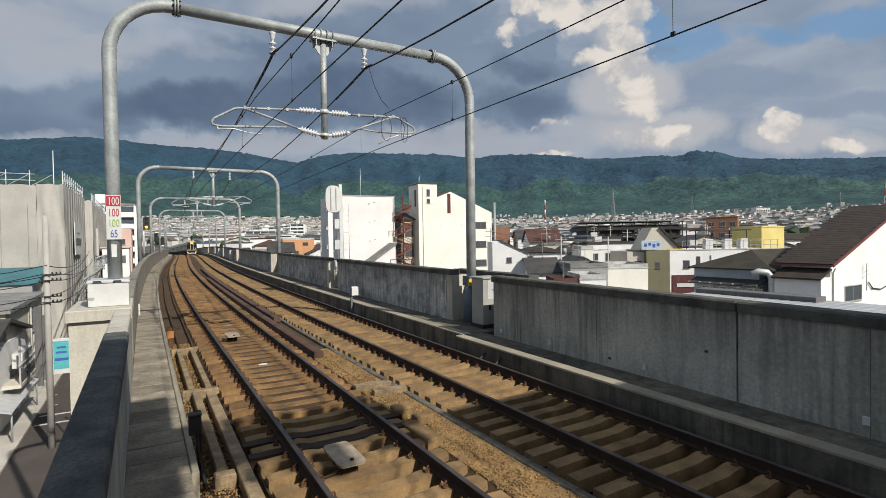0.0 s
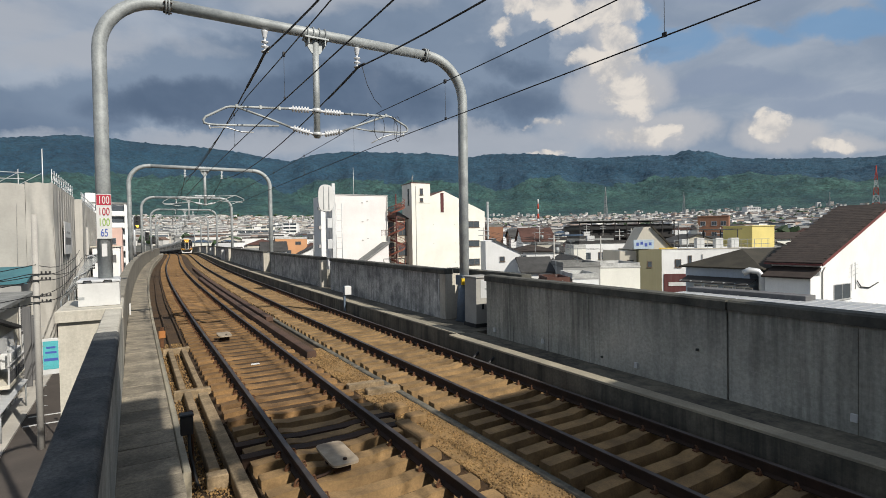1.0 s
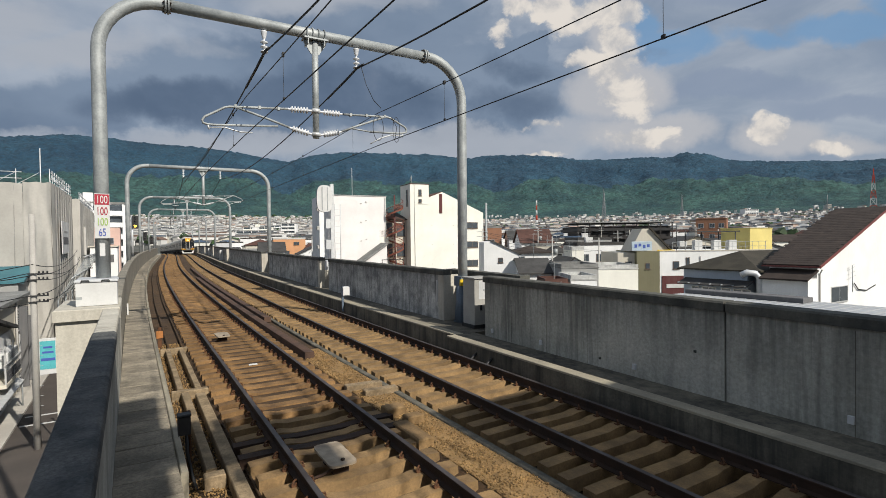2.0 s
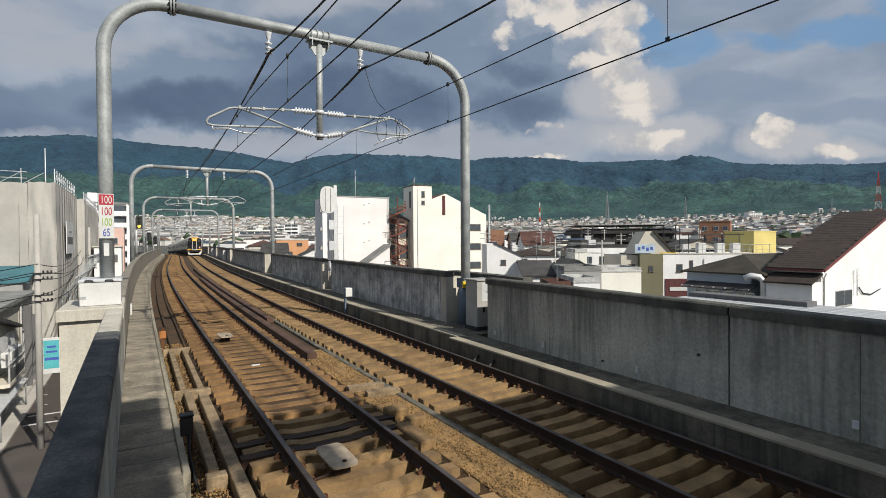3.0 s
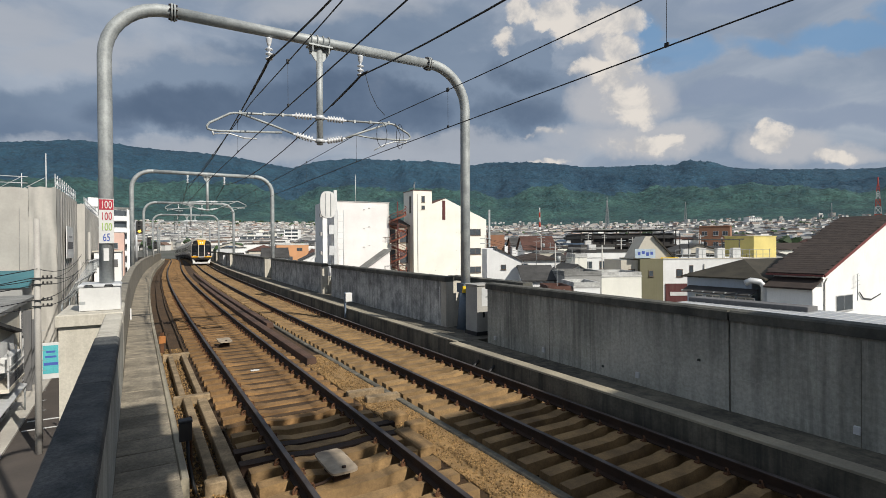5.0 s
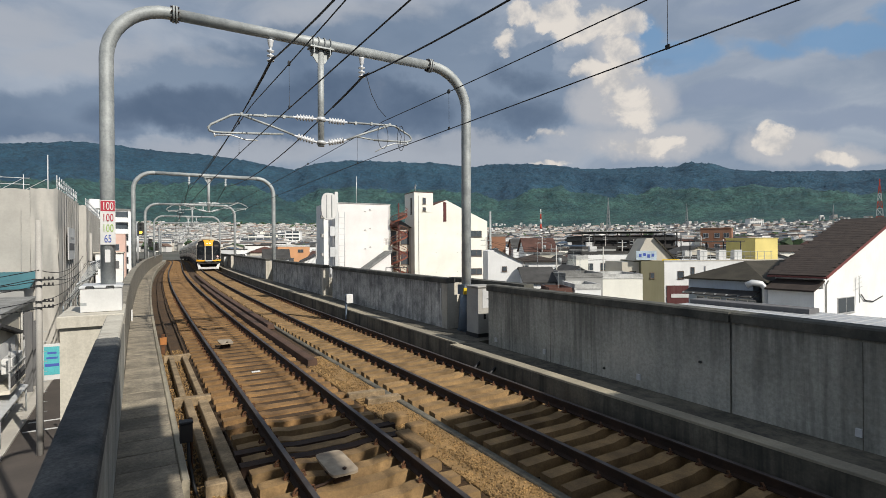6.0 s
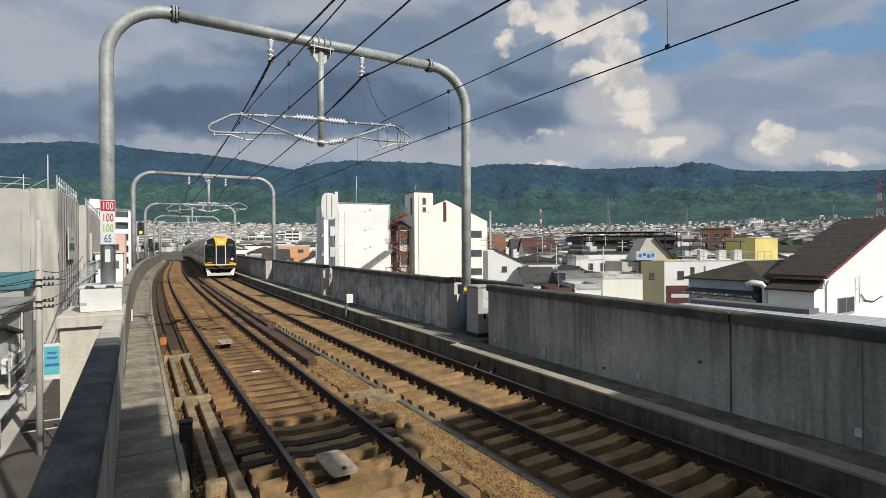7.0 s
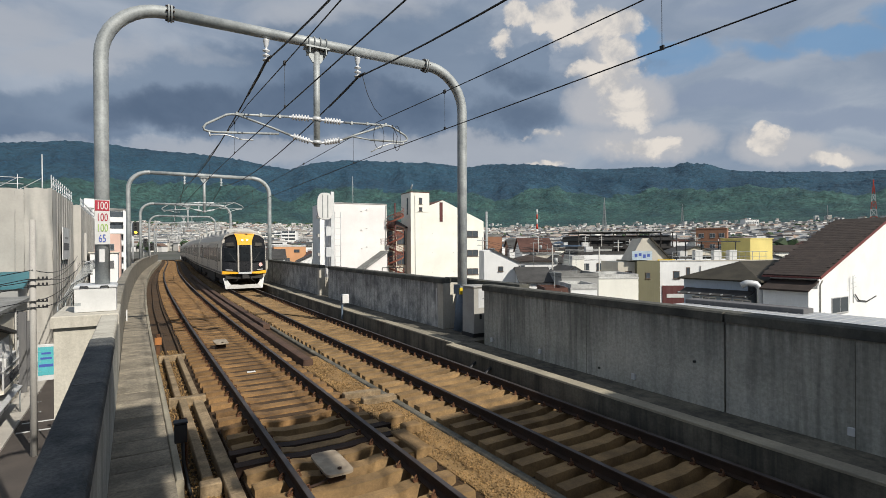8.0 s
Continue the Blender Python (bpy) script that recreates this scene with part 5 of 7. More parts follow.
def gable_house():
    """White house with a dark tiled roof, past the parapet."""
    t = thing("gable_house", "white rendered house with a dark brown tiled gable roof", "house")
    x0, x1, y0, y1, ze, zr = 49.4, 77.4, 20.7, 24.5, 0.42, 5.55
    mid = (x0 + x1) / 2
    part("wall", Build().box(x0 + 0.1, x1, y0, y1, -7.6, ze).prism([(x0 + 0.1, ze), (x1, ze), (mid, zr - 0.1)], y0, y1, "y"), WALLS["white"], t)
    over = 0.45
    slope = (zr - ze) / (mid - x0)
    roof = part("roof", Build().prism([(x0 - 0.5, ze - 0.5 * slope), (mid, zr), (x1 + 0.5, ze - 0.5 * slope), (x1 + 0.5, ze - 0.5 * slope + 0.16), (mid, zr + 0.16), (x0 - 0.5, ze - 0.5 * slope + 0.16)], y0 - over, y1 + 0.3, "y"), ROOFS["brown"], t, "dark brown tiled roof")
    TRIM = surface("red_verge_trim", (0.17, 0.05, 0.045), (0.13, 0.04, 0.036), 0.6)
    part("verge", Build().prism([(x0 - 0.55, ze - 0.5 * slope - 0.1), (mid, zr - 0.02), (mid, zr + 0.18), (x0 - 0.55, ze - 0.5 * slope + 0.12)], y0 - over - 0.08, y0 - over - 0.004, "y"), TRIM, roof)
    part("gutter", Build().box(x0 - 0.68, x0 - 0.51, y0 - over, y1 + 0.3, ze - 0.5 * slope - 0.05, ze - 0.5 * slope + 0.08), TRIM, roof)
    # courses of roof tiles
    rng = random.Random(5)
    ang = math.degrees(math.atan(slope))
    tile = Build().slab(-0.26, 0.26, -0.47, 0.47, 0, 0.035, 0.008).mesh("tile", ROOFS["brown"])
    for i in range(30):
        for j in range(5):
            d = 0.25 + i * 0.485
            part("tile", tile, ROOFS["brown"], roof, place=pose(x0 - 0.5 + d * math.cos(radians(ang)), y0 + 0.05 + j * 0.9 + (0.2 if i % 2 else 0), ze - 0.5 * slope + 0.165 + d * math.sin(radians(ang)), 0, -ang + 1.2, rng.uniform(-0.5, 0.5)))
    part("pent_roof", Build().prism([(x0 - 1.9, -0.75), (x0 + 0.05, 0.02), (x0 + 0.05, -0.12), (x0 - 1.9, -0.89)], y0 - 0.15, y1 - 0.1, "y"), ROOFS["brown"], t)
    part("annexe", Build().box(x0 - 1.5, x0 + 0.09, y0, y1 - 0.2, -7.6, -0.72), WALLS["white"], t)
    part("drain_pipe", Build().tube([(x0 + 0.3, y0 - 0.3, ze - 0.4), (x0 + 0.4, y0 - 0.08, ze - 0.8), (x0 + 0.4, y0 - 0.08, -7.6)], 0.06, 8), PIPE, t)
    window_on(t, "y", y0, 53.6, -3.0, 3.2, 1.4, SILVER)
    mast = part("aerial_mast", Build().tube([(55.6, y0 - 0.25, -2.2), (55.6, y0 - 0.25, 0.2)], 0.035, 6), GALV, t)
    for k, z in enumerate((-0.9, -0.5, -0.1, 0.12)):
        part("aerial_element", Build().tube([(55.0 + 0.1 * k, y0 - 0.3, z), (56.1 - 0.08 * k, y0 - 0.3, z + 0.15)], 0.018, 5), GALV, mast)
    part("hose", Build().tube([(56.4, y0 - 0.1, -1.5), (57.2, y0 - 0.1, -2.1), (59, y0 - 0.1, -2.3), (61, y0 - 0.1, -1.9)], 0.05, 6), BLACK, t)


gable_house()


def hip_house():
    t = thing("hip_roof_house", "pale blue-grey house with a dark olive hip roof and awning", "house")
    x0, x1, y0, y1 = 48.0, 66.0, 24.9, 32.3
    part("wall", Build().box(x0 + 0.5, x1, y0 + 1, y1, -7.6, -0.35), WALLS["bluegrey"], t)
    roof_on(t, "hip", x0 + 0.4, x1, y0, y1, -0.3, 1.75, ROOFS["olive"], 0.4)
    aw = part("awning", Build().prism([(x0 - 0.9, -1.75), (x0 + 0.49, -1.25), (x0 + 0.49, -1.18), (x0 - 0.9, -1.68)], y0 + 0.4, y1 - 0.2, "y"), ROOFS["slate"], t)
    for k in range(7):
        part("awning_rib", Build().box(x0 - 0.9, x0 + 0.4, y0 + 0.5 + k * 1.1, y0 + 0.58 + k * 1.1, -1.66, -1.56), GALV, aw)
    for k, (u, w) in enumerate(((31.0, 0.8), (29.6, 1.4), (27.9, 0.9), (26.4, 1.6))):
        window_on(t, "x", x0 + 0.5, u, -3.4, w, 1.4, SILVER)
    ac = part("air_conditioner", Build().slab(x0 - 0.15, x0 + 0.4, 28.4, 29.2, -3.5, -2.8, 0.03), WHITE_PAINT, t)
    part("fan_grille", Build().tube([(x0 - 0.16, 28.8, -3.15), (x0 - 0.2, 28.8, -3.15)], 0.26, 14), BLACK, ac)
    part("duct", Build().tube([(x0 + 0.1, y0 - 0.3, -7), (x0 + 0.1, y0 - 0.3, -0.9), (x0 + 0.0, y0 + 0.0, -0.45), (x0 - 0.5, y0 + 0.5, -0.35), (x0 - 0.8, y0 + 0.9, -0.6)], 0.28, 12), GALV_PALE, t, "pale bent ventilation duct")


hip_house()


def flat_roof_hall():
    t = thing("low_hall", "low hall with a pale grey metal sheet roof", "hall")
    part("wall", Build().box(14, 34.6, 1, 22, -7.6, -1.2), WALLS["grey"], t)
    MET = surface("pale_metal_sheet", (0.50, 0.51, 0.52), (0.43, 0.44, 0.45), 0.45, 0.35, 0.6, 10, 0.05, 0.1)
    roof = part("roof", Build().box(13.8, 34.9, 0.8, 22.2, -1.19, -1.02), MET, t, "pale grey metal sheet roof")
    for k in range(36):
        part("standing_seam", Build().box(13.8, 34.9, 1.0 + k * 0.6, 1.03 + k * 0.6, -1.019, -0.99), MET, roof)
    part("vent_housing", Build().slab(33.2, 34.4, 14.6, 22.0, -1.018, -0.72, 0.03), WALLS["darkgrey"], t)


flat_roof_hall()


def shop_block():
    t = thing("shop_building", "white shop building with an olive wing and signboard", "shop building", pose(54.64, 39.61, 0, 0, 0, -33))
    part("wall", Build().box(0, 13.5, 0, 11, -7.6, 1.2), WALLS["white"], t)
    part("parapet_cap", Build().box(-0.02, 13.5, -0.06, 0.25, 1.204, 1.32), WALLS["beige"], t)
    part("olive_wall", Build().box(-2.75, -0.004, -0.15, 8, -7.6, 1.25), WALLS["olive"], t, "olive green wing")
    part("grey_wall", Build().box(-4.8, -2.754, 0.6, 8, -7.6, 1.1), WALLS["beige"], t)
    for u, w, z in ((2.0, 0.75, -0.95), (3.4, 0.45, -0.5), (7.9, 0.7, -0.9)):
        window_on(t, "y", 0, u, z, w, 0.95, FRAME)
    window_on(t, "y", -0.15, -1.45, -0.9, 0.55, 0.75, FRAME, False)
    window_on(t, "y", 0.6, -3.5, -1.1, 0.8, 1.1, FRAME)
    part("lower_band", Build().box(0.3, 4.6, -0.1, -0.004, -7.6, -1.75), WALLS["maroon"], t, "maroon shopfront band")
    part("shop_sign", Build().box(0.8, 2.9, -0.16, -0.104, -3.2, -2.75), WHITE_PAINT, t)
    part("drain_pipe", Build().tube([(4.9, -0.08, -7), (4.9, -0.08, 0.6)], 0.06, 6), PIPE, t)
    # pent-roofed turret with its board
    tower = part("roof_house", Build().prism([(-3.4, 1.26), (1.6, 1.26), (-0.9, 4.0), (-1.9, 4.0)], 0.4, 4, "y"), WALLS["beige"], t)
    part("roof_slope", Build().prism([(-0.95, 4.12), (1.75, 1.2), (1.62, 1.1), (-1.05, 3.98)], 0.1, 4.4, "y"), ROOFS["olive"], tower)
    part("yellow_trim", Build().box(-0.2, 1.9, 0.0, 0.09, 1.26, 1.42), YELLOW, tower)
    sign = part("signboard", Build().slab(-3.3, -0.9, -0.1, 0.05, 1.35, 2.45, 0.02), surface("pale_blue_sign", (0.50, 0.60, 0.68)), t, "pale blue signboard with dark blue marks")
    for k, (z, h) in enumerate(((1.7, 0.4), (1.85, 0.35), (1.62, 0.42), (1.75, 0.36))):
        part("sign_bar", Build().box(-3.0 + 0.5 * k, -2.68 + 0.5 * k, -0.116, -0.104, z, z + h), BLUE_INK, sign)
    # roof terrace clutter
    for u, h in ((4.2, 2.6), (6.2, 2.3), (8.3, 2.3), (10.4, 2.3), (3.1, 3.2)):
        part("roof_post", Build().tube([(u, 2.5, 1.2), (u, 2.5, 1.2 + h)], 0.06, 6), BLACK, t)
    part("roof_canopy", Build().box(4.4, 10.5, 1.6, 5, 3.5, 3.62), ROOFS["slate"], t)
    for k in range(15):
        part("rail_post", Build().box(1.8 + k * 0.8, 1.84 + k * 0.8, 0.6, 0.64, 1.2, 2.3), GALV, t)
    for z in (1.7, 2.28):
        part("roof_rail", Build().box(1.8, 13.2, 0.59, 0.65, z, z + 0.05), GALV, t)
    for u in (5.2, 7.5, 9.4):
        part("roof_unit", Build().slab(u, u + 0.9, 2, 2.8, 1.2, 2.5, 0.05), WHITE_PAINT, t)
    t = thing("yellow_house", "bright yellow box-shaped building", "building")
    part("wall", Build().box(75, 81, 39.7, 43.9, -7.6, 4.0), WALLS["yellow"], t)
    part("roof", Build().slab(74.9, 81.1, 39.6, 44.0, 4.004, 4.12, 0.02), WALLS["yellow"], t)
    for k in range(6):
        part("rail_post", Build().box(74.7, 74.74, 39.7 + k * 0.84, 39.74 + k * 0.84, 0.4, 1.5), FRAME, t)
    part("rail", Build().box(74.69, 74.75, 39.7, 43.95, 1.5, 1.56), FRAME, t)
    t = thing("brick_block", "red-brown brick apartment block with small windows", "apartment block", pose(132, 84.3, 0, 0, 0, -62))
    part("wall", Build().box(0, 7.4, 0, 12, -8, 7.7), WALLS["brick"], t)
    part("roof", Build().slab(-0.1, 7.5, -0.1, 12.1, 7.702, 7.95, 0.03), WALLS["brick"], t)
    for x in (1.3, 4.0, 6.2):
        for z in (5.3, 2.4):
            window_on(t, "y", 0, x, z, 1.3, 1.2, SILVER)


shop_block()


def parking_deck():
    t = thing("parking_deck", "long dark multi-storey parking deck", "parking deck", pose(134.0, 129.7, 0, 0, 0, -30.8))
    D = surface("dark_deck_steel", (0.025, 0.024, 0.024), (0.035, 0.03, 0.028), 0.8, 0, 0.5, 6, 0.1, 0.2)
    part("core", Build().box(0.5, 33.2, 1.2, 24, -8, 7.0), D, t)
    for z in (0.4, 3.3, 6.2):
        part("floor_edge", Build().box(0, 33.7, 0, 25, z - 0.9, z), D if z < 6 else BLACK, t)
    for k in range(9):
        part("column", Build().box(k * 4.15, k * 4.15 + 0.3, -0.1, 0.25, -8, 8.2), D, t)
    part("roof", Build().box(-0.3, 34.0, -0.4, 25, 8.2, 8.5), ROOFS["grey"], t)
    for k in range(24):
        part("roof_vent", Build().slab(0.5 + 1.4 * k, 0.9 + 1.4 * k, 0.2, 0.6, 8.504, 8.8, 0.04), GALV_PALE, t)


parking_deck()

rng = random.Random(21)
WALL_PICK = [WALLS[k] for k in ("white", "white", "white", "cream", "white", "beige", "grey", "pinkwhite", "white", "cream")]
ROOF_PICK = [ROOFS[k] for k in ("slate", "slate", "brown", "redbrown", "grey", "blue", "slate", "brown")]
USED = [(28, 70, 8, 12), (43, 70, 12, 10), (63, 25, 16, 8), (57, 29, 12, 6), (24, 11, 12, 12), (60, 42, 11, 11), (78, 42, 5, 5), (136, 80, 10, 12), (156, 128, 26, 24)]


def town_house(x, y, w, d, h, kind, wall, roof, z0, detail=True, rz=None, rise=None):
    label = {"flat": "flat-roofed pale town house", "hip": "small town house with a hipped tile roof", "gable_x": "small gabled town house with tile roof", "gable_y": "small gabled town house with tile roof"}[kind]
    t = thing("town_house", label + " among other houses", "house", pose(x, y, z0, 0, 0, rng.choice((-34, -30, -27, -22, -38, 58, -12)) if rz is None else rz), "town houses")
    if rise is None:
        rise = 0 if kind == "flat" else rng.uniform(1.1, 1.9)
    walls_on(t, 0, w, 0, d, -0.5, h, wall, kind, rise)
    roof_on(t, kind, 0, w, 0, d, h, rise + 0.02, roof)
    if not detail:
        return t
    for z in np.arange(0.9, h - 1.4, 2.8):
        for u in np.arange(1.2, w - 0.8, 2.6):
            if rng.random() < 0.75:
                window_on(t, "y", 0, u, float(z), rng.choice((0.7, 1.3, 1.6)), rng.choice((0.9, 1.2)), rng.choice((FRAME, SILVER)))
        for u in np.arange(1.4, d - 0.8, 3.0):
            if rng.random() < 0.6:
                window_on(t, "x", 0, u, float(z), rng.choice((0.7, 1.4)), 1.1, rng.choice((FRAME, SILVER)))
    if rng.random() < 0.5:
        part("aerial", Build().tube([(w * 0.6, d * 0.5, h), (w * 0.6, d * 0.5, h + rise + 2.0)], 0.03, 5).tube([(w * 0.6 - 0.5, d * 0.5, h + rise + 1.8), (w * 0.6 + 0.5, d * 0.5, h + rise + 1.8)], 0.015, 4), GALV, t)
    if kind == "flat" and w > 5:
        part("roof_unit", Build().slab(w * 0.3, w * 0.3 + 1.2, d * 0.4, d * 0.4 + 0.9, h + 0.16, h + 1.3, 0.04), WHITE_PAINT, t)
    return t


def near_town():
    # the houses over the parapet, each with its front square to the platform
    rows = ((63.7, 76.1, 5.9, 9, 2.25, 2.48, "gable_x", "white", "redbrown"), (48.2, 59.7, 6.4, 8, 0.83, 1.0, "hip", "white", "brown"), (37.7, 45.1, 3.4, 7, -0.91, 1.4, "gable_x", "white", "slate"), (52.9, 52.3, 1.7, 5, 1.28, 0, "flat", "cream", "pale"),
            (61.0, 59.1, 7.8, 9, 1.76, 0, "flat", "white", "slate"), (38.7, 39.8, 3.9, 6, -0.26, 0, "flat", "grey", "grey"), (42.06, 37.8, 4.2, 6, -0.4, 0, "flat", "cream", "pale"), (43.4, 45.1, 3.8, 8, -0.67, 1.21, "gable_y", "white", "slate"), (73.0, 70.6, 6.5, 10, 2.61, 0, "flat", "grey", "slate"),
            (34.4, 34.2, 2.4, 5, -0.94, 0, "flat", "white", "pale"), (32.4, 35.4, 2.1, 4, -1.25, 0, "flat", "orange", "redbrown"), (72.4, 90.7, 3.5, 8, 3.17, 1.64, "gable_x", "white", "slate"), (69.8, 95.8, 3.5, 8, 5.54, 0, "flat", "brick", "grey"), (58.9, 62.6, 2.5, 7, 0.65, 1.0, "hip", "white", "slate"), (60.6, 68.6, 4.5, 6, 1.6, 0, "flat", "beige", "grey"))
    for x, y, w, d, top, rise, kind, wl, rf in rows:
        town_house(x, y, w, d, top + 7.3, kind, WALLS[wl], ROOFS[rf], -7.3, True, -30.8, rise)
        USED.append((x + w / 2, y + d / 2 - 1, w / 2 + 2, d / 2 + 2))
    for x, y, w, d, top, kind, wl, rf in ((27, 30, 7, 7, -2.8, "flat", "white", "pale"), (34.98, 152, 9, 8, 3.7, "flat", "orange", "pale"), (27, 150, 8, 9, 2.2, "hip", "beige", "redbrown"), (23, 112, 5, 7, 1.0, "gable_x", "white", "slate"), (29, 104, 6, 6, 0.4, "gable_y", "white", "slate")):
        town_house(x, y, w, d, top + 7.3, kind, WALLS[wl], ROOFS[rf], -7.3, True, -10)
        USED.append((x + w / 2, y + d / 2, w / 2 + 1, d / 2 + 1))
    # white house whose dark roof falls to one side
    t = thing("lean_roof_house", "white rendered house with a dark one-sided roof", "house", pose(36.4, 50.5, 0, 0, 0, -30.8))
    part("wall", Build().prism([(0, -7.3), (4.2, -7.3), (4.2, 1.24), (1.1, 2.75), (0, 2.6)], 0, 8, "y"), WALLS["white"], t)
    part("roof", Build().prism([(0.9, 2.68), (4.5, 0.98), (4.5, 1.12), (0.9, 2.86)], -0.15, 8.3, "y"), ROOFS["slate"], t)
    window_on(t, "y", 0, 2.0, 0.1, 0.6, 0.6, FRAME)
    part("drain_pipe", Build().tube([(4.35, -0.08, 1.0), (4.0, -0.08, 0.5), (4.0, -0.08, -7)], 0.05, 6), PIPE, t)
    USED.append((39, 53, 5, 5))
    made = 0
    for _ in range(9000):
        dist = 55 + 260 * rng.random() ** 1.1
        az = AXIS + radians(rng.uniform(-31, 44))
        if dist < 118 and 2 < math.degrees(az - AXIS) < 24:
            continue
        x, y = dist * math.sin(az), dist * math.cos(az)
        w, d = rng.uniform(6, 12), rng.uniform(6, 11)
        line = float(np.interp(y, LINE_Y, LINE_X))
        if x + w < line - 9 or (x > line + 14 and x < line + 400):
            pass
        else:
            continue
        if x < line and x + w > -7 and y < 170:
            continue
        if any(abs(x + w / 2 - a) < w / 2 + c + 0.8 and abs(y + d / 2 - b) < d / 2 + e + 0.8 for a, b, c, e in USED):
            continue
        USED.append((x + w / 2, y + d / 2, w / 2, d / 2))
        z0 = land(x, y)
        kind = rng.choice(("flat", "hip", "gable_x", "gable_y", "hip", "gable_y", "flat"))
        h = rng.uniform(5.4, 9.0) if kind != "flat" else rng.uniform(6, 10.5)
        town_house(x, y, w, d, h, kind, rng.choice(WALL_PICK), rng.choice(ROOF_PICK), z0, dist < 190)
        made += 1
        if made >= 210:
            break


near_town()


def apartment(x, y, w, d, floors, wall, turn_deg, z0):
    t = thing("apartment_block", "pale multi-storey apartment block with rows of balconies", "apartment block", pose(x, y, z0, 0, 0, turn_deg), "far apartment blocks")
    h = floors * 2.9
    part("wall", Build().box(0, w, 0, d, -3, h), wall, t)
    part("roof", Build().slab(-0.2, w + 0.2, -0.2, d + 0.2, h + 0.004, h + 0.5, 0.05), ROOFS["grey"], t)
    part("stair_head", Build().box(w * 0.4, w * 0.55, d * 0.3, d * 0.7, h + 0.5, h + 3), wall, t)
    for k in range(floors):
        part("recess", Build().box(0.8, w - 0.8, -0.03, 0.0, k * 2.9 + 1.25, k * 2.9 + 2.7), PANE, t)
        part("balcony", Build().box(0.5, w - 0.5, -1.0, -0.034, k * 2.9, k * 2.9 + 1.15), wall, t)
    for k in range(int(w // 6) + 1):
        u = 0.5 + k * (w - 1.3) / max(int(w // 6), 1)
        part("party_wall", Build().box(u, u + 0.3, -1.02, -0.036, 0, h), wall, t)


for x, y, w, f, wl in ((70, 430, 30, 4, "white"), (105, 430, 12, 6, "white"), (140, 432, 7, 5, "yellow"), (150, 430, 30, 3, "white"), (95, 540, 28, 5, "cream"), (44, 330, 16, 3, "pinkwhite"), (205, 640, 12, 6, "white"), (222, 640, 12, 6, "cream"), (150, 700, 26, 5, "white"), (330, 900, 30, 8, "white"), (1150, 620, 40, 8, "white")):
    apartment(x, y, w, 12, f, WALLS[wl], rng.uniform(-30, -8), land(x, y))


def far_town():
    """The countless houses of the plain, joined."""
    r = random.Random(77)
    walls, roofs = Build(), Build()
    for _ in range(33000):
        dist = 290 + 2150 * r.random() ** 0.95
        az = AXIS + radians(r.uniform(-48, 48))
        x, y = dist * math.sin(az), dist * math.cos(az)
        if abs(x - float(np.interp(y, LINE_Y, LINE_X)) - 4) < 12 and y < 520:
            continue
        if az - AXIS > radians(-8) and dist > 1650 and (r.random() > 0.10 or noise.noise(Vector((x / 160, y / 160, 2))) < 0.1):
            continue
        if dist < 480 and -31 < math.degrees(az - AXIS) < -25:
            continue
        if dist > 2200 and noise.noise(Vector((x / 130, y / 130, 0))) < 0.0 + (dist - 2200) / 1600:
            continue
        z = land(x, y)
        big = r.random() < (0.30 if az < AXIS - radians(8) else 0.12)
        w, d, h = (r.uniform(7, 17), r.uniform(7, 11), r.uniform(7, 9.5 + dist * 0.0025)) if big else (r.uniform(5.5, 10), r.uniform(5.5, 9), r.uniform(4.5, 7.5))
        m = pose(x, y, z, 0, 0, r.uniform(-45, 45))
        walls.box(-w / 2, w / 2, -d / 2, d / 2, -4, h, m)
        if big:
            roofs.box(-w / 2 - 0.1, w / 2 + 0.1, -d / 2 - 0.1, d / 2 + 0.1, h, h + 0.5, m)
            for k in range(int(h // 3)):
                roofs.box(-w / 2 + 0.8, w / 2 - 0.8, -d / 2 - 0.25, -d / 2 - 0.02, 1 + k * 3, 2.3 + k * 3, m)
        else:
            roofs.prism([(-w / 2 - 0.5, h - 0.2), (0, h + 2.2), (w / 2 + 0.5, h - 0.2)], -d / 2 - 0.5, d / 2 + 0.5, "y", m)
    for name, b, mat, lab in (("far_house_walls", walls, palette("far_walls", [(0.80, 0.79, 0.77), (0.84, 0.83, 0.80), (0.62, 0.58, 0.52), (0.78, 0.77, 0.75), (0.5, 0.49, 0.48), (0.82, 0.80, 0.75), (0.55, 0.42, 0.35)]), "pale walls of countless distant town houses"), ("far_house_roofs", roofs, palette("far_roofs", [(0.13, 0.13, 0.135), (0.22, 0.215, 0.21), (0.20, 0.13, 0.10), (0.40, 0.40, 0.39), (0.15, 0.18, 0.22), (0.11, 0.11, 0.115), (0.56, 0.56, 0.55), (0.48, 0.47, 0.45)]), "dark and grey roofs of countless distant town houses")):
        me = bpy.data.meshes.new(name)
        me.from_pydata(b.v, [], b.f)
        me.materials.append(mat)
        tagged(new(name, me), lab, "distant houses", kind="stuff")


far_town()

LEAF = surface("tree_leaves", (0.045, 0.085, 0.028), (0.025, 0.05, 0.02), 0.8, 0, 0.6, 6, 0.3, 0.4, island=0.4)


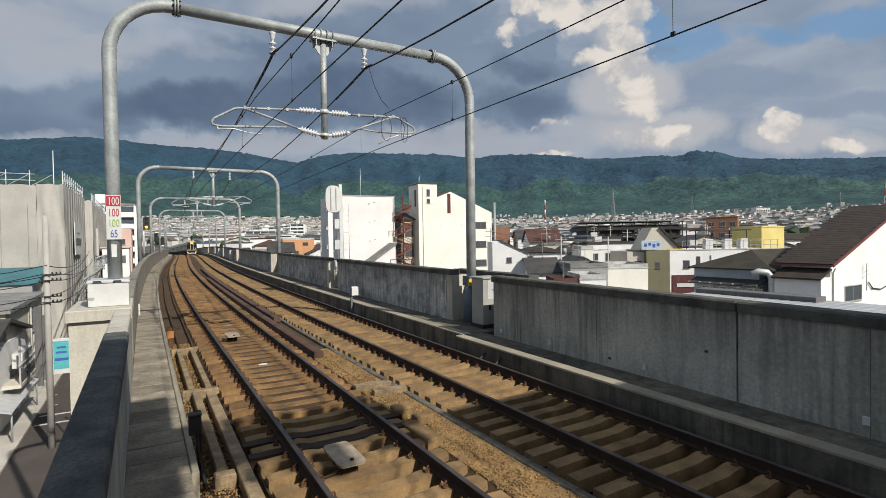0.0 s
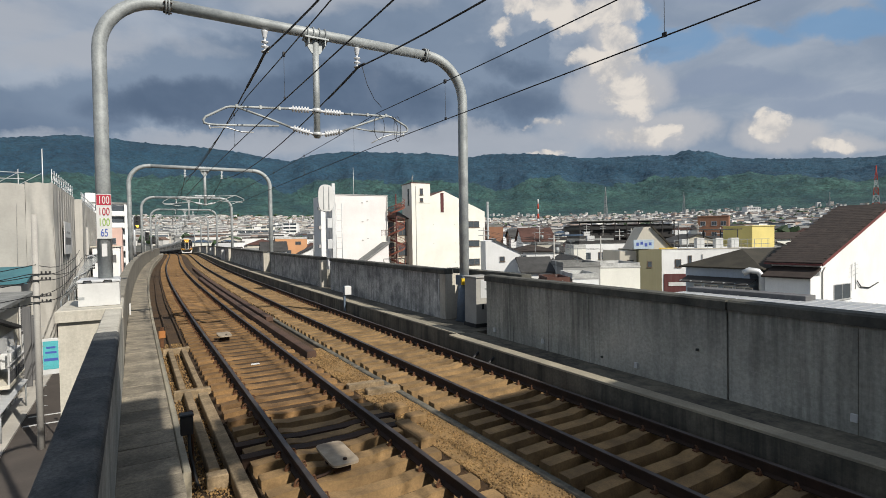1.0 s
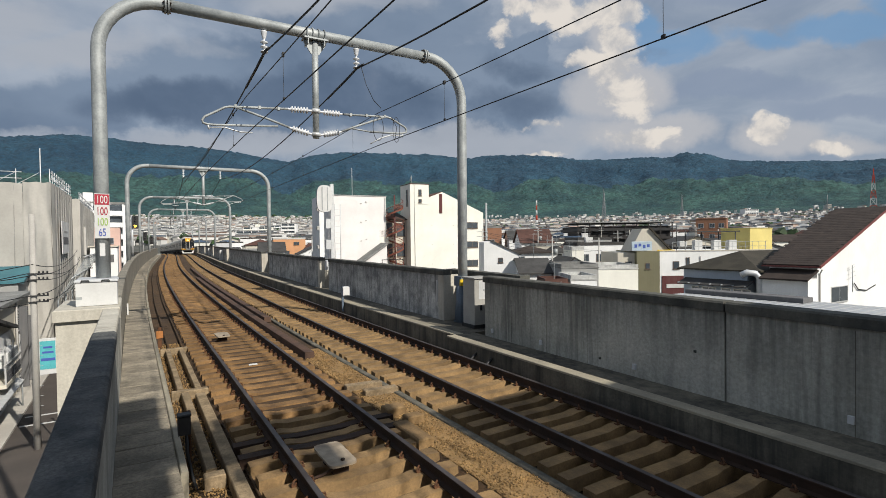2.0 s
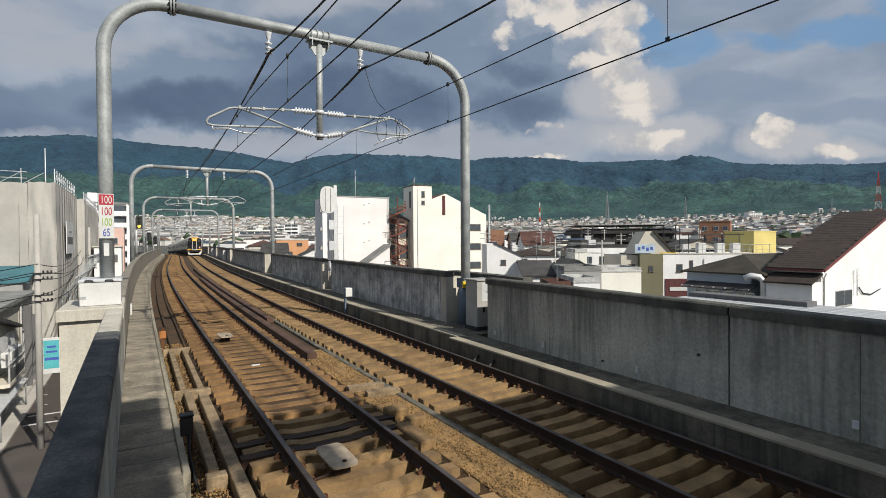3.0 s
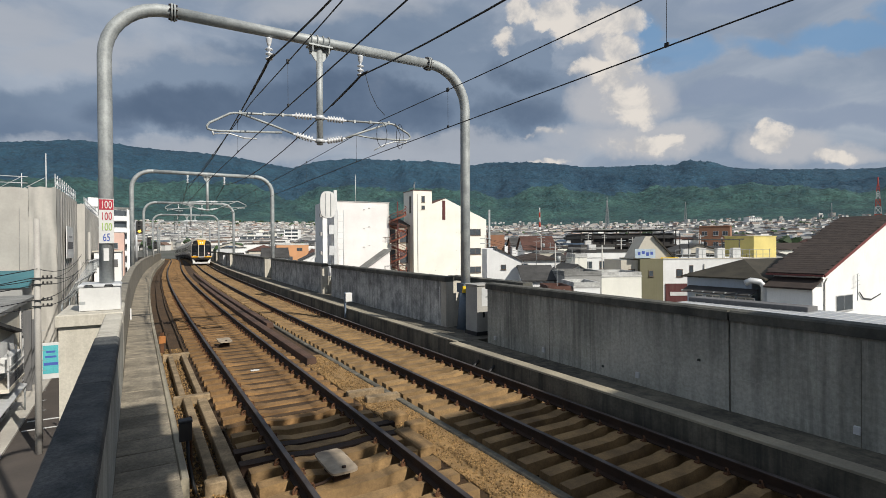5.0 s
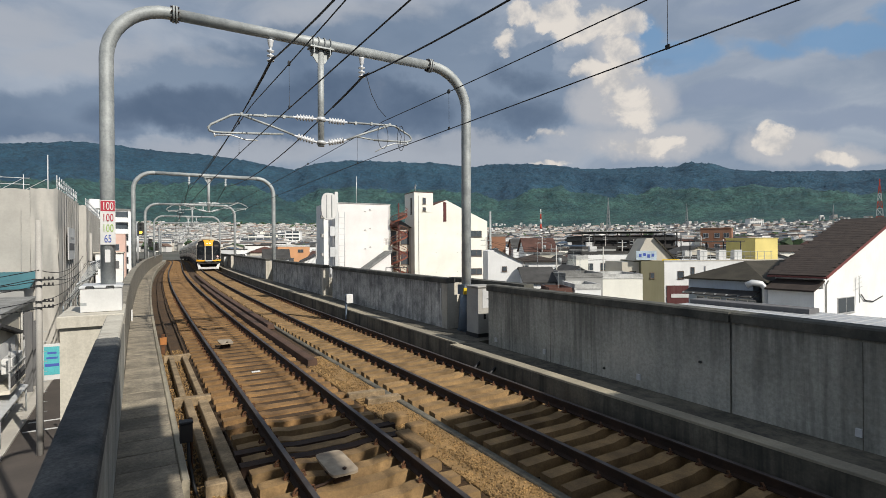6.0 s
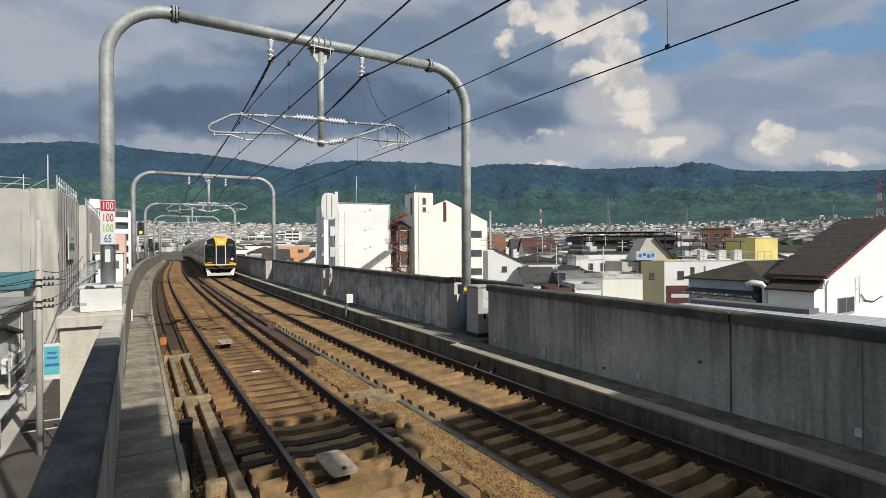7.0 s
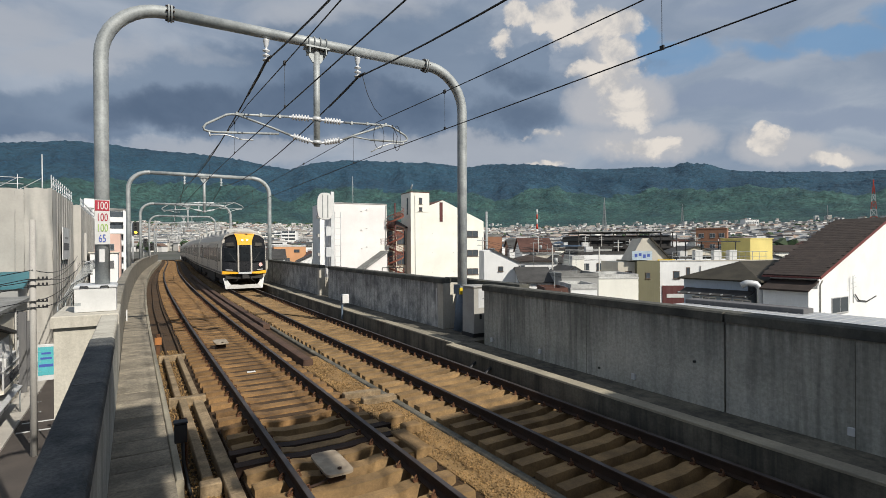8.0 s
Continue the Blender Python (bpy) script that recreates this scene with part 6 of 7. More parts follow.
def far_trees():
    r = random.Random(5)
    b = Build()
    for _ in range(1100):
        az = AXIS + radians(r.uniform(-46, 46))
        dist = 250 + (1450 if az > AXIS - radians(8) else 2200) * r.random() ** 0.8
        x, y = dist * math.sin(az), dist * math.cos(az)
        if abs(x - float(np.interp(y, LINE_Y, LINE_X)) - 4) < 14 and y < 520:
            continue
        z, s = land(x, y), r.uniform(3, 6.5) * (1.6 if dist > 1800 else 1)
        for _ in range(7):
            c = Vector((x + r.uniform(-s, s), y + r.uniform(-s, s), z + r.uniform(0.6, 1.7) * s * 0.8))
            q = s * r.uniform(0.4, 0.75)
            m = Matrix.Translation(c) @ Euler((r.random() * 6, r.random() * 6, r.random() * 6)).to_matrix().to_4x4()
            b.add([(q, 0, 0), (-q, 0, 0), (0, q, 0), (0, -q, 0), (0, 0, q), (0, 0, -q)], [(0, 2, 4), (2, 1, 4), (1, 3, 4), (3, 0, 4), (2, 0, 5), (1, 2, 5), (3, 1, 5), (0, 3, 5)], False, m)
    me = bpy.data.meshes.new("far_trees")
    me.from_pydata(b.v, [], b.f)
    me.materials.append(LEAF)
    tagged(new("far_trees", me), "dark green distant trees between the houses", "trees", kind="stuff")


far_trees()


def lattice(name, label, x, y, height, base, red):
    z = land(x, y) - 1
    t = thing(name, label, "tower", pose(x, y, z, 0, 0, 20))
    RED = surface("aviation_red", (0.55, 0.06, 0.03), None, 0.6)
    n = 8
    w = lambda k: base * (1 - 0.86 * k / n)
    for k in range(n):
        z0, z1 = height * k / n, height * (k + 1) / n
        mat = (RED if k % 2 else WHITE_PAINT) if red else GALV
        b = Build()
        rr = height * 0.006
        for i in range(4):
            a, c = ((-1, -1), (1, -1), (1, 1), (-1, 1))[i], ((1, -1), (1, 1), (-1, 1), (-1, -1))[i]
            p0, p1 = (a[0] * w(k), a[1] * w(k), z0), (a[0] * w(k + 1), a[1] * w(k + 1), z1)
            q0, q1 = (c[0] * w(k), c[1] * w(k), z0), (c[0] * w(k + 1), c[1] * w(k + 1), z1)
            b.tube([p0, p1], rr, 4).tube([p0, q1], rr * 0.7, 4).tube([q0, p1], rr * 0.7, 4).tube([p1, q1], rr * 0.7, 4)
        part("section", b, mat, t)
    if not red and base > 2:
        for k in (0.72, 0.84, 0.96):
            part("crossarm", Build().tube([(-base * 0.85, 0, height * k), (base * 0.85, 0, height * k)], height * 0.006, 4), GALV, t)
    part("mast", Build().tube([(0, 0, height), (0, 0, height * 1.12)], height * 0.008, 5), RED if red else GALV, t)
    return t


lattice("transmission_tower", "grey steel lattice transmission tower", 789, 694, 66, 4.0, False)
lattice("transmission_tower", "grey steel lattice transmission tower", 1240, 830, 60, 4.0, False)
lattice("radio_tower", "red and white lattice radio tower", 497.2, 169.3, 47, 3.6, True)
lattice("radio_tower", "slim white lattice mast behind houses", 573, 231, 33, 1.2, False)


def chimney():
    t = thing("striped_chimney", "red and white striped chimney on lattice legs", "chimney", pose(608, 685, land(608, 685) - 1))
    for k in range(6):
        part("band", Build().tube([(0, 0, 8.6 * k), (0, 0, 8.6 * (k + 1))], [2.0 - 0.15 * k, 1.85 - 0.15 * k], 12), WHITE_PAINT if k % 2 else surface("aviation_red", (0.55, 0.06, 0.03), None, 0.6), t)


chimney()


def town_poles():
    """Street poles between the houses, each with its crossarms and a run of cables."""
    r = random.Random(31)
    spots = [(47.5, 50.5, 3.2), (43, 60, 4.5), (58, 52, 3.0), (66, 74, 5.0), (80, 88, 5.2), (74, 62, 4.2), (92, 74, 4.6), (104, 98, 6.0), (88, 52, 4.2), (110, 70, 5.2), (58, 96, 5.2), (28, 92, 4.0), (38, 120, 4.5), (126, 112, 6.5), (150, 96, 6.5), (70, 120, 5.5)]
    for i, (x, y, top) in enumerate(spots):
        t = thing("street_pole", "thin grey street pole with crossarms among the houses", "utility pole", pose(x, y, -7.4, 0, 0, -30), "street poles in the town")
        h = top + 7.4
        part("pole", Build().tube([(0, 0, 0), (0, 0, h)], [0.13, 0.08], 8), PIPE, t)
        for z in (h - 0.5, h - 1.2):
            part("crossarm", Build().box(-0.8, 0.8, -0.05, 0.05, z, z + 0.09), GALV, t)
        if i % 3 == 0:
            part("transformer", Build().lathe([(0.05, 0), (0.28, 0.02), (0.28, 0.75), (0.05, 0.8)], 10, pose(0.42, 0, h - 2.4)), GALV, t)
    for (x, y, a), (u, v, b) in zip(spots, spots[1:] + spots[:1]):
        if math.hypot(x - u, y - v) > 36:
            continue
        for k, dz in enumerate((0.45, 1.1, 1.9)):
            t = thing("town_cable", "thin dark cable between street poles", "cable", group="town cables")
            p, q = Vector((x + 0.3 * k, y, a - dz)), Vector((u + 0.3 * k, v, b - dz))
            part("cable", Build().tube([p.lerp(q, w) - Vector((0, 0, 0.6 * 4 * w * (1 - w))) for w in np.linspace(0, 1, 9)], 0.024, 4), WIRE, t)


town_poles()


# ---------------------------------------------------------------- left of the viaduct
def sheeted_block():
    t = thing("sheeted_building", "building wrapped in pale beige scaffolding sheets", "scaffolded building")
    SHEET = surface("beige_scaffold_sheet", (0.44, 0.42, 0.385), (0.36, 0.345, 0.315), 0.85, 0, 0.25, 5, 0.15, 0.1, 0.12, (0.4, 0.38, 0.36))
    part("core", Build().box(-26, -6.4, 57.2, 99, -7.6, 7.6), WALLS["grey"], t)

    def sheet(p, q, z0, z1, nx, nz, amp, seed):
        p, q = Vector(p), Vector(q)
        side = (q - p).normalized().cross(Vector((0, 0, 1)))
        v, f = [], []
        for j in range(nz + 1):
            for i in range(nx + 1):
                u, w = i / nx, j / nz
                c = p.lerp(q, u)
                k = noise.noise(Vector((u * nx * 0.31, w * nz * 0.16, seed))) * amp + noise.noise(Vector((u * nx * 0.8, w * nz * 0.3, seed + 7))) * amp * 0.4
                c = c + side * k
                v.append((c.x, c.y, z0 + (z1 - z0) * w + (0.04 * math.sin(u * nx * 0.9 + seed) if j == nz else 0)))
        for j in range(nz):
            for i in range(nx):
                a = j * (nx + 1) + i
                f.append((a, a + 1, a + nx + 2, a + nx + 1))
        n = len(v)
        v2 = [(x - side.x * 0.03, y - side.y * 0.03, z) for x, y, z in v]
        return Build().add(v + v2, f + [tuple(n + i for i in reversed(q)) for q in f], True)

    part("front_sheet", sheet((-26, 56.9, 0), (-7.92, 56.42, 0), -7, 8.3, 60, 30, 0.10, 1), SHEET, t)
    part("step_sheet", sheet((-7.9, 56.4, 0), (-5.9, 56.0, 0), -7, 8.4, 14, 30, 0.22, 2), SHEET, t)
    part("side_sheet", sheet((-5.9, 56.0, 0), (-5.7, 72.0, 0), -7, 8.4, 40, 30, 0.12, 3), SHEET, t)
    part("step_side_sheet", sheet((-5.7, 72.0, 0), (-5.0, 72.3, 0), -7, 8.2, 8, 20, 0.08, 4), SHEET, t)
    part("far_side_sheet", sheet((-5.0, 72.3, 0), (-5.0, 98.0, 0), -7, 7.9, 40, 24, 0.1, 5), SHEET, t)
    for z in (8.75, 9.3):
        part("scaffold_rail", Build().tube([(-26, 56.9, z), (-8, 56.9, z)], 0.035, 6), GALV_PALE, t)
        part("scaffold_rail", Build().tube([(-6, 56.2, z), (-5.8, 72, z)], 0.035, 6), GALV_PALE, t)
        part("scaffold_rail", Build().tube([(-5.1, 72.5, z - 0.5), (-5.1, 98, z - 0.5)], 0.035, 6), GALV_PALE, t)
    for k in range(12):
        part("scaffold_post", Build().tube([(-26 + 1.6 * k, 56.9, 7), (-26 + 1.6 * k, 56.9, 9.6)], 0.035, 6), GALV_PALE, t)
        part("scaffold_brace", Build().tube([(-26 + 1.6 * k, 56.9, 8.2), (-24.4 + 1.6 * k, 56.9, 9.3)], 0.025, 5), GALV_PALE, t)
    for k in range(11):
        part("scaffold_post", Build().tube([(-6 + 0.02 * k, 56.2 + 1.5 * k, 7), (-6 + 0.02 * k, 56.2 + 1.5 * k, 9.6)], 0.035, 6), GALV_PALE, t)
        part("scaffold_brace", Build().tube([(-6, 56.2 + 1.5 * k, 8.2), (-6, 57.7 + 1.5 * k, 9.3)], 0.025, 5), GALV_PALE, t)
    for k in range(14):
        part("scaffold_post", Build().tube([(-5.1, 73 + 1.8 * k, 7), (-5.1, 73 + 1.8 * k, 9.1)], 0.035, 6), GALV_PALE, t)
    SEAM = surface("sheet_seam", (0.36, 0.35, 0.33), None, 0.9)
    for k in range(10):
        part("sheet_seam", Build().tube([(-25.2 + 1.85 * k, 56.86 - 0.049 * k, -7), (-25.15 + 1.85 * k, 56.86 - 0.049 * k, 8.1)], 0.03, 5), SEAM, t)
    for k in range(8):
        part("sheet_seam", Build().tube([(-5.72, 57.6 + 1.85 * k, -7), (-5.72, 57.6 + 1.85 * k, 8.2)], 0.03, 5), SEAM, t)
    for k in range(13):
        part("sheet_seam", Build().tube([(-4.9, 73.6 + 1.85 * k, -7), (-4.9, 73.6 + 1.85 * k, 7.8)], 0.03, 5), SEAM, t)
    banner = part("banner", Build().box(-5.60, -5.54, 59.8, 65.8, 2.1, 5.2), WHITE_PAINT, t, "white banner with dark bars")
    part("banner_bar", Build().box(-5.536, -5.524, 60.6, 65.0, 3.0, 3.7), WALLS["darkgrey"], banner)
    part("banner_bar", Build().box(-5.536, -5.524, 61.4, 64.4, 4.1, 4.3), WALLS["grey"], banner)
    part("mast", Build().tube([(-9.2, 78, 7), (-9.2, 78, 14.6)], 0.06, 6), GALV_PALE, t)


sheeted_block()


def street_houses():
    t = thing("street_house", "beige house with a sloped grey roof and dark fins", "house", None, "street houses")
    part("wall", Build().box(-15, -6.95, 45.2, 50.5, -7.3, -0.85), WALLS["beige"], t)
    part("upper_wall", Build().box(-15, -6.97, 38.5, 45.196, -7.3, -0.95), WALLS["beige"], t)
    part("roof", Build().prism([(38.2, -0.92), (50.9, -0.82), (50.9, -0.58), (38.2, -0.66)], -15.4, -6.7, "x"), ROOFS["grey"], t)
    for y in (46.6, 48.6, 50.0):
        part("fin", Build().box(-6.948, -6.45, y, y + 0.22, -7.1, -1.4 if y < 47 else -2.4), WALLS["darkgrey"], t, "dark projecting fin")
    for y, z in ((45.9, -3.0), (47.7, -5.6), (49.4, -3.4), (45.9, -6.2)):
        window_on(t, "X", -6.95, y, z, 0.9, 1.5, SILVER)
    part("drain_pipe", Build().tube([(-6.85, 45.3, -1.0), (-6.85, 45.3, -7.1)], 0.06, 6), PIPE, t)
    t = thing("street_house", "white house with a small balcony and dark tiled roof", "house", None, "street houses")
    part("wall", Build().box(-14, -6.9, 33, 43.4, -7.3, -2.55), WALLS["white"], t)
    part("roof", Build().prism([(32.6, -2.3), (37.5, -1.1), (43.9, -2.35), (43.9, -2.55), (37.5, -1.3), (32.6, -2.5)], -14.5, -6.55, "x"), ROOFS["slate"], t)
    bal = part("balcony", Build().slab(-6.898, -6.05, 36.6, 41.2, -4.95, -4.75, 0.02), WALLS["beige"], t)
    for y in (36.7, 38.9, 41.06):
        part("balcony_post", Build().box(-6.14, -6.06, y, y + 0.08, -4.75, -2.6), SILVER, bal)
    for k in range(7):
        part("slat", Build().box(-6.10, -6.07, 36.8, 41.05, -4.7 + k * 0.09, -4.64 + k * 0.09), WALLS["darkgrey"], bal)
    part("balcony_rail", Build().box(-6.16, -6.04, 36.6, 41.2, -3.72, -3.66), SILVER, bal)
    ac = part("air_conditioner", Build().slab(-6.6, -6.12, 37.6, 40.6, -4.0, -3.15, 0.03), WHITE_PAINT, bal)
    for k in range(7):
        part("louvre", Build().box(-6.118, -6.10, 37.7, 40.5, -3.92 + k * 0.1, -3.87 + k * 0.1), GALV, ac)
    part("porch_roof", Build().prism([(-6.898, -5.2), (-5.95, -5.5), (-5.95, -5.56), (-6.898, -5.27)], 33.5, 41.4, "y"), GALV_PALE, t, "pale translucent porch roof")
    for y in (34.0, 41.2):
        part("porch_post", Build().tube([(-6.05, y, -7.13), (-6.05, y, -5.5)], 0.05, 6), GALV, t)
    for y in (35.0, 39.6, 42.4):
        window_on(t, "X", -6.9, y, -7.0 if y > 36 else -4.4, 1.5, 1.7 if y > 36 else 1.3, SILVER)
    t = thing("tarp_roof_house", "low building with a teal sheet roof", "building")
    part("wall", Build().box(-20, -7.6, 51.2, 55.5, -7.3, 0.2), WALLS["grey"], t)
    part("roof", Build().prism([(51.0, 0.2), (55.8, 1.2), (55.8, 1.0), (51.0, 0.0)], -20.3, -7.2, "x"), surface("teal_sheet", (0.05, 0.17, 0.20), (0.04, 0.13, 0.16), 0.6, 0, 0.8, 8, 0.1, 0.15), t, "teal sheet roof")
    t = thing("pink_house", "pale pink flat-roofed house beyond the sheeted building", "house")
    part("wall", Build().box(-6.5, -1.9, 118, 130, -7.6, 6.2), WALLS["pink"], t)
    part("roof", Build().slab(-6.6, -1.8, 117.9, 130.1, 6.202, 6.4, 0.03), WALLS["white"], t)
    window_on(t, "y", 118, -3.6, 3.0, 1.4, 1.2, SILVER)
    t = thing("white_shop", "small white building with a dark band beside the viaduct", "building")
    part("wall", Build().box(-4.6, -1.6, 80, 88, -7.6, 2.6), WALLS["white"], t)
    part("roof", Build().slab(-4.8, -1.5, 79.8, 88.2, 2.602, 2.75, 0.02), WALLS["beige"], t)
    part("shutter", Build().box(-4.3, -2.0, 79.95, 79.996, 0.6, 1.6), WALLS["darkgrey"], t)
    apartment(-15, 150, 14, 14, 7, WALLS["white"], 8, -7.4)


street_houses()


def street_furniture():
    POLE = surface("concrete_pole", (0.42, 0.40, 0.37), (0.34, 0.325, 0.30), 0.85, 0, 0.8, 16, 0.15, 0.15)
    for x, y, top in ((-4.22, 32.4, 4.5), (-4.2, 66, 4.8), (-4.4, 58, 1.9)):
        t = thing("utility_pole", "grey concrete utility pole with crossarms and cables", "utility pole", pose(x, y, -7.3), "utility poles")
        h = top + 7.3
        part("pole", Build().tube([(0, 0, 0), (0, 0, h)], [0.16, 0.125], 12), POLE, t)
        for z in (h - 3.0, h - 3.3, h - 4.1, h - 4.4):
            arm = part("crossarm", Build().box(-0.2, 0.62, -0.2, -0.14, z, z + 0.06), BLACK, t)
            for u in (0.25, 0.42, 0.58):
                part("insulator", Build().lathe([(0.03, 0), (0.05, 0.03), (0.03, 0.06), (0.045, 0.09), (0.015, 0.11)], 8, pose(u, -0.17, z + 0.06)), BLACK, arm)
        for k in range(9):
            part("step_bolt", Build().tube([(0.12, 0, 2.2 + k * 0.5), (0.3, 0, 2.2 + k * 0.5)], 0.012, 5), GALV, t)
    for x0, z0, z1 in ((-4.4, 1.55, 1.2), (-4.0, 1.25, 1.0), (-3.7, 1.55, 1.6), (-4.3, 0.45, 0.2), (-3.8, 0.15, 0.1), (-4.2, 2.0, 1.9)):
        t = thing("street_cable", "thin dark overhead street cable", "cable", group="street cables")
        p = [Vector((x0 - 14 * u, 32.25 + 10 * u, z0 + (z1 - z0) * u - 0.8 * 4 * u * (1 - u))) for u in np.linspace(0, 1, 10)]
        part("cable", Build().tube(p, 0.022, 5), WIRE, t)
        q = [Vector((x0 - 0.7 * u, 32.25 + 34 * u, z0 + 0.4 * u - 0.7 * 4 * u * (1 - u))) for u in np.linspace(0, 1, 12)]
        part("cable", Build().tube(q, 0.022, 5), WIRE, t)
    t = thing("cyan_signboard", "cyan and white vertical signboard with dark bars", "signboard", pose(-3.72, 32.45, -7.3, 0, 0, -4))
    part("post", Build().tube([(0.36, 0.1, 0), (0.36, 0.1, 5.6)], 0.035, 6), WHITE_PAINT, t)
    face = part("board", Build().slab(-0.34, 0.34, -0.05, 0.05, 3.75, 5.55, 0.02), WHITE_PAINT, t)
    part("cyan_field", Build().box(-0.32, 0.32, -0.058, -0.053, 4.0, 5.42), surface("cyan_print", (0.10, 0.46, 0.50)), face, "cyan printed field")
    for k, (z, w) in enumerate(((5.05, 0.2), (4.8, 0.24), (4.42, 0.3))):
        part("dark_bar", Build().box(-w + 0.02, w, -0.066, -0.06, z, z + (0.1 if k < 2 else 0.14)), BLUE_INK, face)
    t = thing("street_mirror_post", "thin white post with a small round top and yellow base", "post", pose(-3.3, 34.5, -7.24))
    part("post", Build().tube([(0, 0, 0), (0, 0, 2.4)], 0.03, 6), WHITE_PAINT, t)
    part("ball", Build().lathe([(0.01, -0.1), (0.09, -0.05), (0.10, 0.02), (0.05, 0.1)], 10, pose(0, 0, 2.45)), WHITE_PAINT, t)
    part("yellow_sleeve", Build().tube([(0, 0, 0.02), (0, 0, 0.9)], 0.06, 8), YELLOW, t)
    # slanting white bars of a site hoarding below the sheets
    t = thing("site_frame", "pale steel bracing frame beside the sheeted building", "steel frame")
    for k in range(9):
        part("brace", Build().tube([(-5.0, 50 + k * 2.4, -1.4), (-3.2, 52 + k * 2.4, 2.0)], 0.035, 6), GALV, t)
    part("top_rail", Build().tube([(-3.2, 50, 2.0), (-3.2, 74, 2.0)], 0.05, 6), GALV_PALE, t)
    part("mid_rail", Build().tube([(-4.1, 50, 0.3), (-4.1, 74, 0.3)], 0.05, 6), GALV_PALE, t)
    for k in range(5):
        part("leg", Build().tube([(-5.0, 50 + k * 5.5, -7.2), (-5.0, 50 + k * 5.5, -1.4)], 0.06, 6), GALV, t)


street_furniture()


# ---------------------------------------------------------------- unseen roof behind the platform's end, laid out to cast the near shadows
def shade_canopy():
    t = thing("shade_canopy", "unseen grey roof added to shade the near tracks", "canopy")
    # added roof pieces, each sized from the shadow it throws on the line
    part("side_roof", Build().box(0.4, 3.5, -30, -0.75, 9.0, 9.15), GALV, t)
    part("cross_roof", Build().box(3.504, 7.2, -4.0, -2.6, 9.0, 9.15), GALV, t)
    part("main_roof", Build().box(7.85, 10.2, -42, -3.75, 9.0, 9.15), GALV, t)
    part("main_roof", Build().box(10.204, 18.5, -42, -4.7, 9.0, 9.15), GALV, t)
    # small added panels that roughen the outline of the cast shadow
    r = random.Random(2)
    for k in range(7):
        u = 3.9 + k * 0.47
        part("edge_panel", Build().box(u, u + r.uniform(0.18, 0.34), -2.49, -2.49 + r.uniform(0.15, 0.6), 8.98, 9.1), GALV, t)
        part("rear_panel", Build().box(u, u + r.uniform(0.15, 0.3), -4.2 - r.uniform(0.2, 0.8), -4.21, 8.98, 9.1), GALV, t)
    for x, y in ((18, -5.5), (18, -20), (18, -35), (10.2, -20), (10.2, -35), (10.2, -5.5), (3.2, -20), (3.2, -29)):
        part("post", Build().tube([(x, y, -7.3), (x, y, 9.0)], 0.14, 10), GALV, t)
    p = thing("platform", "grey concrete end of the station platform", "platform", kind="structure")
    part("slab", Build().box(-0.22, 1.05, -45, 0.6, -0.43, 1.1), CONCRETE, p)


shade_canopy()


# ---------------------------------------------------------------- train
STEEL = surface("brushed_stainless_steel", (0.52, 0.49, 0.44), (0.45, 0.42, 0.375), 0.42, 0.2, 1.2, 30, 0.03, 0.08)
TRAIN_ROOF = surface("grey_train_roof", (0.50, 0.49, 0.465), (0.38, 0.37, 0.35), 0.8, 0, 1.2, 14, 0.1, 0.2)
TRAIN_BLACK = surface("gloss_black_train_front", (0.012, 0.013, 0.015), (0.018, 0.018, 0.02), 0.3, 0, 2, 10, 0, 0.05, spec=0.3)
TRAIN_YELLOW = surface("orange_yellow_train_paint", (0.86, 0.43, 0.03), (0.80, 0.39, 0.03), 0.35, 0, 2, 10, 0, 0.04)
TRAIN_GLASS = surface("train_glass", (0.008, 0.010, 0.012), (0.014, 0.017, 0.02), 0.3, 0, 1.5, 5, 0.0, 0.1, spec=0.12)
TRAIN_WHITE = surface("white_train_paint", (0.72, 0.72, 0.70), (0.62, 0.62, 0.60), 0.45, 0, 2, 14, 0.03, 0.1)
UNDER = surface("dark_underframe", (0.035, 0.034, 0.033), (0.05, 0.046, 0.042), 0.85, 0, 2, 20, 0.2, 0.3)
HEADLIGHT = glowing("headlight_glow", (1.0, 0.95, 0.82), 1.1)
LED = surface("destination_display_dark", (0.02, 0.02, 0.02), (0.09, 0.08, 0.065), 0.5, 0, 6.0, 30, 0, 0.3)
CAR_L, CAR_W = 18.7, 1.375
SECTION = [(-CAR_W + 0.04, 0.95), (-CAR_W, 1.15), (-CAR_W, 2.55), (-CAR_W + 0.05, 3.05), (-CAR_W + 0.20, 3.36), (-CAR_W + 0.55, 3.54), (-0.45, 3.61), (0.45, 3.61), (CAR_W - 0.55, 3.54), (CAR_W - 0.20, 3.36), (CAR_W - 0.05, 3.05), (CAR_W, 2.55), (CAR_W, 1.15), (CAR_W - 0.04, 0.95)]


def front_curve(x):
    """How far the nose stands back at offset x."""
    return 0.32 * (abs(x) / CAR_W) ** 2.4


def nose(outline, depth=0.02, rake=0.10):
    """A panel on the curved nose, from (x, z) points; it bows round with the front."""
    b = Build()
    n = len(outline)
    f = lambda x, z: front_curve(x) + max(z - 1.6, 0) * rake
    v = [(x, f(x, z) - depth, z) for x, z in outline] + [(x, f(x, z) + 0.05, z) for x, z in outline]
    return b.add(v, [tuple(range(n)), tuple(range(2 * n - 1, n - 1, -1))] + [(i, i + n, (i + 1) % n + n, (i + 1) % n) for i in range(n)])


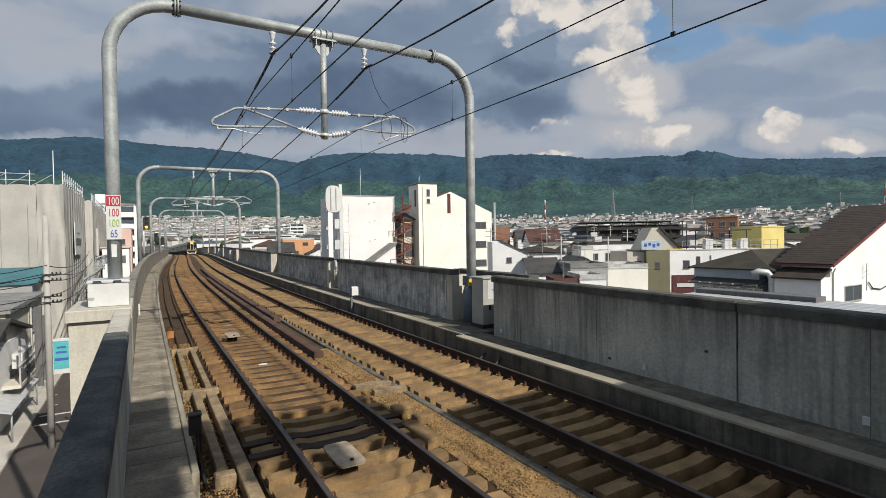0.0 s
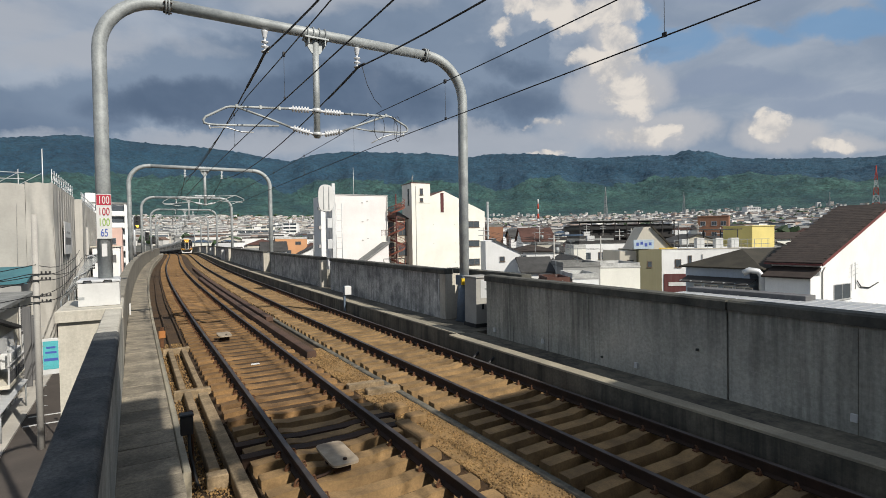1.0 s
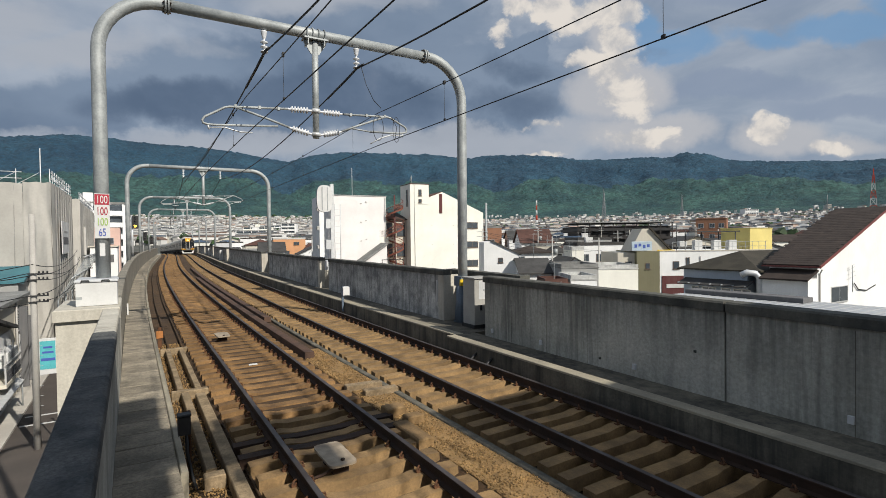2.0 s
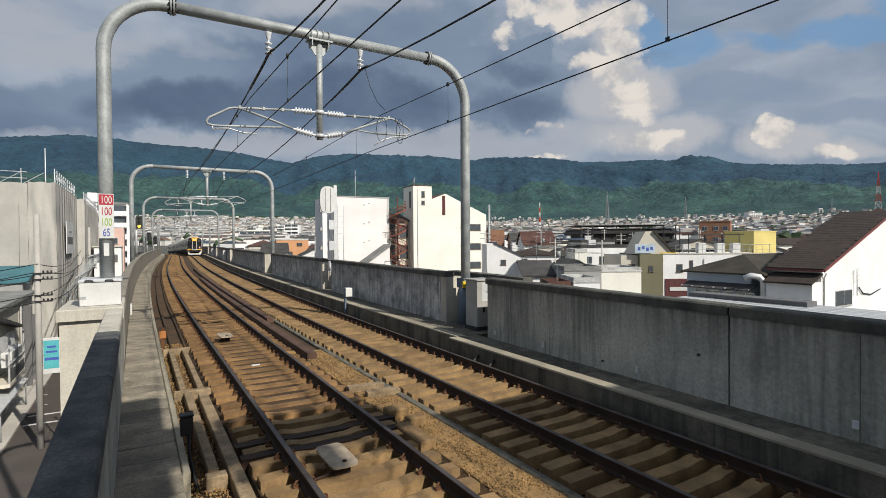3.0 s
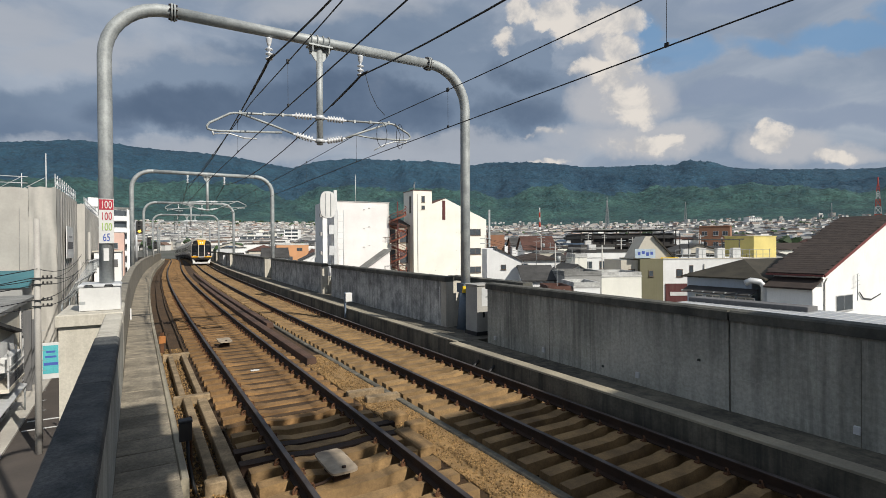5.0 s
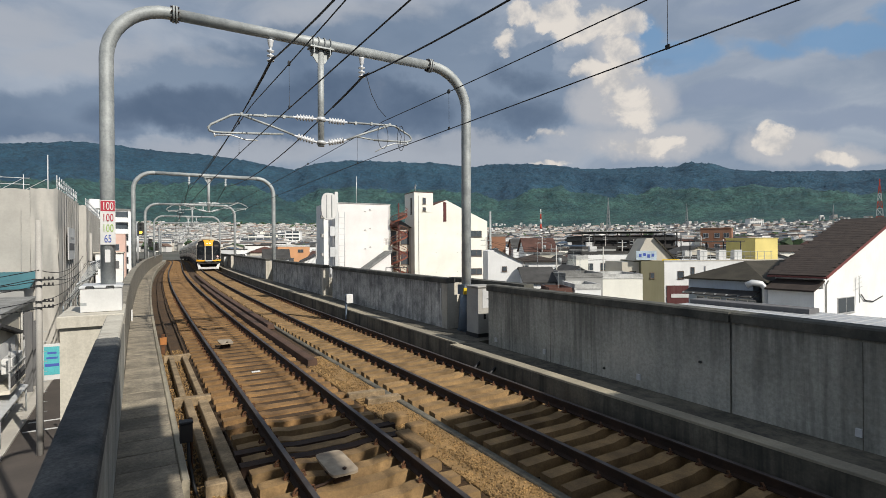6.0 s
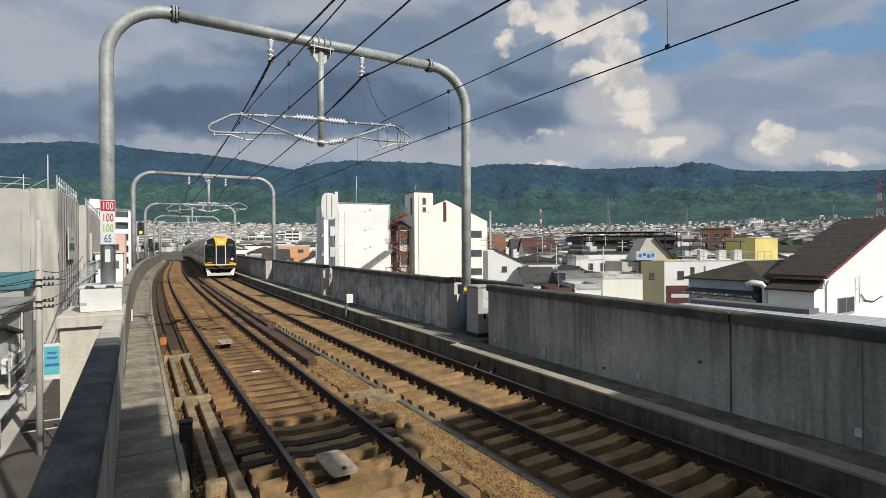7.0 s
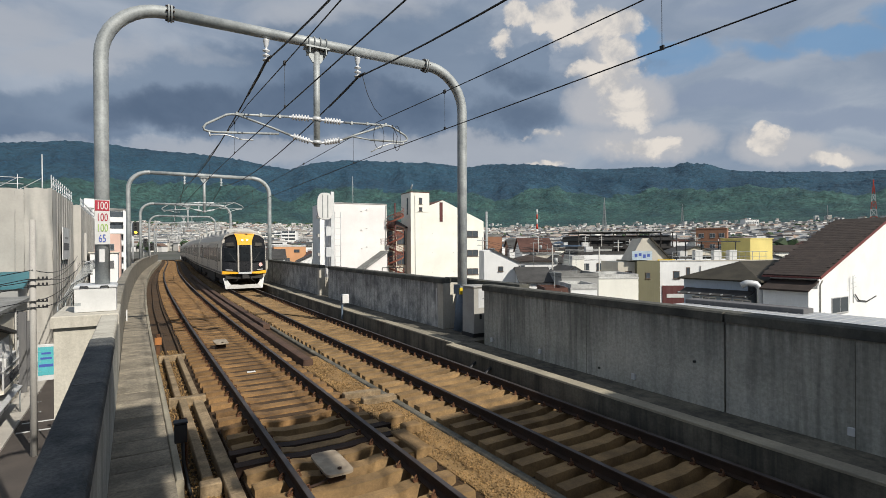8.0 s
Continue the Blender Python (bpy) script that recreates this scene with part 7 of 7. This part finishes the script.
def strip(x0, x1, lower, upper, k=8):
    xs = np.linspace(x0, x1, k)
    return [(float(x), lower(x)) for x in xs] + [(float(x), upper(x)) for x in xs[::-1]]


def railcar(lead):
    t = thing("railway_car", "stainless steel commuter train car with black and orange front" if lead else "stainless steel commuter train car with dark windows", "railway car", group="cars of the train")
    y0 = 0.42 if lead else 0.25
    y1 = CAR_L - 0.25
    part("body", Build().prism(SECTION, y0, y1), STEEL, t, "bare stainless steel body")
    part("roof", Build().prism([(-1.08, 3.44), (1.08, 3.44), (0.95, 3.52), (0.4, 3.64), (-0.4, 3.64), (-0.95, 3.52)], y0 + 0.02, y1 - 0.02), TRAIN_ROOF, t)
    part("gangway", Build().box(-0.55, 0.55, y1 - 0.05, CAR_L + 0.02, 0.95, 3.2), UNDER, t)
    part("underframe", Build().box(-1.15, 1.15, y0 + 0.5, y1 - 0.1, 0.55, 0.96).box(-1.2, 1.2, 6.2, 12.4, 0.28, 0.9), UNDER, t)
    for yy in ((3.2, 6.0, 9.4, 12.8, 15.8) if lead else (2.5, 6.0, 9.4, 12.8, 16.2)):
        part("air_conditioner", Build().prism([(-0.85, 3.5), (0.85, 3.5), (0.80, 3.78), (0.65, 3.86), (-0.65, 3.86), (-0.80, 3.78)], yy - 0.75, yy + 0.75), TRAIN_ROOF, t)
    # windows and doors on both sides
    doors = (3.4, 9.35, 15.3)
    for s in (-1, 1):
        wall = CAR_W * s
        for yd in doors:
            d = part("door", Build().box(min(wall + s * 0.004, wall - s * 0.03), max(wall + s * 0.004, wall - s * 0.03), yd - 0.67, yd + 0.67, 0.98, 2.86), STEEL, t)
            for q in (-0.34, 0.34):
                part("door_window", Build().box(min(wall + s * 0.009, wall), max(wall + s * 0.009, wall), yd + q - 0.24, yd + q + 0.24, 1.70, 2.62), TRAIN_GLASS, d)
            for q in (-0.68, 0.0, 0.68):
                part("door_seam", Build().box(min(wall + s * 0.010, wall), max(wall + s * 0.010, wall), yd + q - 0.016, yd + q + 0.016, 0.98, 2.86), UNDER, d)
        for ya, yb in ((4.5, 6.3), (6.45, 8.25), (10.45, 12.25), (12.4, 14.2), (1.3 if lead else 0.9, 2.3), (16.4, 17.7)):
            part("window", Build().box(min(wall + s * 0.007, wall), max(wall + s * 0.007, wall), ya, yb, 1.75, 2.62), TRAIN_GLASS, t)
        part("stripe", Build().box(min(wall + s * 0.006, wall), max(wall + s * 0.006, wall), y0 + 0.3, y1 - 0.1, 1.02, 1.14), surface("grey_stripe", (0.25, 0.24, 0.23)), t)
    for yb in (2.3, CAR_L - 2.4):
        bogie = part("bogie", Build().box(-1.15, -0.95, yb - 1.5, yb + 1.5, 0.35, 0.62).box(0.95, 1.15, yb - 1.5, yb + 1.5, 0.35, 0.62).box(-1.0, 1.0, yb - 0.3, yb + 0.3, 0.4, 0.65), UNDER, t)
        for ya in (yb - 1.05, yb + 1.05):
            for x in (-HALF, HALF):
                part("wheel", Build().tube([(x - 0.06, ya, 0.432), (x + 0.06, ya, 0.432)], 0.43, 16), RAIL, bogie)
    if not lead:
        return t
    # front mask: black over the cab windows, orange crown and orange lower corners
    top = lambda x: 3.46 - 0.42 * (abs(x) / CAR_W) ** 4
    mask = part("front_mask", nose(strip(-1.35, 1.35, lambda x: 1.08, lambda x: top(x), 16), 0.0), TRAIN_BLACK, t, "glossy black front mask")
    part("front_shell", Build().add([(x, front_curve(x) + max(z - 1.6, 0) * 0.10 + 0.01, z) for x, z in SECTION] + [(x, y0 + 0.3, z) for x, z in SECTION], [tuple(range(14))] + [(i, i + 14, (i + 1) % 14 + 14, (i + 1) % 14) for i in range(14)]), STEEL, t)
    crown = [(-0.44, 2.72)] + [(float(x), 2.79) for x in np.linspace(-0.36, 0.36, 5)] + [(0.44, 2.72), (0.46, 3.0), (0.51, 3.22), (0.58, 3.38)] + [(float(x), top(x) + 0.03) for x in np.linspace(0.64, -0.64, 9)] + [(-0.58, 3.38), (-0.51, 3.22), (-0.46, 3.0)]
    part("crown_panel", nose(crown, 0.018), TRAIN_YELLOW, t, "orange-yellow crown panel")
    part("roof_cowl", Build().prism([(-1.0, 3.44), (1.0, 3.44), (0.86, 3.62), (0.4, 3.74), (-0.4, 3.74), (-0.86, 3.62)], 0.42, 1.6), TRAIN_ROOF, t)
    for x in (-0.40, 0.40):
        part("gangway_frame", nose([(x - 0.045, 1.12), (x + 0.045, 1.12), (x + 0.045, 2.78), (x - 0.045, 2.78)], 0.05), STEEL, t, "bright steel door frame")
    part("gangway_door", nose([(-0.35, 1.12), (0.35, 1.12), (0.35, 2.76), (-0.35, 2.76)], 0.022), TRAIN_BLACK, t)
    part("door_glass", nose([(-0.28, 1.80), (0.28, 1.80), (0.28, 2.66), (-0.28, 2.66)], 0.032), TRAIN_GLASS, t)
    for s in (-1, 1):
        part("cab_window", nose([(s * a, z) for a, z in ((0.50, 1.78), (0.85, 1.78), (1.22, 1.78), (1.24, 2.60), (0.9, 2.62), (0.50, 2.62))], 0.014), TRAIN_GLASS, t)
        part("destination_display", nose([(s * a, z) for a, z in ((0.62, 2.72), (1.12, 2.70), (1.10, 2.92), (0.68, 2.94))], 0.014), LED, t, "dim lit destination display")
        part("lower_panel", nose([(s * a, z) for a, z in ((0.36, 1.02), (0.7, 1.00), (1.05, 1.00), (1.365, 1.00), (1.365, 1.20), (1.05, 1.18), (0.7, 1.14), (0.36, 1.12))], 0.03), TRAIN_YELLOW, t, "orange-yellow lower panel")
        part("tail_lamp", nose([(s * a, z) for a, z in ((0.75, 1.22), (1.15, 1.24), (1.15, 1.29), (0.75, 1.27))], 0.02), GALV_PALE, t)
        part("headlight", Build().tube([(s * 0.15, 0.10, 3.08), (s * 0.15, 0.20, 3.08)], 0.066, 12), HEADLIGHT, t, "lit headlight")
        part("wiper", nose([(s * 0.55, 1.80), (s * 0.58, 1.79), (s * 0.95, 2.3), (s * 0.92, 2.31)], 0.03), BLACK, t)
    part("step_plate", nose([(-0.40, 1.0), (0.40, 1.0), (0.40, 1.12), (-0.40, 1.12)], 0.06), GALV_PALE, t)
    part("round_emblem", Build().tube([(1.0, 0.155, 1.55), (1.0, 0.2, 1.55)], 0.12, 14), surface("emblem_colours", (0.75, 0.72, 0.70), (0.75, 0.30, 0.25), 0.4, 0, 9.0, 20, 0, 0.1), t, "round emblem in plain colours")
    part("buffer_beam", Build().box(-1.15, 1.15, 0.25, 0.6, 0.70, 1.0), UNDER, t)
    part("coupler", Build().box(-0.14, 0.14, -0.25, 0.5, 0.70, 0.98).box(-0.2, 0.2, -0.3, -0.12, 0.74, 0.95), UNDER, t)
    plow = [(-1.28, 0.78), (-1.12, 0.80), (-0.82, 0.36), (0.82, 0.36), (1.12, 0.80), (1.28, 0.78), (1.14, 0.09), (-1.14, 0.09)]
    n = len(plow)
    b = Build()
    f = lambda x, z: 0.20 + 0.25 * (abs(x) / 1.2) ** 2 - (0.8 - z) * 0.15
    b.add([(x, f(x, z), z) for x, z in plow] + [(x, f(x, z) + 0.06, z) for x, z in plow], [(0, 1, 2, 7), (7, 2, 3, 6), (3, 4, 5, 6), (8, 15, 10, 9), (15, 14, 11, 10), (11, 14, 13, 12)] + [(i, (i + 1) % n, (i + 1) % n + n, i + n) for i in range(n)])
    part("obstacle_guard", b, TRAIN_WHITE, t, "white-grey obstacle guard")
    for s in (-1, 1):
        part("hose", Build().tube([(s * 0.35, 0.25, 0.85), (s * 0.45, 0.15, 0.62), (s * 0.6, 0.25, 0.5)], 0.03, 6), BLACK, t)
    return t


CARS = [railcar(i == 0) for i in range(6)]
for car in CARS:
    for piece in car.children_recursive:
        if not piece.name.startswith(("wheel", "bogie", "obstacle_guard")):
            piece.data.transform(Matrix.Diagonal((1, 1, 1.055, 1)))


def train_front(t):
    """Distance of the train's nose along the line."""
    return float(np.interp(t, (0, 1, 2, 3, 4, 5, 6, 7, 8), (171.5, 153.5, 136.5, 119.6, 102.8, 86.0, 69.2, 52.4, 35.4)))


def motions():
    for i, car in enumerate(CARS):
        rows = []
        for k in range(0, 33):
            t = k * 0.25
            y = train_front(t) + i * (CAR_L + 0.1)
            a, b = T(TRACK_R, y + 2.3, 0), T(TRACK_R, y + CAR_L - 2.4, 0)
            d = (b - a).normalized()
            rot = Euler((math.asin(d.z), 0, -math.atan2(d.x, d.y))).to_matrix().to_4x4()
            rows.append((t, Matrix.Translation(a - d * 2.3) @ rot))
        walk(car, rows)


motions()
